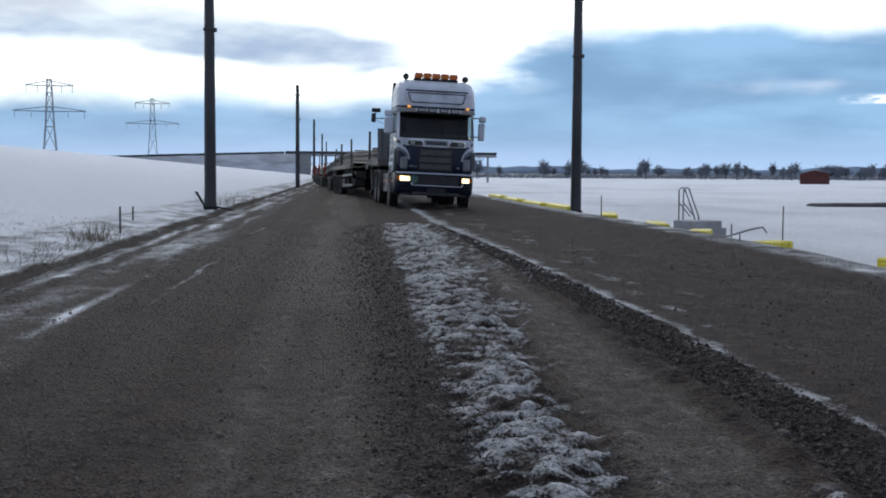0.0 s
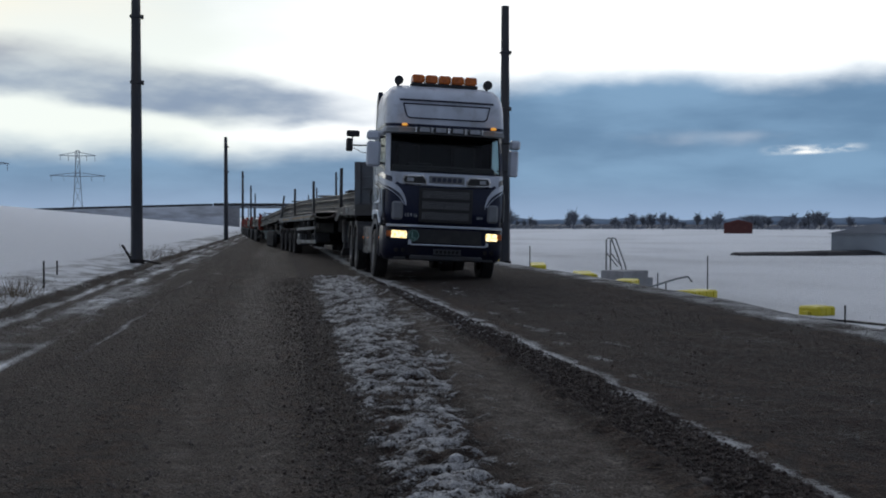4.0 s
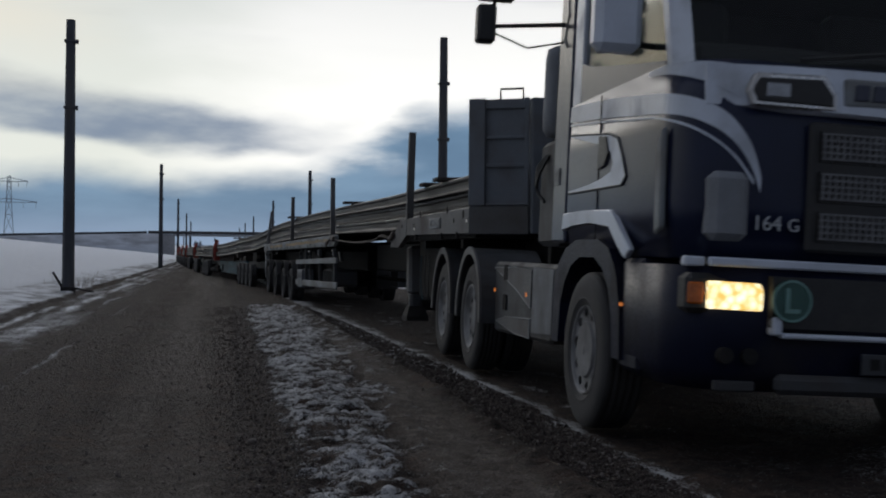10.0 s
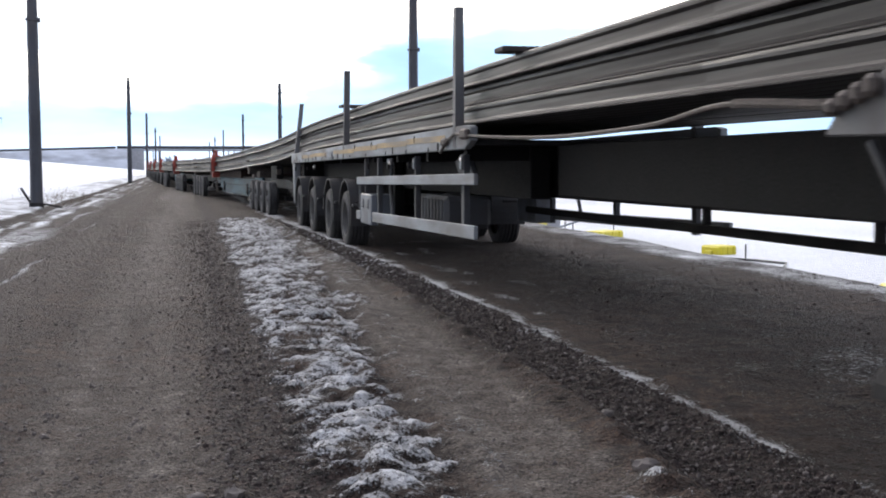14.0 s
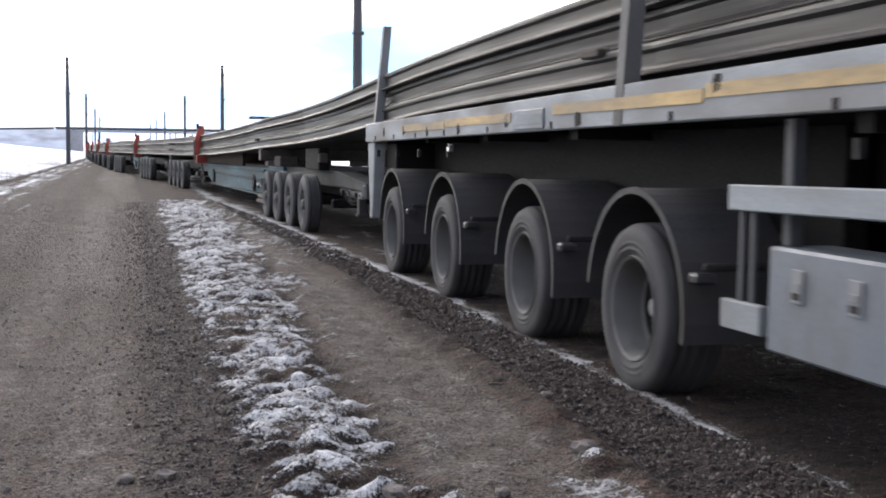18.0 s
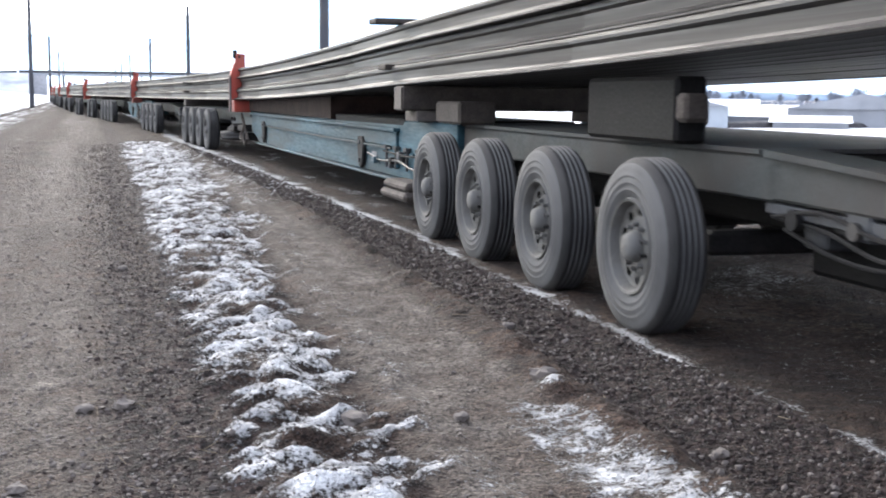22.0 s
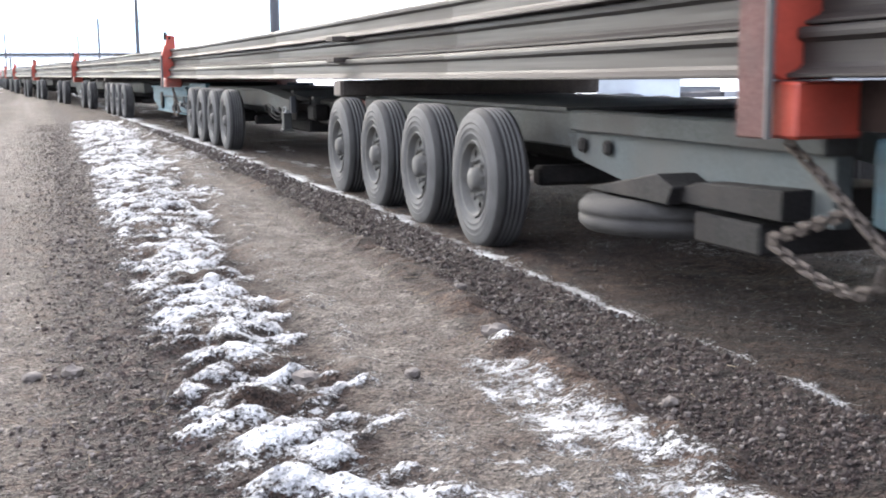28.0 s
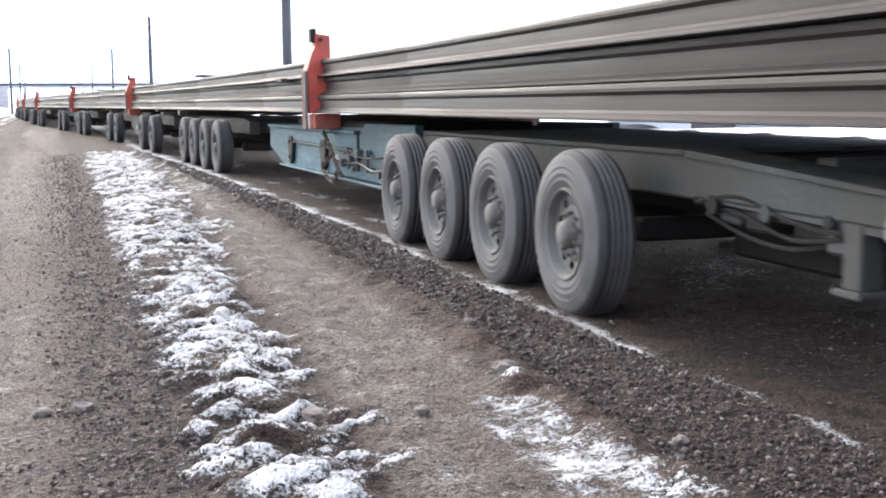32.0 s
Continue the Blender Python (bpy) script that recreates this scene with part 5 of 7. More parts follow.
        for e in (x - 0.045, x + 0.292):
            fit("lamp_bracket", boxes((e - 0.014, e + 0.014, fr + 0.07, fr + 0.16, 3.09, 3.20), bevel=0.004), CHROME, t)
    for x in (-0.90, 0.98):
        fit("marker_lamp", boxes((x - 0.055, x + 0.055, fr + 0.10, fr + 0.2, 3.215, 3.27), bevel=0.015), LAMP_AMBER, t, "lit amber marker lamp")
    # recessed panel on the roof's brow
    bm = bmesh.new()
    out = [(-0.92, 3.70), (0.92, 3.70), (0.85, 3.44), (0.78, 3.40), (-0.78, 3.40), (-0.85, 3.44)]
    for (x0, z0), (x1, z1) in zip(out, out[1:] + out[:1]):
        def y_at(z, x):
            return fr + float(np.interp(z, [3.34, 3.62, 3.84, 4.0], [0.31, 0.35, 0.43, 0.55])) - 0.07 * max(0, 1 - (x / 1.26) ** 2) - 0.006
        rod(bm, (x0, y_at(z0, x0), z0), (x1, y_at(z1, x1), z1), 0.014, seg=5)
    for k in range(8):
        xa, xb = -1.0 + k * 0.25, -0.75 + k * 0.25
        rod(bm, (xa, y_at(3.78, xa), 3.78), (xb, y_at(3.78, xb), 3.78), 0.022, seg=5)
    fit("brow_seam", bm, NAVY, t, "dark outline of the roof hatch")
    bm = bmesh.new()
    loft(bm, [cab_ring(fr + 0.302, -28.5, 1.272, 3.212, 0.25), cab_ring(fr + 0.300, -28.5, 1.275, 3.275, 0.255)])
    fit("roof_edge", bm, NAVY, t, "navy stripe along the roof's lower edge")
    # beacon bar
    fit("beacon_bar", boxes((-0.72, 0.72, -30.1, -29.77, 4.14, 4.20), bevel=0.01), BLACK_PLASTIC, t)
    for k in range(5):
        x = -0.70 + k * 0.285
        fit("beacon", boxes((x, x + 0.26, -30.12, -29.75, 4.205, 4.38), bevel=0.03), AMBER_LENS, t, "orange beacon lens")
    for x in (-0.98, 0.95):
        bm = bmesh.new()
        rod(bm, (x, -30.05, 4.24), (x, -29.8, 4.24), 0.10, 0.07, seg=14)
        rod(bm, (x, -29.9, 4.05), (x, -29.9, 4.18), 0.03)
        fit("roof_horn", bm, BLACK_PLASTIC, t)
    # name strip, grille, badges
    bm = bmesh.new()
    rings = []
    for k in range(11):
        q = 2 * k / 10 - 1
        x, y = 1.12 * q, fr - 0.075 + 0.12 * abs(q) ** 3
        rings.append([(x, y + 0.02, 1.97 + 0.03 * abs(q)), (x, y - 0.015, 1.985 + 0.03 * abs(q)), (x, y + 0.01, 2.24), (x, y + 0.06, 2.25), (x, y + 0.06, 1.98)])
    loft(bm, rings)
    fit("name_strip", bm, WHITE_PAINT, t, "pale strip below the windscreen")
    for s in (-1, 1):
        for name, grow, y0, y1, mat in (("inlet_frame", 0.022, -0.088, -0.03, CHROME), ("strip_inlet", 0.0, -0.096, -0.03, BLACK_PLASTIC)):
            bm = bmesh.new()
            prism(bm, [(s * (0.43 - grow), 2.02 - grow), (s * (0.88 + grow), 2.025 - grow), (s * (0.91 + grow), 2.09), (s * (0.87 + grow), 2.165 + grow), (s * (0.50 - grow), 2.175 + grow), (s * (0.43 - grow), 2.09)][::s], "y", fr + y0, fr + y1, 0.012)
            fit(name, bm, mat, t)
        fit("inlet_lamp", boxes((s * 0.76 - 0.07, s * 0.76 + 0.07, fr - 0.102, fr - 0.09, 2.055, 2.135), bevel=0.012), LAMP_GLASS, t)
    fit("name_plate", boxes((-0.37, 0.37, fr - 0.092, fr - 0.05, 2.035, 2.19), bevel=0.012), PALE_STEEL, t, "pale name plate with plain dark shapes")
    for k in range(6):
        x = -0.315 + k * 0.108
        bm = bmesh.new()
        prism(bm, [(x, 2.068), (x + 0.082, 2.068), (x + 0.090, 2.158), (x + 0.008, 2.158)], "y", fr - 0.104, fr - 0.090, 0.004)
        fit("name_bar", bm, LETTER_DARK, t)
    fit("grille_frame", boxes((-0.56, 0.56, fr - 0.085, fr - 0.05, 1.22, 1.94), bevel=0.02), BLACK_PLASTIC, t)
    for k in range(3):
        z0 = 1.28 + k * 0.22
        fit("grille_insert", boxes((-0.50, 0.50, fr - 0.10, fr - 0.086, z0, z0 + 0.17)), BLACK_PLASTIC, t)
        bm = bmesh.new()
        for q in range(26):
            box(bm, -0.49 + q * 0.038, -0.475 + q * 0.038, fr - 0.108, fr - 0.101, z0 + 0.02, z0 + 0.15)
        for q in range(5):
            box(bm, -0.50, 0.50, fr - 0.114, fr - 0.109, z0 + 0.012 + q * 0.034, z0 + 0.022 + q * 0.034)
        fit("grille_mesh", bm, GRILLE_MESH, t, "fine dark grille mesh")
    for txt, x, z, s in (("164", -0.86, 1.33, 0.115), ("G", -0.66, 1.33, 0.10), ("580", 0.66, 1.33, 0.08)):
        c = bpy.data.curves.new("model_mark", "FONT")
        c.body, c.size, c.extrude = txt, s, 0.006
        me = bpy.data.objects.new("tmp", c)
        scene.collection.objects.link(me)
        mesh = bpy.data.meshes.new_from_object(me)
        bpy.data.objects.remove(me)
        mesh.materials.clear()
        mesh.materials.append(LETTER)
        ob = new("model_mark", mesh)
        ob.parent = t
        ob.matrix_basis = pose(x, fr - 0.075 + 27.0 + 0.03 * abs(x) ** 2, z, 90, 0, 0)
    for s in (-1, 1):
        fit("air_vane", boxes((s * 1.0 - 0.115, s * 1.0 + 0.115, fr - 0.085, fr + 0.06, 1.26, 1.64), bevel=0.04), VANE_GREY, t, "dusty grey corner vane")
        bm = bmesh.new()
        prism(bm, [(fr + 0.20, 1.32), (fr + 0.30, 1.28), (fr + 0.32, 1.80), (fr + 0.22, 1.90)], "x", s * 1.262, s * 1.30, 0.012)
        fit("corner_trim", bm, PALE_STEEL, t)
    fit("lower_trim", boxes((-1.10, 1.10, fr - 0.085, fr - 0.03, 1.12, 1.17), (-1.22, -1.10, fr - 0.02, fr + 0.05, 1.115, 1.17), (1.10, 1.22, fr - 0.02, fr + 0.05, 1.115, 1.17), bevel=0.01), WHITE_PAINT, t)
    # bumper
    bm = bmesh.new()
    loft(bm, [cab_ring(fr + 0.04, fr + 0.9, 1.20, 0.44, 0.3), cab_ring(fr - 0.05, fr + 0.9, 1.26, 0.56, 0.3), cab_ring(fr - 0.06, fr + 0.9, 1.27, 0.80, 0.3), cab_ring(fr - 0.03, fr + 0.9, 1.27, 1.12, 0.3)])
    fit("bumper", bm, NAVY_MUDDY, t, "navy bumper, muddy below", True)
    fit("bumper_trim", boxes((-0.70, 0.86, fr - 0.16, fr - 0.08, 0.745, 0.775), (-0.76, -0.70, fr - 0.155, fr - 0.08, 0.76, 0.86), (0.86, 0.91, fr - 0.15, fr - 0.08, 0.76, 0.84), bevel=0.01), WHITE_PAINT, t)
    fit("bumper_lip", boxes((-0.72, 0.80, fr - 0.15, fr - 0.07, 0.44, 0.55), bevel=0.03), DUSTY_GREY, t, "dusty grey lip under the bumper")
    fit("bumper_opening", boxes((-0.76, 0.76, fr - 0.142, fr - 0.07, 0.80, 1.08)), BLACK_PLASTIC, t)
    for s in (-1, 1):
        x0, x1 = (s * 1.20, s * 0.84) if s < 0 else (s * 0.84, s * 1.20)
        fit("headlight_housing", boxes((x0 - (0.02 if s < 0 else 0.0), x1 + (0.06 if s < 0 else 0.0), fr - 0.06, fr + 0.1, 0.86, 1.08), bevel=0.03), BLACK_PLASTIC, t)
        c = -0.98 if s < 0 else 0.98
        bm = bmesh.new()
        a, b = (c - 0.13, c + 0.19) if s < 0 else (c - 0.11, c + 0.13)
        prism(bm, [(a, 0.888), (b, 0.885), (b, 1.005), (b - 0.02, 1.036), (a, 1.04)], "y", fr - 0.092, fr - 0.062, 0.008)
        fit("headlight", bm, LAMP_LENS, t, "lit warm headlight with a ribbed lens")
        q = s * 1.165
        fit("indicator", boxes((q - 0.05, q + 0.04, fr - 0.075, fr - 0.05, 0.91, 1.03), bevel=0.01), AMBER_LENS, t)
        for k in (0, 1):
            bm = bmesh.new()
            rod(bm, (s * (0.86 + 0.14 * k), fr - 0.12, 0.64), (s * (0.86 + 0.14 * k), fr - 0.06, 0.64), 0.045, seg=14)
            fit("fog_lamp", bm, BLACK_STEEL, t)
        fit("bumper_step", boxes((s * 0.92 - 0.12, s * 0.92 + 0.12, fr - 0.06, fr - 0.02, 0.44, 0.5), bevel=0.01), DUSTY_GREY, t)
    fit("indicator_lit", boxes((-1.282, -1.262, -29.99, -29.965, 0.85, 0.872), bevel=0.004), LAMP_SIDE, t, "small lit amber side lamp")
    # round letter sign and the number plate as bars
    bm = bmesh.new()
    flat = Matrix.Translation((-0.66, fr - 0.160, 0.95)) @ Matrix.Rotation(radians(90), 4, "X")
    bmesh.ops.create_cone(bm, cap_ends=True, segments=28, radius1=0.116, radius2=0.116, depth=0.012, matrix=flat)
    sign = fit("round_sign", bm, GREEN_SIGN, t, "round dark green sign with a pale L")
    bm = bmesh.new()
    ring = [(fr - 0.172, 0.114), (fr - 0.168, 0.114), (fr - 0.168, 0.102), (fr - 0.172, 0.102)]
    lathe(bm, ring + ring[:1], 28, "y")
    bmesh.ops.translate(bm, vec=(-0.66, 0, 0.95), verts=bm.verts)
    box(bm, -0.70, -0.675, fr - 0.174, fr - 0.168, 0.885, 1.02)
    box(bm, -0.70, -0.615, fr - 0.174, fr - 0.168, 0.885, 0.908)
    fit("sign_mark", bm, GREEN_MARK, t)
    fit("number_plate", boxes((-0.24, 0.34, fr - 0.17, fr - 0.152, 0.565, 0.68), bevel=0.005), DUSTY_GREY, t)
    bar_text(t, "plate_bar", [(-0.19 + k * 0.085, -0.19 + k * 0.085 + 0.055, 0.595, 0.655) for k in range(6)], BLACK_STEEL, fr - 0.171, 0.004)
    # side of the cab: bands that run round the corner, door seams, handle, marks
    def skin(a, z, side, out=0.006):
        """A point on the lower cab, a metres along its outline from the rear edge, forwards and round the front."""
        q = min(1, max(0, (z - 1.45) / 0.45))
        half, r, f = (1.26 + 0.005 * q, 0.28 + 0.02 * q, fr - 0.02 + 0.02 * q) if z < 1.9 else (1.265 - 0.04 * (z - 1.9), 0.30, fr + 0.16 * (z - 1.9))
        straight = -28.5 - f - r
        if a < straight:
            x, y = half + out, -28.5 - a
        elif a < straight + r * math.pi / 2:
            w = (a - straight) / r
            x, y = half - r + (r + out) * math.cos(w), f + r - (r + out) * math.sin(w)
        else:
            x, y = half - r - (a - straight - r * math.pi / 2), f - out
        if y < f + r * 0.5:
            y -= 0.07 * max(0, 1 - (x / half) ** 2)
        return Vector((side * x, y, z))

    def wrap(rows, side, out=0.006):
        """A painted band given by rows of (way along, lower z, upper z)."""
        bm = bmesh.new()
        fine = [tuple(v) for v in soft_line(rows, 6)]
        lo, hi = [bm.verts.new(skin(a, z0, side, out)) for a, z0, z1 in fine], [bm.verts.new(skin(a, z1, side, out)) for a, z0, z1 in fine]
        for k in range(len(fine) - 1):
            bm.faces.new((lo[k], lo[k + 1], hi[k + 1], hi[k]))
        bmesh.ops.solidify(bm, geom=bm.faces[:], thickness=0.004)
        bmesh.ops.recalc_face_normals(bm, faces=bm.faces)
        return bm

    swoosh = [(0.02, 2.15, 2.264), (0.9, 2.085, 2.21), (1.5, 2.03, 2.155), (1.95, 1.99, 2.11), (2.25, 1.95, 2.065), (2.42, 1.89, 2.005), (2.55, 1.80, 1.915), (2.65, 1.67, 1.78), (2.71, 1.53, 1.62)]
    edge = [(0.02, 2.120, 2.133), (0.9, 2.055, 2.068), (1.5, 2.00, 2.013), (1.95, 1.96, 1.973), (2.25, 1.90, 1.915), (2.43, 1.815, 1.83), (2.57, 1.70, 1.72), (2.67, 1.57, 1.60)]
    sill = [(1.75, 2.235, 2.262), (2.1, 2.20, 2.262), (2.35, 2.14, 2.255), (2.5, 2.07, 2.235), (2.62, 1.99, 2.20)]
    for s in (-1, 1):
        fit("side_band", wrap(swoosh, s), WHITE_PAINT, t, "white painted swoosh")
        fit("side_band", wrap(edge, s), WHITE_PAINT, t)
        fit("side_band", wrap(sill, s), WHITE_PAINT, t)
        bm = bmesh.new()
        pairs = [((-28.6, 2.045), (-28.6, 2.032)), ((-29.2, 1.995), (-29.2, 1.935)), ((-29.55, 1.965), (-29.5, 1.89)), ((-29.74, 1.92), (-29.60, 1.84)), ((-29.86, 1.78), (-29.66, 1.77)), ((-29.94, 1.66), (-29.62, 1.71)), ((-29.86, 1.61), (-29.4, 1.675)), ((-29.2, 1.612), (-29.1, 1.652)), ((-28.6, 1.615), (-28.6, 1.63))]
        prism(bm, [p for p, q in pairs] + [q for p, q in pairs][::-1], "x", s * 1.264, s * 1.272)
        fit("side_flash", bm, WHITE_PAINT, t, "white outlined flash on the door")
        bm = bmesh.new()
        for p, q in zip(pairs, pairs[1:]):
            rod(bm, (s * 1.268, p[0][0], p[0][1] + 0.0), (s * 1.268, q[0][0], q[0][1]), 0.009, seg=5)
        fit("flash_line", bm, BLACK_PLASTIC, t)
        bm = bmesh.new()
        prism(bm, [(-29.34, 1.74), (-29.50, 1.76), (-29.57, 1.84), (-29.52, 1.95), (-29.35, 1.97)], "x", s * 1.27, s * 1.282, 0.004)
        fit("door_handle", bm, BLACK_PLASTIC, t)
        bm = bmesh.new()
        tube(bm, [(s * 1.264, -29.32, 1.2), (s * 1.264, -29.32, 2.25)], 0.006, 4)
        fit("door_seam", bm, BLACK_STEEL, t)
    # arches and steps
    for s in (-1, 1):
        bm = bmesh.new()
        outer = [(-28.26, 0.55), (-28.27, 0.95), (-28.36, 1.12), (-28.55, 1.24), (-28.82, 1.30), (-29.35, 1.30), (-29.60, 1.24), (-29.78, 1.08), (-29.88, 0.86), (-29.92, 0.55)]
        inner = [(-28.44, 0.55), (-28.46, 0.84), (-28.56, 1.00), (-28.72, 1.12), (-28.92, 1.18), (-29.28, 1.18), (-29.48, 1.11), (-29.63, 0.98), (-29.72, 0.80), (-29.76, 0.55)]
        prism(bm, [(u - 0.10, z - 0.03) for u, z in outer + inner[::-1]], "x", s * 0.9, s * 1.285)
        fit("front_arch", bm, NAVY_MUDDY, t)
        bm = bmesh.new()
        prism(bm, [(-28.52, 1.34), (-28.55, 1.47), (-29.10, 1.475), (-29.68, 1.46), (-29.80, 1.41), (-30.14, 1.20), (-30.04, 1.14), (-29.88, 1.22), (-29.70, 1.36), (-29.25, 1.385), (-28.80, 1.375)], "x", s * 1.25, s * 1.292, 0.01)
        fit("arch_trim", bm, WHITE_PAINT, t, "white trim over the wheel arch")
        fit("step_box", boxes((s * 1.0, s * 1.26, -30.3, -29.94, 0.46, 1.15), bevel=0.03), NAVY_MUDDY, t)
    # tall fairing behind the cab, with its scrawled pattern
    for s in (-1, 1):
        bm = bmesh.new()
        prism(bm, [(-28.46, 1.26), (-28.08, 1.26), (-28.06, 2.2), (-28.10, 3.5), (-28.14, 3.95), (-28.24, 4.12), (-28.46, 4.15)], "x", s * 1.15, s * 1.25, 0.02)
        fit("side_fairing", bm, NAVY, t, "navy fairing behind the cab")
        bm = bmesh.new()
        line = []
        for k in range(60):
            q = k / 59
            line.append((s * 1.252, -28.28 + (0.10 - 0.03 * q) * math.sin(q * 21) * math.cos(q * 5), 2.75 + 1.2 * q + 0.05 * math.sin(q * 47)))
        tube(bm, line, 0.007, 4)
        fit("scrawl", bm, PALE_STEEL, t, "pale scrawled pattern on the fairing")
    label = fit("label_plate", boxes((-1.258, -1.251, -28.27, -28.13, 1.70, 1.83)), PALE_STEEL, t)
    fit("label_mark", boxes((-1.261, -1.2585, -28.245, -28.215, 1.72, 1.81), (-1.261, -1.2585, -28.185, -28.155, 1.72, 1.81)), LETTER_DARK, t)
    bm = bmesh.new()
    lathe(bm, [(2.14, 0.004), (2.15, 0.06), (2.20, 0.095), (2.30, 0.10), (2.80, 0.10), (2.88, 0.085), (2.92, 0.004)], 18, "z")
    bmesh.ops.translate(bm, vec=(-1.12, -27.50, 0), verts=bm.verts)
    fit("air_intake", bm, VANE_GREY, t, "rounded grey air intake", True)
    fit("rear_tank", boxes((-1.20, -0.7, -28.04, -27.42, 1.24, 2.10), bevel=0.04), DUSTY_GREY, t)
    bm = bmesh.new()
    for k in range(3):
        tube(bm, soft_line([(-1.205, -27.64 - 0.04 * k, 1.98), (-1.26, -27.56 - 0.03 * k, 1.88 - 0.03 * k), (-1.25, -27.53, 1.70), (-1.205, -27.62, 1.60)]), 0.014)
    fit("hose_loop", bm, BLACK_PLASTIC, t)
    fit("cab_rear_box", boxes((-1.1, 1.1, -28.4, -28.06, 1.3, 3.4), bevel=0.03), CAB_DARK, t)
    fit("rear_rack", boxes((-1.0, 1.0, -27.12, -27.02, 1.0, 2.95), bevel=0.01), SHADE_BLACK, t, "dark rack behind the cab")
    for k in range(3):
        pts = [(-0.9 + 0.12 * k, -27.0, 2.5 - 0.2 * k), (-0.92 + 0.1 * k, -26.75, 2.1 - 0.2 * k), (-0.85 + 0.1 * k, -26.5, 1.6), (-0.7 + 0.1 * k, -26.2, 1.45)]
        fit("coupling_hose", tube(bmesh.new(), soft_line(pts), 0.02), BLACK_PLASTIC, t)
    # side skirts
    for s in (-1, 1):
        bm = bmesh.new()
        prism(bm, [(-28.45, 0.62), (-28.2, 0.47), (-26.10, 0.44), (-26.02, 1.10), (-28.3, 1.09), (-28.48, 1.0)], "x", s * 0.75, s * 1.255, 0.03)
        fit("side_skirt", bm, DUSTY_GREY, t, "dusty grey side skirt")
    bm = bmesh.new()
    prism(bm, [(-28.25, 0.55), (-27.6, 0.52), (-27.6, 1.06), (-28.25, 1.05)], "x", -1.262, -1.256)
    fit("skirt_panel", bm, GREY_PAINT, t)
    for shape in ([(-26.05, 1.04), (-26.30, 0.99), (-26.98, 0.86), (-27.55, 0.72), (-27.55, 1.03), (-26.9, 1.05)], [(-26.20, 0.545), (-26.6, 0.60), (-27.55, 0.63), (-27.55, 0.47), (-26.98, 0.475)]):
        bm = bmesh.new()
        prism(bm, shape, "x", -1.2615, -1.256)
        fit("skirt_flash", bm, NECK_GREY, t, "pale painted flash on the skirt")
        bm = bmesh.new()
        for p, q in zip(shape, shape[1:] + shape[:1]):
            rod(bm, (-1.262, *p), (-1.262, *q), 0.005, seg=5)
        fit("flash_line", bm, PALE_STEEL, t)
    # flat near-black plates paint in the shade inside the slots
    for z in (0.66, 0.93):
        fit("skirt_slot", boxes((-1.268, -1.257, -26.62, -26.48, z, z + 0.14), bevel=0.004), SHADE_BLACK, t)
    for u in (-27.40, -26.10):
        fit("side_marker", boxes((-1.268, -1.257, u, u + 0.03, 0.81, 0.845)), LAMP_SIDE, t)
    # rear guards
    for u in (-25.39, -23.70):
        for s in (-1, 1):
            bm = bmesh.new()
            prism(bm, arc(u, 0.56, 0.665, 185, -5, 18) + arc(u, 0.56, 0.635, -5, 185, 18), "x", s * 0.74, s * 1.375)
            fit("mudguard", bm, DUSTY_GREY, t)
            bm = bmesh.new()
            prism(bm, arc(u, 0.56, 0.675, 185, -5, 22) + arc(u, 0.56, 0.600, -5, 185, 22), "x", s * 1.377, s * 1.40, 0.008)
            fit("guard_lip", bm, NECK_GREY, t, "rounded dusty lip of the mudguard")
    for s in (-1, 1):
        fit("mud_flap", boxes((s * 0.68, s * 1.25, -23.02, -22.99, 0.22, 0.62)), BLACK_PLASTIC, t)
    # mirrors
    bm = bmesh.new()
    tube(bm, [(-1.2, -28.2, 2.95), (-1.76, -27.9, 2.95), (-1.76, -27.9, 3.16)], 0.018)
    tube(bm, [(-1.2, -28.2, 2.82), (-1.50, -28.0, 2.78), (-1.76, -27.9, 2.90)], 0.008)
    arm = fit("mirror_arm", bm, BLACK_STEEL, t)
    fit("mirror", boxes((-1.90, -1.60, -27.98, -27.84, 3.15, 3.29), bevel=0.02), BLACK_PLASTIC, t, "small black upper mirror")
    fit("mirror", boxes((-1.90, -1.75, -27.98, -27.84, 2.81, 3.11), bevel=0.02), BLACK_PLASTIC, t, "black long mirror")
    fit("mirror", boxes((1.43, 1.63, -30.35, -30.18, 2.28, 2.84), bevel=0.035), WHITE_PAINT, t, "white door mirror")
    fit("mirror", boxes((1.44, 1.66, -30.37, -30.18, 2.86, 3.06), bevel=0.04), WHITE_PAINT, t, "white wide-angle mirror")
    fit("mirror", boxes((-1.63, -1.34, -30.36, -30.20, 2.36, 2.90), bevel=0.045), WHITE_PAINT, t, "white door mirror")
    fit("mirror", boxes((-1.64, -1.36, -30.37, -30.20, 2.92, 3.12), bevel=0.045), WHITE_PAINT, t, "white wide-angle mirror")
    for s, z in ((-1, 2.44), (-1, 3.0), (1, 2.4), (1, 3.0)):
        bm = bmesh.new()
        tube(bm, [(s * 1.2, -30.15, z), (s * 1.50, -30.22, z)], 0.02)
        fit("mirror_arm", bm, BLACK_PLASTIC, t)
    for s in (-1, 1):
        add_wheel(t, "steer", -29.32, s, 1.32, False)
        add_wheel(t, "drive", -25.39, s, 1.37, True)
        add_wheel(t, "drive", -23.70, s, 1.37, True)


make_tractor()


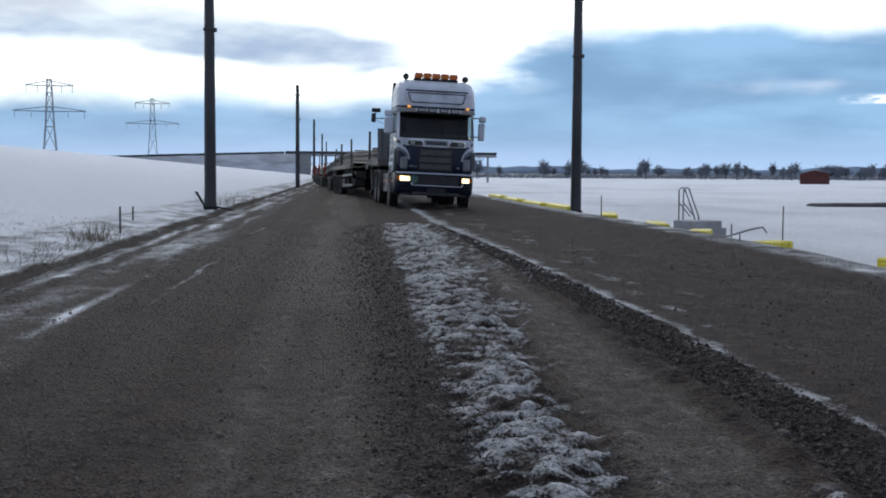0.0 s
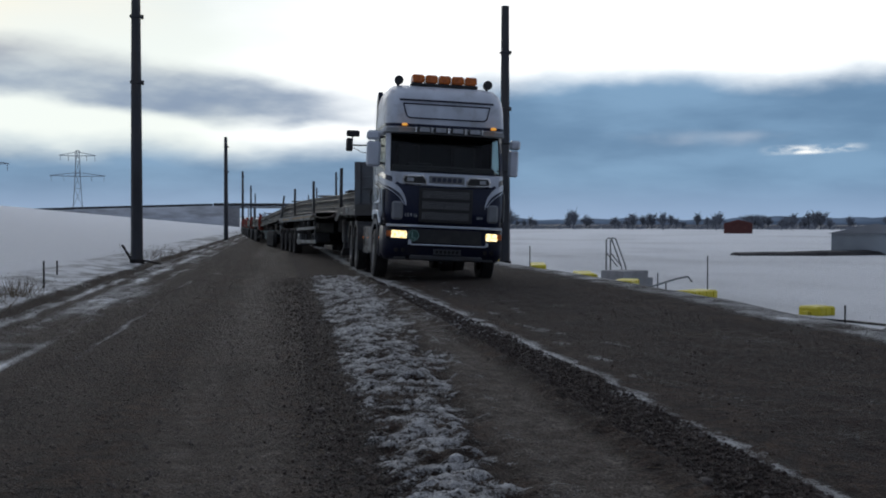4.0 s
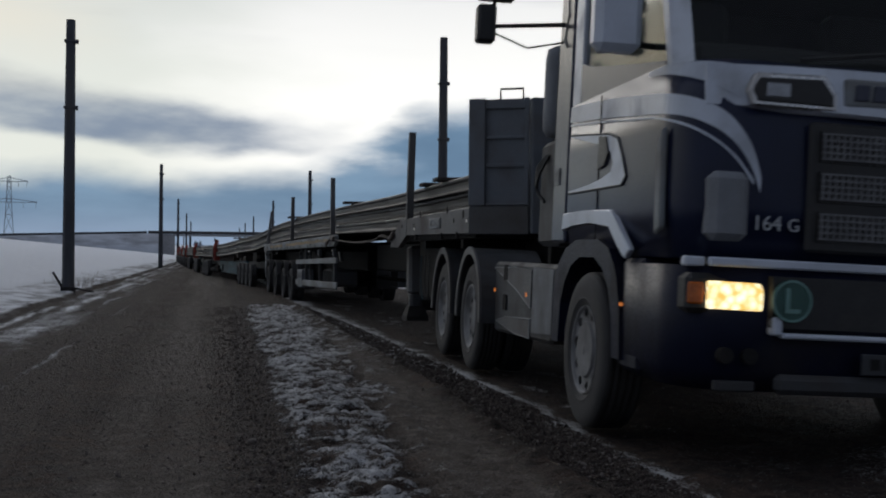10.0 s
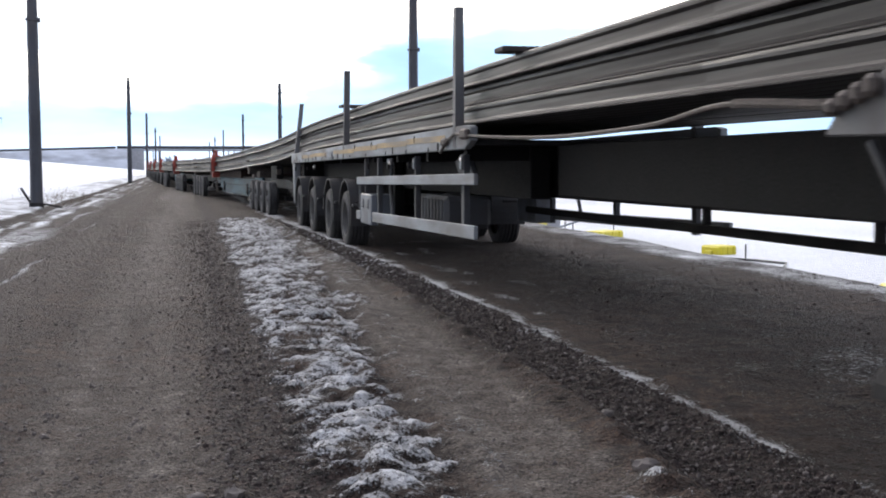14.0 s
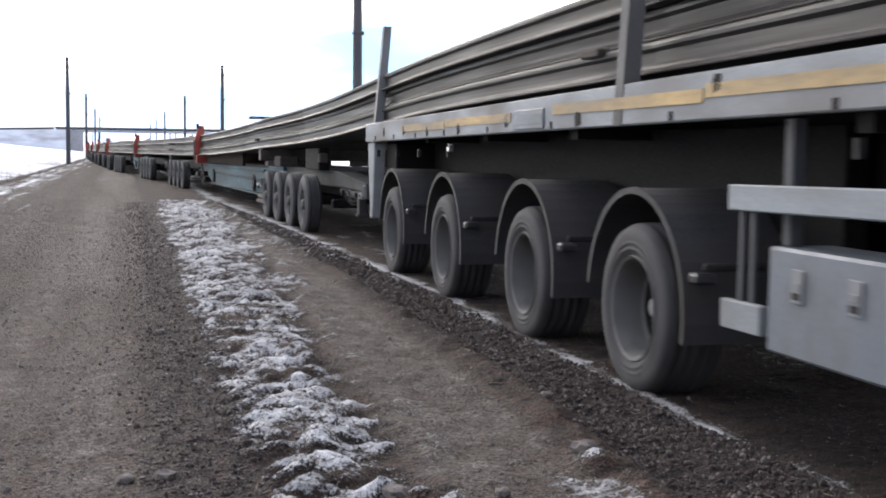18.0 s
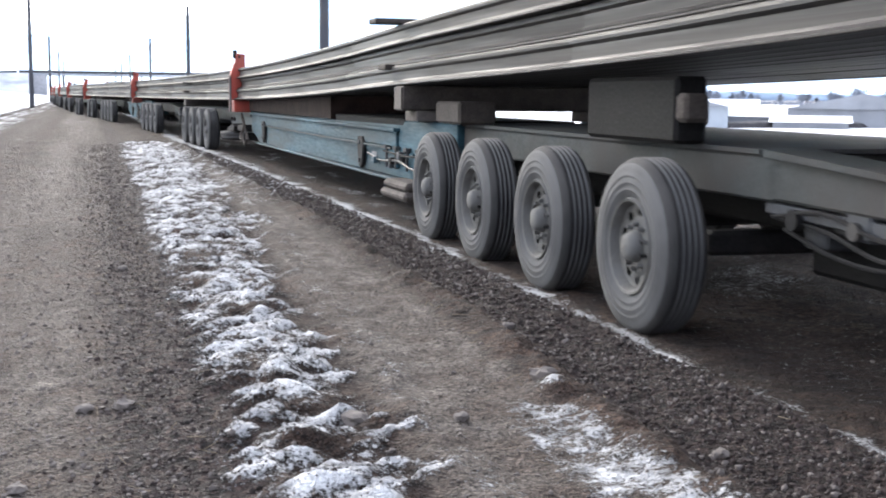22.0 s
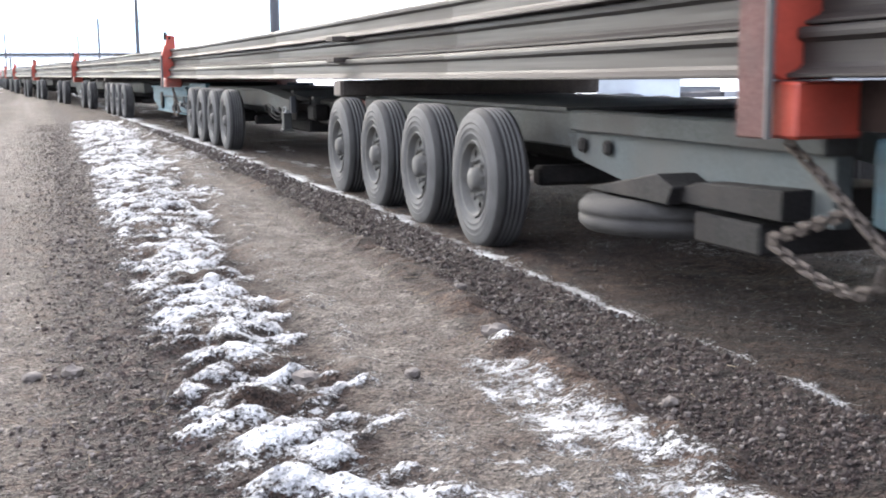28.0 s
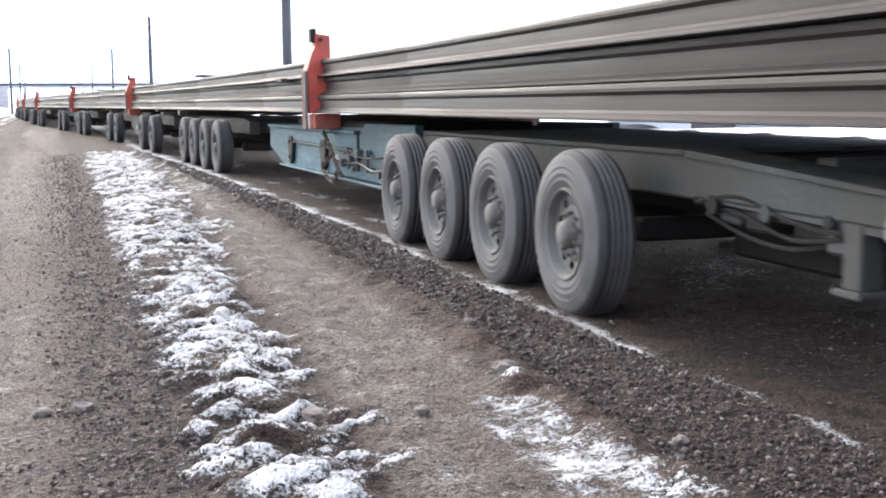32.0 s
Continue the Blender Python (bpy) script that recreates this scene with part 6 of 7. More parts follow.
# ---- long extendable semitrailer ----
def make_semi():
    t = hauled("semitrailer", "long extendable flatbed semitrailer with pale grey sides", "trailer", -13.0, -1.5, -7.0, shift=0.2)
    neck = hauled("trailer_neck", "dirty grey gooseneck of the long trailer with a headboard", "trailer", -25.0, -15.0, -23.0, shift=0.2)
    # centre beam, neck floor and cross members: deck shade put into their near-black
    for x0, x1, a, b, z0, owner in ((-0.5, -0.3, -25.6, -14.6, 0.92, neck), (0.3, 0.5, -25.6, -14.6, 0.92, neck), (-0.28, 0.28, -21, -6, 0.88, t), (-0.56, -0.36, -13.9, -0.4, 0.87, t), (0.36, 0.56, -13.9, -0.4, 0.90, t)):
        fit("centre_beam", boxes((x0, x1, a, b, z0, 1.375), bevel=0.01), SHADE_BLACK, owner)
    fit("neck_floor", boxes((-1.2, 1.2, -25.15, -21.3, 1.38, 1.44)), SHADE_BLACK, neck)
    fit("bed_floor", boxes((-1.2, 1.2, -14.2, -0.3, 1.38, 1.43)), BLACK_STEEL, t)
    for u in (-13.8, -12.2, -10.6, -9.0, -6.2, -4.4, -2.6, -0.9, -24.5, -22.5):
        fit("cross_member", boxes((-1.18, 1.18, u - 0.05, u + 0.05, *((1.24, 1.378) if u > -15 else (1.28, 1.37)))), SHADE_BLACK, t if u > -15 else neck)
    for s in (-1, 1):
        bm = bmesh.new()
        prism(bm, [(-25.22, 1.42), (-21.75, 1.46), (-21.15, 1.29), (-20.55, 1.30), (-20.66, 1.42), (-21.3, 1.66), (-25.22, 1.69)], "x", s * 1.20, s * 1.275, 0.008)
        # the near side is grey, the far side much darker
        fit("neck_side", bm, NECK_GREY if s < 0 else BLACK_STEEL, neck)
        bm = bmesh.new()
        prism(bm, [(-14.32, 1.42), (-14.1, 1.345), (-0.22, 1.255), (-0.22, 1.445), (-14.2, 1.565), (-14.32, 1.545)], "x", s * 1.20, s * 1.275, 0.008)
        fit("bed_side", bm, PALE_STEEL, t)
    for a, b, z in ((-13.4, -11.6, 1.46), (-11.58, -9.8, 1.445), (-9.78, -8.0, 1.43), (-7.98, -6.1, 1.41), (-5.3, -3.6, 1.385), (-3.58, -2.0, 1.37)):
        fit("tape", boxes((-1.281, -1.276, a, b, z - 0.03, z + 0.03)), AMBER_TAPE, t, "worn orange reflective tape")
    rng = random.Random(9)
    for u in (-24.95, -24.2, -22.7, -21.9, -13.1, -12.0, -10.8, -9.4, -8.1, -6.5, -5.2, -4.0, -3.0, -2.1, -1.2):
        z = 1.345 - 0.0055 * (u + 14) if u > -15 else 1.55
        owner = t if u > -15 else neck
        w, up = rng.uniform(0.025, 0.045), rng.choice((0.0, 0.03, 0.10))
        bm = bmesh.new()
        prism(bm, [(u - w, z + 0.02 + up), (u + w * 0.6, z + 0.0 + up), (u + w, z + 0.05 + up), (u + w * 0.4, z + 0.085 + up), (u - w * 0.7, z + 0.08 + up)], "x", -1.281, -1.2755)
        # flat near-black shapes paint in the shade of open holes and notches
        fit("lashing_hole", bm, SHADE_BLACK, owner)
        fit("rim_notch", boxes((-1.281, -1.2755, u + 0.42, u + 0.45, z - 0.002, z + 0.04)), SHADE_BLACK, owner)
        if rng.random() < 0.5:
            fit("lashing_hook", boxes((-1.285, -1.255, u + 0.28, u + 0.31, z - 0.17, z - 0.10)), BLACK_STEEL, owner)
    for a, z in ((-23.85, 1.565), (-5.95, 1.365)):
        owner = t if a > -15 else neck
        fit("maker_plate", boxes((-1.288, -1.2762, a, a + 0.58, z - 0.06, z + 0.06), bevel=0.003), GREY_PAINT, owner)
        for k in range(9):
            fit("plate_bar", boxes((-1.292, -1.2885, a + 0.03 + k * 0.058, a + 0.03 + k * 0.058 + 0.042, z - 0.03, z + 0.03)), PALE_STEEL, owner)
    for u, z in ((-25.12, 1.56), (-22.35, 1.53), (-3.72, 1.19), (-10.62, 1.24), (-14.0, 1.26)):
        fit("marker_lamp", boxes((-1.28, -1.245, u - 0.035, u + 0.035, z - 0.03, z + 0.03), bevel=0.008), NECK_GREY, t if u > -15 else neck)
        fit("marker_lens", boxes((-1.286, -1.281, u - 0.016, u + 0.016, z - 0.022, z + 0.006)), LAMP_SMALL, t if u > -15 else neck)
    # headboard: its outer thirds are folded back, so that the corners clear the tractor in bends
    fit("headboard", boxes((-0.74, 0.74, -25.60, -25.52, 1.42, 2.76), bevel=0.01), GREY_PAINT, neck, "grey steel headboard")
    for s in (-1, 1):
        d = Vector((-s * 0.857, -0.515))
        out = Vector((s * 0.515, -0.857))
        foot = Vector((s * 1.275, -25.20))

        def wing(a, b, z0, z1, near, far):
            """A slab on the folded panel, from a to b metres along it, between two depths outwards."""
            bm = bmesh.new()
            pts = [foot + d * a + out * near, foot + d * b + out * near, foot + d * b + out * far, foot + d * a + out * far]
            prism(bm, [(p.x, p.y) for p in pts], "z", z0, z1, 0.006)
            return bm
        fit("headboard_wing", wing(0.0, 0.62, 1.42, 2.76, -0.05, 0.0), GREY_PAINT, neck, "grey folded wing of the headboard")
        fit("headboard_post", wing(0.0, 0.17, 1.70, 2.765, 0.001, 0.045), GREY_PAINT, neck)
        fit("headboard_post", wing(0.575, 0.62, 1.70, 2.765, 0.001, 0.045), GREY_PAINT, neck)
        for z0, z1 in ((2.66, 2.755), (2.36, 2.39), (2.08, 2.12), (1.70, 1.725)):
            fit("headboard_rib", wing(0.172, 0.573, z0, z1, 0.001, 0.03), GREY_PAINT, neck)
        fit("lower_skirt", wing(0.0, 0.62, 1.415, 1.69, 0.001, 0.03), NECK_GREY, neck)
    bm = bmesh.new()
    tube(bm, [(-1.0, -25.35, 2.75), (-1.0, -25.35, 2.86), (-0.80, -25.47, 2.86), (-0.80, -25.47, 2.75)], 0.012)
    fit("grab_handle", bm, DUSTY_GREY, neck)
    # landing legs
    for s in (-1, 1):
        bm = boxes((s * 0.97 - 0.11, s * 0.97 + 0.11, -20.97, -20.73, 0.66, 1.32), bevel=0.04)
        leg = fit("landing_leg", bm, NECK_GREY, neck)
        bm = boxes((s * 0.97 - 0.085, s * 0.97 + 0.085, -20.94, -20.76, 0.42, 0.68), bevel=0.03)
        fit("leg_tube", bm, DUSTY_GREY, neck)
        bm = bmesh.new()
        loft(bm, [[(s * 0.97 + sx * w, -20.85 + sy * l, z) for sx, sy in ((-1, -1), (1, -1), (1, 1), (-1, 1))] for w, l, z in ((0.15, 0.17, 0.30), (0.15, 0.17, 0.36), (0.11, 0.12, 0.47), (0.10, 0.11, 0.50))])
        fit("leg_foot", bm, BLACK_STEEL, neck, "muddy flared foot")
        bm = bmesh.new()
        rod(bm, (s * 0.97, -20.73, 0.88), (s * 0.95, -20.36, 1.28), 0.024)
        fit("leg_brace", bm, DUSTY_GREY, neck)
    # plain box for tanks and subframe, with their shade in its black
    fit("support_frame", boxes((-0.98, 0.70, -22.55, -21.15, 0.62, 1.45), bevel=0.04), SHADE_BLACK, neck, "dark boxed frame behind the landing legs")
    fit("hanging_flap", boxes((-0.95, 0.95, -20.60, -20.57, 0.42, 0.80)), BLACK_PLASTIC, neck)
    for k in range(3):
        fit("air_line", tube(bmesh.new(), soft_line([(-1.0, -21.4 - 0.25 * k, 1.2), (-1.01, -21.42 - 0.25 * k, 0.85), (-1.0, -21.5 - 0.2 * k, 0.6)]), 0.008), BLACK_PLASTIC if k else BLUE_BEAM, neck)
    # stakes
    for u, z0, z1, lean in ((-21.72, 1.66, 2.76, 0.20), (-13.75, 1.56, 2.68, 0.0), (-7.05, 1.50, 2.6, 0.16), (-0.62, 1.45, 2.48, -0.42)):
        for s in (-1, 1):
            bm = bmesh.new()
            loft(bm, [[(s * 1.235 - 0.045, u - 0.05, z0 - 0.2), (s * 1.235 + 0.045, u - 0.05, z0 - 0.2), (s * 1.235 + 0.045, u + 0.05, z0 - 0.2), (s * 1.235 - 0.045, u + 0.05, z0 - 0.2)], [(s * (1.235 + min(0, lean) * 0.45) - 0.04, u - 0.045 - lean, z1), (s * (1.235 + min(0, lean) * 0.45) + 0.04, u - 0.045 - lean, z1), (s * (1.235 + min(0, lean) * 0.45) + 0.04, u + 0.045 - lean, z1), (s * (1.235 + min(0, lean) * 0.45) - 0.04, u + 0.045 - lean, z1)]])
            fit("stake", bm, NECK_GREY, t if u > -15 else neck, "upright grey steel stake")
    # side guards
    for s in (-1, 1):
        for a, b, z, h in ((-14.45, -8.22, 0.935, 0.105), (-14.45, -9.42, 0.46, 0.125), (-8.50, -8.18, 0.45, 0.12)):
            bm = bmesh.new()
            up = -0.0135 * (a - b)
            prism(bm, [(b, z), (b, z + h), (a, z + h + up), (a, z + up)], "x", s * 1.235, s * 1.275, 0.006)
            fit("guard_rail", bm, PALE_STEEL, t)
        fit("tool_box", boxes((s * 1.278, s * 1.0, -9.36, -8.56, 0.41, 0.815), bevel=0.012), GREY_PAINT, t)
        for u in (-9.18, -8.82):
            fit("box_latch", boxes((s * 1.279, s * 1.29, u, u + 0.075, 0.62, 0.745), (s * 1.29, s * 1.297, u + 0.02, u + 0.055, 0.67, 0.70), bevel=0.003), PALE_STEEL, t)
            fit("latch_recess", boxes((s * 1.2905, s * 1.293, u + 0.012, u + 0.063, 0.634, 0.660)), BLACK_STEEL, t)
        for u, w, z0 in ((-13.85, 0.10, 0.5), (-11.78, 0.07, 0.55), (-9.53, 0.075, 0.42), (-8.58, 0.06, 0.815)):
            fit("guard_hanger", boxes((s * 1.19 - 0.03, s * 1.19 + 0.03, u - w / 2, u + w / 2, z0, 1.30), bevel=0.005), DUSTY_GREY, t)
        for u in (-8.30, -8.39):
            fit("guard_strut", boxes((s * 1.235 - 0.02, s * 1.235 - 0.002, u - 0.018, u + 0.018, 0.562, 0.937), bevel=0.004), DUSTY_GREY, t)
        bm = bmesh.new()
        rod(bm, (s * 1.19, -10.33, 1.29), (s * 1.21, -10.33, 0.98), 0.02)
        rod(bm, (s * 1.21, -10.33, 0.98), (s * 1.22, -10.56, 0.52), 0.024)
        fit("guard_prop", bm, DUSTY_GREY, t)
        for u in (-10.33, -11.78, -13.85):
            fit("hinge_sleeve", boxes((s * 1.222, s * 1.245, u - 0.035, u + 0.035, 1.16, 1.28), bevel=0.006), PALE_STEEL, t)
        for k in range(2):
            bm = bmesh.new()
            u = -12.85 - 0.35 * k
            prism(bm, [(u, 1.24), (u - 0.16, 1.27), (u - 0.42, 1.05), (u - 0.24, 1.04)], "x", s * 0.98, s * 1.04, 0.01)
            fit("wheel_chock", bm, DUSTY_GREY, t)
        fit("long_tube", boxes((0.0, 0.06, -21.0, -12.0, 0.67, 0.74), bevel=0.01), BLACK_STEEL, t)
    for u in (-18.6, -16.4):
        fit("tube_hanger", boxes((0.0, 0.05, u - 0.03, u + 0.03, 0.741, 0.90)), BLACK_STEEL, t)
    fit("fuel_tank", boxes((-0.98, -0.45, -12.2, -10.75, 0.50, 0.86), bevel=0.05), DUSTY_GREY, t, "dull grey ribbed tank")
    for k in range(9):
        u = -12.1 + k * 0.156
        fit("tank_rib", boxes((-0.995, -0.982, u, u + 0.05, 0.53, 0.83), bevel=0.005), DUSTY_GREY, t)
    # near-black walls paint in the dark depth under the bed
    for s in (-1, 1):
        fit("chassis_rail", boxes((s * 0.72, s * 0.60, -8.2, -0.8, 0.52, 1.3), bevel=0.01), SHADE_BLACK, t)
    bm = bmesh.new()
    line = soft_line([(-1.29, -14.2, 1.47), (-1.24, -15.5, 1.42), (-1.22, -17, 1.39), (-1.22, -18.6, 1.41), (-1.25, -19.6, 1.47), (-1.28, -20.62, 1.42)], 8)
    tube(bm, line[:34], 0.014)
    for a, b in zip(line[33:], line[34:]):
        for h in range(4):
            m = a.lerp(b, (h + 0.5) / 4)
            box(bm, m.x - (0.02 if h % 2 else 0.008), m.x + (0.02 if h % 2 else 0.008), m.y - 0.03, m.y + 0.03, m.z - (0.008 if h % 2 else 0.02), m.z + (0.008 if h % 2 else 0.02))
    fit("slack_chain", bm, CHAIN, neck, "rusty chain slung between the two decks")
    for k in range(4):
        u = -20.66 - 0.09 * k
        fit("chain_clump", boxes((-1.33, -1.28, u - 0.04, u + 0.04, 1.37 + 0.02 * k, 1.44 + 0.025 * k), bevel=0.02), CHAIN, neck)
    fit("lashing_winch", boxes((-1.33, -1.28, -14.35, -14.12, 1.43, 1.53), bevel=0.02), CHAIN, t)
    fit("lashing_winch", boxes((-1.32, -1.28, -13.55, -13.35, 1.38, 1.46), bevel=0.02), CHAIN, t)
    bm = bmesh.new()
    tube(bm, [(-1.31, -14.3, 1.47), (-1.31, -13.9, 1.49), (-1.30, -13.5, 1.42), (-1.30, -13.3, 1.32)], 0.016)
    fit("lashing_chain", bm, CHAIN, t)
    # rear frame
    fit("rear_frame", boxes((-1.20, 1.20, -0.42, -0.225, 1.20, 1.40), bevel=0.015), PALE_STEEL, t)
    for s in (-1, 1):
        bm = bmesh.new()
        prism(bm, [(-0.225, 1.25), (-0.58, 1.25), (-0.48, 0.46), (-0.36, 0.45)], "x", s * 1.13, s * 1.25, 0.012)
        fit("rear_leg", bm, PALE_STEEL, t)
        fit("lamp_bracket", boxes((s * 1.19 - 0.05, s * 1.19 + 0.05, -0.37, -0.26, 0.49, 0.51), bevel=0.004), BLACK_STEEL, t)
        fit("tail_lamp", boxes((s * 1.20 - 0.03, s * 1.20 + 0.03, -0.33, -0.26, 0.512, 0.55), bevel=0.008), LAMP_AMBER, t, "lit amber tail lamp")
        fit("tail_lamp", boxes((s * 1.20 - 0.02, s * 1.20 + 0.02, -0.33, -0.28, 0.556, 0.62), bevel=0.006), RED_PAINT, t, "red tail lamp")
    # near-black box that paints in the shade beside the rear leg
    fit("tail_box", boxes((-1.12, 1.12, -1.06, -0.60, 0.42, 1.24), bevel=0.01), SHADE_BLACK, t, "dark boxed beam across the trailer's tail")
    fit("side_pod", boxes((-0.95, -0.87, -0.58, -0.50, 0.97, 1.04), bevel=0.01), LAMP_AMBER, t, "lit amber lamp under the tail")
    # axles
    for u in (-7.29, -5.62, -3.61, -1.67):
        fit("axle", boxes((-0.95, 0.95, u - 0.07, u + 0.07, 0.36, 0.50), (-0.6, -0.45, u - 0.35, u + 0.35, 0.5, 0.95), (0.45, 0.6, u - 0.35, u + 0.35, 0.5, 0.95), bevel=0.02), BLACK_STEEL, t)
        for s in (-1, 1):
            bm = bmesh.new()
            prism(bm, arc(u - 0.06, 0.425, 0.572, 190, 6, 20) + arc(u - 0.06, 0.425, 0.552, 6, 190, 20), "x", s * 0.78, s * 1.296)
            fit("mudguard", bm, GUARD, t)
            bm = bmesh.new()
            prism(bm, arc(u - 0.06, 0.425, 0.577, 190, 6, 20) + arc(u - 0.06, 0.425, 0.545, 6, 190, 20), "x", s * 1.296, s * 1.312)
            fit("guard_lip", bm, GUARD, t)
            fit("guard_lamp", boxes((s * 1.20, s * 1.30, u - 0.72, u - 0.635, 0.60, 0.65), bevel=0.012), BLACK_PLASTIC, t)
            fit("guard_stay", boxes((s * 0.95, s * 1.25, u - 0.70, u - 0.66, 0.655, 0.69), bevel=0.008), BLACK_STEEL, t)
            add_wheel(t, "trailer", u - 0.06, s, 1.31, False)


make_semi()


# ---- low bogies, blue beams and red bolsters that carry the rails behind ----
LOAD_U = [-40, -26, -20, -14, -7, -1, 2.5, 6, 8.7, 13, 19, 26, 32, 45, 60, 200]
LOAD_Z = [1.53, 1.53, 1.54, 1.575, 1.555, 1.46, 1.32, 1.235, 1.19, 1.09, 1.005, 0.975, 0.965, 0.96, 0.955, 0.955]


def load_z(u):
    return curve(u, LOAD_U, LOAD_Z)


def make_bogie(axles, drawbar, timbers, spare=False, red_bar=False):
    a, b = axles[0], axles[-1]
    c = (a + b) / 2
    low = 0.05 if a > 15 else 0.0
    t = hauled("bogie", "low dusty heavy-haul bogie on %s axles under the rails" % {4: "four", 2: "two"}[len(axles)], "trailer", a, b if b > a + 0.5 else a + 1, c, "bogies under the rails")
    fit("frame", boxes((-0.86, -0.70, a - 0.6, b + 0.6, 0.66, 0.86), (0.70, 0.86, a - 0.6, b + 0.6, 0.66, 0.86), (-0.70, 0.70, a - 0.45, a - 0.3, 0.68, 0.85), (-0.70, 0.70, c - 0.1, c + 0.1, 0.68, 0.85), (-0.70, 0.70, b + 0.3, b + 0.45, 0.68, 0.85), bevel=0.012), BOGIE_GREY, t)
    # plain box for unseen underframe parts, added to darken the underside
    fit("belly", boxes((-0.5, 0.5, a - 0.25, b + 0.25, 0.48, 0.715), bevel=0.02), SHADE_BLACK, t)
    fit("deck_plate", boxes((-0.88, 0.88, a - 0.5, b + 0.5, 0.864, 0.885)), BOGIE_GREY, t)
    for u in axles:
        fit("axle", boxes((-0.85, 0.85, u - 0.06, u + 0.06, 0.355, 0.475), (-0.45, -0.25, u - 0.2, u + 0.2, 0.45, 0.72), (0.25, 0.45, u - 0.2, u + 0.2, 0.45, 0.72), bevel=0.02), BLACK_STEEL, t)
        for s in (-1, 1):
            add_wheel(t, "bogie", u - 0.06, s, 1.285, False)
    if drawbar:
        e = a - drawbar
        for s in (-1, 1):
            bm = bmesh.new()
            prism(bm, [(a - 0.55, 0.67), (a - 0.55, 0.875), (a - 0.80, 0.865), (e + 0.03, 0.765), (e, 0.74), (e + 0.2, 0.65)], "x", s * 0.66, s * 0.86, 0.012)
            fit("neck_side", bm, BOGIE_GREY, t)
            bm = bmesh.new()
            prism(bm, [(a - 0.56, 0.852), (a - 0.80, 0.845), (e + 0.04, 0.752), (e + 0.04, 0.775), (a - 0.80, 0.875), (a - 0.56, 0.89)], "x", s * 0.64, s * 0.905, 0.005)
            fit("neck_flange", bm, BOGIE_GREY, t)
            fit("end_post", boxes((s * 0.84, s * 0.91, e - 0.06, e - 0.005, 0.58, 0.775), bevel=0.008), DUSTY_GREY, t, "pale worn end post")
            bm = bmesh.new()
            prism(bm, [(a - 0.5, 0.66), (a - 0.5, 0.61), (e + 0.28, 0.565), (e + 0.05, 0.57), (e + 0.05, 0.63), (e + 0.28, 0.625)], "x", s * 0.80, s * 0.84, 0.006)
            fit("lower_strut", bm, DUSTY_GREY, t)
            for k in range(3):
                q = a - 0.75 - 0.42 * k
                bm = bmesh.new()
                rod(bm, (s * 0.82, q, 0.60), (s * 0.87, q, 0.60), 0.045 - 0.008 * k, seg=14)
                fit("pivot_boss", bm, BOGIE_GREY if k % 2 else BLACK_STEEL, t)
            fit("valve_block", boxes((s * 0.845, s * 0.90, e + 0.26, e + 0.42, 0.565, 0.645), bevel=0.01), PALE_STEEL, t)
            fit("valve_core", boxes((s * 0.901, s * 0.906, e + 0.31, e + 0.37, 0.585, 0.625)), SHADE_BLACK, t)
            bm = bmesh.new()
            rod(bm, (s * 0.55, a - 0.6, 0.56), (s * 0.5, e + 0.5, 0.54), 0.035)
            rod(bm, (s * 0.55, a - 0.6, 0.56), (s * 0.52, a - 1.6, 0.55), 0.055)
            fit("ram", bm, DUSTY_GREY, t, "hydraulic steering ram")
            fit("jack_leg", boxes((s * 0.80 - 0.05, s * 0.80 + 0.05, e + 0.60, e + 0.71, 0.36, 0.66), (s * 0.80 - 0.075, s * 0.80 + 0.075, e + 0.57, e + 0.74, 0.33, 0.362), bevel=0.008), BOGIE_GREY, t)
            fit("bracket", boxes((s * 0.80, s * 0.92, e - 0.02, e + 0.16, 0.60, 0.74), bevel=0.012), BOGIE_GREY, t)
        # neck deck and coupling are near-black for the shade under the rails
        fit("neck_deck", boxes((-0.655, 0.655, e + 0.16, a - 0.46, 0.58, 0.74), bevel=0.01), SHADE_BLACK, t)
        fit("coupling", boxes((-0.55, 0.55, e - 0.75, e + 0.0, 0.44, 0.74), (-0.75, -0.56, e - 0.5, e - 0.2, 0.50, 0.68), bevel=0.03), SHADE_BLACK, t, "shade-black coupling ahead of the bogie")
        # added low box that blocks light from reaching under the neck
        fit("under_tray", boxes((-0.60, 0.60, e + 0.30, a - 0.50, 0.33, 0.574), bevel=0.02), SHADE_BLACK, t)
        rng = random.Random(int(a * 10))
        for k in range(9):
            u = a - 0.75 - k * (drawbar - 1.1) / 9
            q = rng.uniform(0.05, 0.13)
            fit("underslung_bracket", boxes((-0.80 + rng.uniform(-0.05, 0.06), -0.55, u - q, u + q, 0.47 + rng.uniform(0, 0.1), 0.70), bevel=0.015), BLACK_STEEL if k % 3 else DUSTY_GREY, t)
        for k in range(3):
            pts = [(-0.86 + 0.03 * k, a - 0.6 - 0.35 * q, 0.60 - 0.05 * k + 0.05 * math.sin(q * 1.7 + k)) for q in range(int((drawbar - 0.8) / 0.35))]
            fit("air_hose", tube(bmesh.new(), soft_line(pts), 0.010), BLACK_STEEL, t)
        for u, z in ((e + 0.01, 0.60), (a - 1.3, 0.66)):
            fit("neck_cross", boxes((-0.62, 0.62, u, u + 0.145, z, z + 0.16), bevel=0.01), BOGIE_GREY, t)
        fit("hose_bundle", tube(bmesh.new(), soft_line([(-0.3, a - 0.5, 0.62), (-0.35, a - 1.2, 0.52), (-0.3, e + 0.2, 0.58)]), 0.03), BLACK_PLASTIC, t)
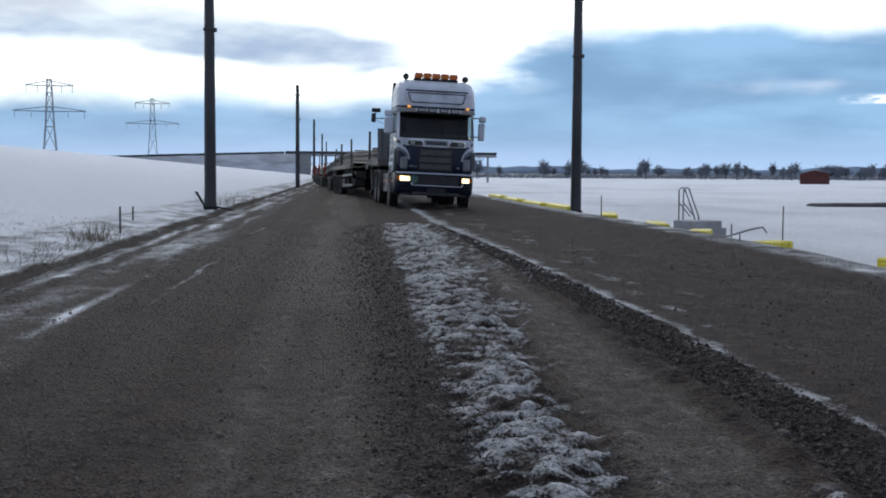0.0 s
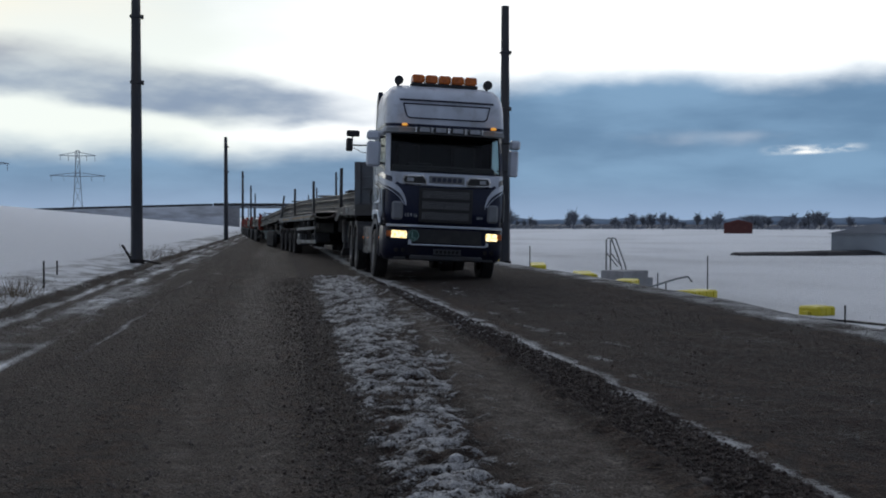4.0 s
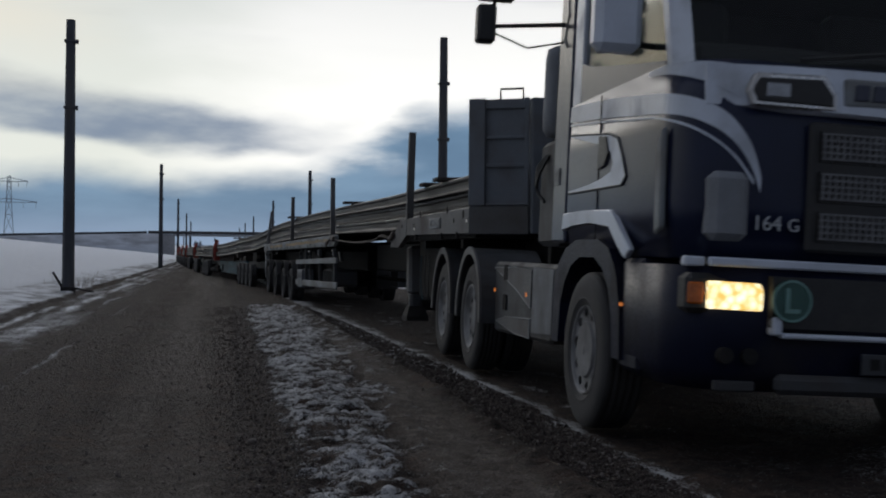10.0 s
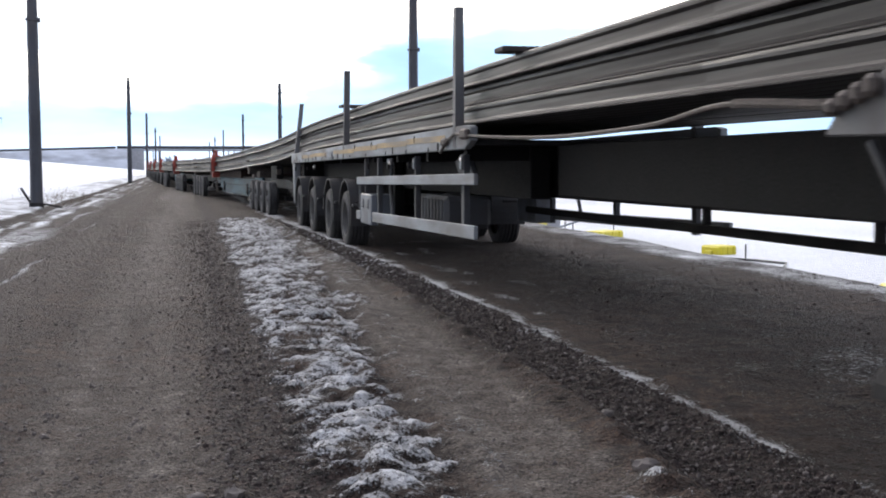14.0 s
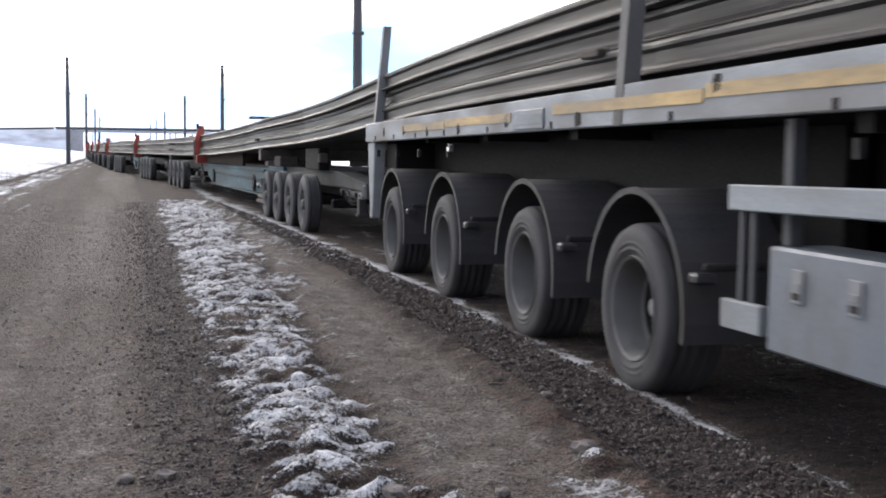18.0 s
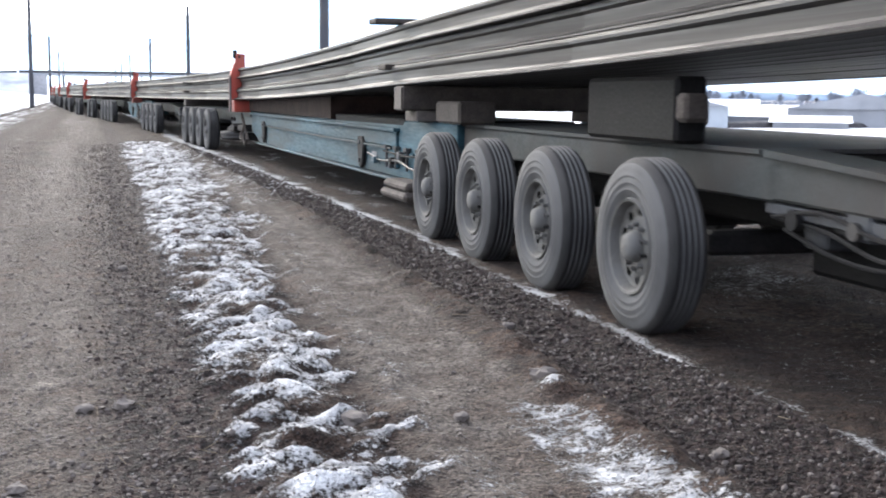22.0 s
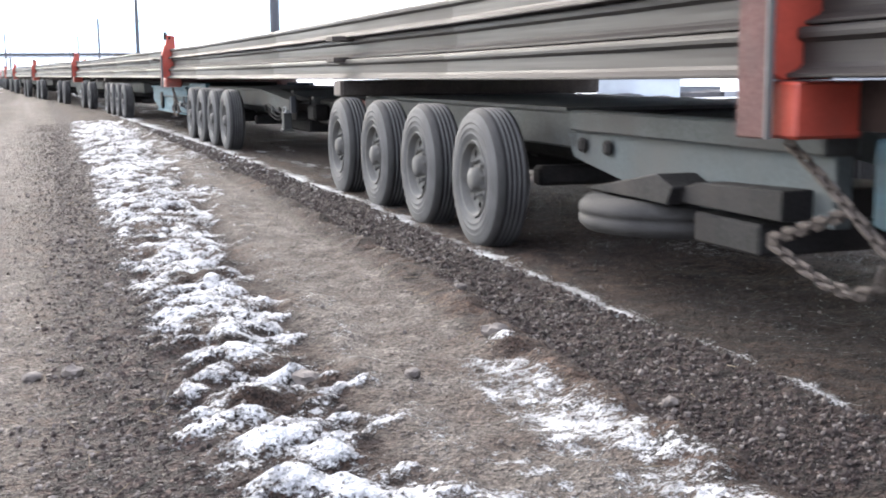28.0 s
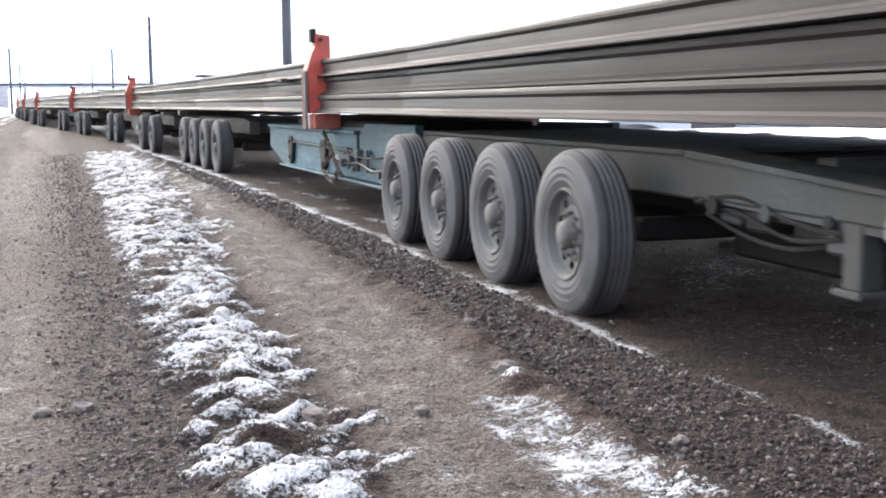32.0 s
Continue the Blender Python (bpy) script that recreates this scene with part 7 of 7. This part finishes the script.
    if drawbar and not red_bar:
        fit("tow_bar", boxes((-0.20, 0.20, a - drawbar - 2.4, a - drawbar + 0.1, 0.50, 0.68), (-0.55, 0.55, a - drawbar - 0.35, a - drawbar - 0.15, 0.46, 0.72), bevel=0.02), BLACK_STEEL, t, "black tow bar under the trailer")
    if red_bar:
        e = a - drawbar
        # plain near-black filler for the shaded space under the neck
        fit("front_belly", boxes((-0.5, 0.5, e - 0.5, a - 0.3, 0.44, 0.69), bevel=0.03), SHADE_BLACK, t)
        fit("tow_bar", boxes((-0.30, -0.16, e - 3.1, e + 0.2, 0.60, 0.73), bevel=0.015), RED_DULL, t, "red tow bar")
        bm = bmesh.new()
        for s in (-0.3, 0.3):
            rod(bm, (-0.25 + s * 0.3, e - 0.9, 0.60), (-0.25 + s * 0.4, e - 0.9 + s, 0.35), 0.025)
        fit("jockey_strut", bm, BLACK_STEEL, t)
        for s in (-0.3, 0.3):
            bm = bmesh.new()
            lathe(bm, [(-0.04, 0.03), (-0.05, 0.08), (-0.04, 0.12), (0.04, 0.12), (0.05, 0.08), (0.04, 0.03)], 20)
            bmesh.ops.translate(bm, vec=(-0.25 + s * 0.4, e - 0.9 + s, 0.34), verts=bm.verts)
            fit("jockey_wheel", bm, RUBBER_DARK, t)
    if spare:
        bm = bmesh.new()
        lathe(bm, [(-0.07, 0.24), (-0.085, 0.34), (-0.075, 0.44), (-0.045, 0.47), (-0.015, 0.475), (-0.012, 0.468), (0.012, 0.468), (0.015, 0.475), (0.045, 0.47), (0.075, 0.44), (0.085, 0.34), (0.07, 0.24), (-0.07, 0.24)], 36, "z")
        bmesh.ops.translate(bm, vec=(-0.74, a - 1.48, 0.355), verts=bm.verts)
        fit("spare_tyre", bm, TREAD, t, "dusty spare tyre carried flat", True)
        fit("spare_carrier", boxes((-0.98, 0.2, a - 2.55, a - 2.05, 0.30, 0.43), bevel=0.012), BLACK_STEEL, t, "dark box beside the spare tyre")
        for k, pts in enumerate((((a - 1.10, 0.45), (a - 1.95, 0.45), (a - 2.0, 0.53), (a - 1.85, 0.58)), ((a - 1.75, 0.46), (a - 2.72, 0.46), (a - 2.72, 0.58), (a - 2.1, 0.56)))):
            bm = bmesh.new()
            prism(bm, list(pts), "x", -1.06 + 0.06 * k, -0.30, 0.006)
            fit("carrier_plate", bm, BLACK_STEEL, t, "dark wedge-shaped plate")
        for s in (-1, 1):
            bm = bmesh.new()
            prism(bm, [(a - 0.45, 0.70), (a - 2.85, 0.76), (a - 2.85, 0.44), (a - 1.6, 0.42), (a - 0.55, 0.56)], "x", s * 0.78, s * 0.86, 0.008)
            fit("front_web", bm, DUSTY_BLUE, t, "dusty blue-grey web plate")
            fit("front_chord", boxes((s * 0.76, s * 0.92, a - 2.86, a - 0.62, 0.765, 0.875), bevel=0.01), BOGIE_GREY, t)
        for k in range(2):
            u = a - 0.75 - 0.3 * k
            fit("lashing_eye", boxes((-0.90, -0.865, u, u + 0.08, 0.60, 0.68), bevel=0.02), BLACK_STEEL, t)
    # timbers laid across, from the frame up to the rails
    for u, w, h in timbers:
        top = load_z(u) - 0.004
        z = top - h
        wood = part("timber", boxes((-1.22, 1.22, u - w / 2, u + w / 2, z, top), bevel=0.018), TIMBER)
        wood.parent = t
        wood.location = (0, -c, 0)
        for s in (-1, 1):
            fit("sawn_end", boxes((s * 1.222, s * 1.226, u - w / 2 + 0.012, u + w / 2 - 0.012, z + 0.012, top - 0.012)), TIMBER_END, t)
        if z > 0.90 - low:
            for s in (-1, 1):
                fit("packing", boxes((s * 1.1, s * 0.45, u - w * 0.6, u + w * 0.9, 0.886 - low, z - 0.002), bevel=0.01), TIMBER_END, t)
    for o in t.children:
        if o.name.split(".")[0] in ("frame", "deck_plate", "neck_side", "neck_flange", "front_chord"):
            o.location.z -= low
    if len(axles) == 4:
        top = min(load_z(c - 0.7), load_z(c + 0.7)) - 0.02
        if top > 0.99:
            for s in (-1, 1):
                # turntable side coloured near-black for the shade beneath the rails
                if s < 0:
                    fit("turntable", boxes((s * 1.05, s * 0.88, c - 1.85, c - 0.8, 0.887 - low, top), bevel=0.02), SHADE_BLACK, t)
                fit("packing", boxes((s * 1.05, s * 0.75, c + 1.65, c + 2.3, 0.887 - low, 1.06), bevel=0.02), TIMBER, t)
            fit("turntable_bar", boxes((-1.06, -0.93, c - 1.965, c - 1.856, 0.99, 1.125), bevel=0.02), TIMBER, t, "dark timber end across the turntable")
    return t


def make_beam(u0, u1, red, mat, label, chain):
    c = (u0 + u1) / 2
    t = hauled("carrying_beam", label, "trailer", u0, u1, c, "beams between the bogies")
    for s in (-1, 1):
        bm = bmesh.new()
        prism(bm, [(u0, 0.42), (u0 + 0.5, 0.35), (u1 - 0.9, 0.32), (u1, 0.50), (u1, 0.80), (u0 + 1.6, 0.82), (u0 + 1.55, 0.87), (u0, 0.88)], "x", s * 0.84, s * 0.92, 0.01)
        fit("web_plate", bm, mat, t)
        fit("flange", boxes((s * 0.80, s * 0.985, u0 + 1.7, u1 - 0.2, 0.765, 0.80), (s * 0.80, s * 0.975, u0 + 0.4, u1 - 0.9, 0.305, 0.33), bevel=0.006), mat, t)
        for u in ((u0 + 3.10, u1 - 1.50) if u1 - u0 > 5 else (u0 + 0.9,)):
            bm = bmesh.new()
            prism(bm, [(u - 0.09, 0.40), (u - 0.02, 0.34), (u + 0.05, 0.38), (u + 0.13, 0.60), (u + 0.1, 0.68), (u - 0.10, 0.68), (u - 0.15, 0.60)], "x", s * 0.93, s * 0.97, 0.012)
            lug = fit("hinge_lug", bm, BLACK_STEEL, t, "black hinge lug")
            for z in (0.43, 0.62):
                bm = bmesh.new()
                rod(bm, (s * 0.96, u, z), (s * 0.985, u, z), 0.024, seg=10)
                fit("pin", bm, DUSTY_GREY, t)
        if u1 - u0 > 5:
            fit("stiffener", boxes((s * 0.921, s * 0.935, u0 + 1.2, u1 - 2.5, 0.565, 0.585)), mat, t)
            bm = bmesh.new()
            prism(bm, [(u0 + 1.75, 0.625), (u1 - 1.0, 0.635), (u1 - 0.7, 0.66), (u1 - 0.7, 0.762), (u0 + 1.75, 0.762)], "x", s * 0.921, s * 0.948, 0.006)
            fit("upper_chord", bm, mat, t)
            bm = bmesh.new()
            rod(bm, (s * 0.955, u0 + 1.9, 0.605), (s * 0.945, u1 - 1.2, 0.612), 0.011, seg=6)
            fit("conduit", bm, DUSTY_BLUE, t)
            for k in range(3):
                u = u0 + 1.35 + k * 0.36
                bm = bmesh.new()
                rod(bm, (s * 0.95, u, 0.42), (s * 0.95, u, 0.62), 0.014 + 0.008 * (k % 2), seg=8)
                box(bm, s * 0.925, s * 0.975, u - 0.05, u + 0.05, 0.60, 0.63)
                fit("valve", bm, BOGIE_GREY if k % 2 else DUSTY_GREY, t)
            clutter = random.Random(int(u0))
            for k in range(12):
                u, z, q = u0 + clutter.uniform(0.6, 2.5), clutter.uniform(0.42, 0.62), clutter.uniform(0.02, 0.05)
                fit("fitting", boxes((s * 0.922, s * (0.94 + q), u - q, u + q, z - q * 0.8, z + q * 0.8), bevel=0.008), (BLACK_STEEL, DUSTY_GREY, mat)[k % 3], t)
            fit("hose", tube(bmesh.new(), soft_line([(s * 0.96, u0 + 0.5, 0.52), (s * 0.985, u0 + 1.0, 0.45), (s * 0.97, u0 + 1.6, 0.50), (s * 0.95, u0 + 2.3, 0.47), (s * 0.94, u0 + 2.9, 0.52)]), 0.011), BLACK_PLASTIC, t)
            fit("hose", tube(bmesh.new(), soft_line([(s * 0.96, u0 + 0.6, 0.60), (s * 0.985, u0 + 1.2, 0.56), (s * 0.95, u0 + 2.2, 0.57)]), 0.010), BLACK_STEEL, t)
    fit("marking", boxes((-0.928, -0.922, u0 + 2.55, u0 + 2.75, 0.44, 0.54)), PALE_STEEL, t)
    # near-black box, its colour standing for shade under the rails
    fit("deck_box", boxes((-0.9, 0.5, u0 + 0.9, u0 + 4.6, 0.80, 0.885), bevel=0.012), SHADE_BLACK, t)
    if u1 - u0 > 5:
        bm = bmesh.new()
        a, b = u0 + 4.62, red - 0.18
        if b > a + 0.3:
            tops = [(a + (b - a) * k / 4, load_z(a + (b - a) * k / 4) - 0.006) for k in range(5)]
            prism(bm, [(a, 0.825)] + tops + [(b, 0.825)], "x", -0.95, 0.95)
            fit("rusty_deck", bm, DARK_RUST, t, "dark rusty packing under the rails")
    fit("cross_tie", boxes((-0.84, 0.84, u0 + 0.2, u0 + 0.4, 0.45, 0.75), (-0.84, 0.84, c - 0.1, c + 0.1, 0.45, 0.72), (-0.84, 0.84, u1 - 0.5, u1 - 0.3, 0.55, 0.78), bevel=0.01), mat, t)
    if chain and u0 < 20:
        for k, (a, b) in enumerate(((u0 + 0.74, u0 + 1.56), (u0 + 0.76, u0 + 1.52))):
            fit("plank", boxes((-1.15 + 0.02 * k, 0.6, a, b, 0.19 + 0.083 * k, 0.27 + 0.083 * k), bevel=0.03), PLANK, t, "rough plank slung under the beam")
    # red bolster
    top = load_z(red) - 0.006
    fit("bolster_core", boxes((-0.92, 0.92, red - 0.14, red + 0.14, 0.82, top - 0.01), bevel=0.012), RUST, t)
    # near end red; core and far end a darker red-brown
    for s in (-1, 1):
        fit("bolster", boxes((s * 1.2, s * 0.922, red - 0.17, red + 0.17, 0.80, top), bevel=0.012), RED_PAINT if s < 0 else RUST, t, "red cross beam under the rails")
    for s in (-1, 1):
        bm = bmesh.new()
        prism(bm, [(s * 1.20, top + 0.003), (s * 1.235, top + 0.02), (s * 1.24, top + 0.44), (s * 1.19, top + 0.60), (s * 1.15, top + 0.66), (s * 1.145, top + 0.79), (s * 1.0, top + 0.77), (s * 0.985, top + 0.003)][::s], "y", red - 0.09, red + 0.09, 0.008)
        post = fit("post", bm, RED_PAINT, t, "red side post with a bevelled shoulder")
        fit("post_flange", boxes((s * 1.243, s * 1.262, red - 0.085, red + 0.09, 0.80, top + 0.42), bevel=0.006), RUST, t, "rusty outer flange")
        fit("post_edge", boxes((s * 1.243, s * 1.268, red - 0.10, red - 0.087, 0.80, top + 0.42)), NECK_GREY, t)
        bm = boxes((s * 1.16 - 0.03, s * 1.16 + 0.03, red - 0.05, red + 0.05, top + 0.70, top + 0.84), bevel=0.008)
        rod(bm, (s * 1.1, red - 0.1, top + 0.73), (s * 1.1, red + 0.1, top + 0.73), 0.022)
        fit("post_head", bm, BLACK_STEEL, t)
    if chain:
        for pts in ([(red + 0.08, 0.78), (red - 0.10, 0.68), (red - 0.28, 0.57), (red - 0.45, 0.46), (red - 0.66, 0.36)], [(red + 0.16, 0.41), (red - 0.05, 0.48), (red - 0.28, 0.56)], [(red + 0.16, 0.40), (red - 0.02, 0.34), (red - 0.18, 0.295), (red - 0.33, 0.285), (red - 0.44, 0.33), (red - 0.48, 0.40)]):
            bm = bmesh.new()
            k = 0
            for (ua, za), (ub, zb) in zip(pts, pts[1:]):
                p, q = Vector((-1.05, ua, za)), Vector((-1.05, ub, zb))
                n = max(2, int((q - p).length / 0.042))
                for h in range(n):
                    m, e = p.lerp(q, (h + 0.5) / n), (q - p).normalized() * 0.026
                    off = Vector((0.015, 0, 0)) if k % 2 else Vector((0, -e.z, e.y)).normalized() * 0.015
                    rod(bm, m - e + off, m + e + off, 0.010, seg=5)
                    rod(bm, m - e - off, m + e - off, 0.010, seg=5)
                    rod(bm, m - e + off, m - e - off, 0.010, seg=5)
                    rod(bm, m + e + off, m + e - off, 0.010, seg=5)
                    k += 1
            fit("chain", bm, CHAIN, t, "hanging rusty lashing chain")


make_bogie([4.05, 5.28, 6.50, 7.68], 2.36, [(8.73, 0.26, 0.21)])
make_beam(8.0, 19.1, 19.33, BLUE_BEAM, "faded blue steel beam with a red bolster carrying rails", True)
make_bogie([22.27, 23.38, 24.5, 25.65], 0, [(25.8, 0.26, 0.14)], spare=True)
make_bogie([31.75, 32.8, 33.85, 34.9], 2.37, [], red_bar=True)
make_beam(35.5, 41.8, 38.1, BLUE_BEAM, "dusty blue-green steel beam with a red bolster carrying rails", True)
make_bogie([44.3, 45.5, 46.7, 47.9], 0, [(48.6, 0.24, 0.1)])
RED_U = [57.0, 72.9, 91.2, 110.5, 128.5]
for r in RED_U:
    make_bogie([r - 4.7, r - 2.9], 0, [(r - 5.3, 0.24, 0.05)])
    make_beam(r - 2.0, r + 1.9, r, BOGIE_GREY, "short grey beam with a red bolster carrying rails", False)
    make_bogie([r + 2.6, r + 4.4], 0, [(r + 5.2, 0.24, 0.05)])


# ---- the load: long rails in three layers, built in stretches that follow the lane's bend ----
def make_rails():
    half = [(0.072, 0.0), (0.075, 0.004), (0.075, 0.013), (0.022, 0.034), (0.010, 0.050), (0.009, 0.118), (0.034, 0.134), (0.036, 0.150), (0.034, 0.164), (0.022, 0.172)]
    prof = half + [(-x, z) for x, z in half[::-1]]
    rng = random.Random(5)
    lay = []
    for k, n in enumerate((15, 14, 14)):
        for i in range(n):
            lay.append((-1.105 + (0.0, 0.06, 0.03)[k] + i * (2.21 - (0, .12, .06)[k]) / (n - 1) + rng.uniform(-0.012, 0.012), 0.179 * k + rng.uniform(0, 0.004)))
    step_u = 6.0
    k = 0
    u = -24.84
    while u < 132:
        v = min(u + step_u, 132.5)
        c = (u + v) / 2
        t = hauled("rail_stack", "stack of long new steel rails in three layers", "rails", u, v, c, "stretches of the rail load")
        bm = bmesh.new()
        rows = []
        n = 5
        lap = 0.012
        for q in range(n + 1):
            w = u - lap + (v - u + 2 * lap) * q / n
            rows.append([(x, w - c, load_z(w) + z) for x, z in prof])
        loft(bm, rows, cap=True)
        me = bpy.data.meshes.new("rail")
        bm.to_mesh(me)
        bm.free()
        me.materials.append(RAIL_STEEL)
        for x, z in lay:
            o = new("rail", me)
            o.parent = t
            o.location = (x, 0, z)
        # spacers that stick out of the stack
        for pu, layer, out in ((-22.9, 3, 1.2), (-21.8, 3, 1.15), (-15.2, 3, 1.25), (-6.4, 3, 1.3), (-6.1, 1, 1.18), (9.15, 3, 1.32), (9.3, 1, 1.2), (25.85, 2, 1.26), (25.9, 1, 1.24), (46.5, 3, 1.2), (39.6, 2, 1.22), (65, 3, 1.2)):
            if u <= pu < v:
                z = load_z(pu) + 0.179 * layer - (0.0 if layer == 3 else 0.03)
                part("spacer", boxes((-out, out if layer == 3 else -0.7, pu - 0.12 - c, pu + 0.14 - c, z, z + 0.045), bevel=0.008), TIMBER, t, "weathered plank spacer")
        u, k = v, k + 1


make_rails()


# ---- everything that moves ----
def motions():
    times = [k * 0.5 for k in range(65)]
    for t, ua, ub, u0, lean in CONVOY:
        walk(t, [(s, on_lane(s, ua, ub, u0, lean)) for s in times])
    for wheel, x, y, R, side in WHEELS:
        rows = []
        for k in range(193):
            s = k / 6
            turn = math.degrees((RUN_S[0] - curve(s, RUN_T, RUN_S)) / R)
            rows.append((s, pose(x, y, R, turn if side < 0 else -turn, 0, 0 if side < 0 else 180)))
        walk(wheel, rows)


motions()
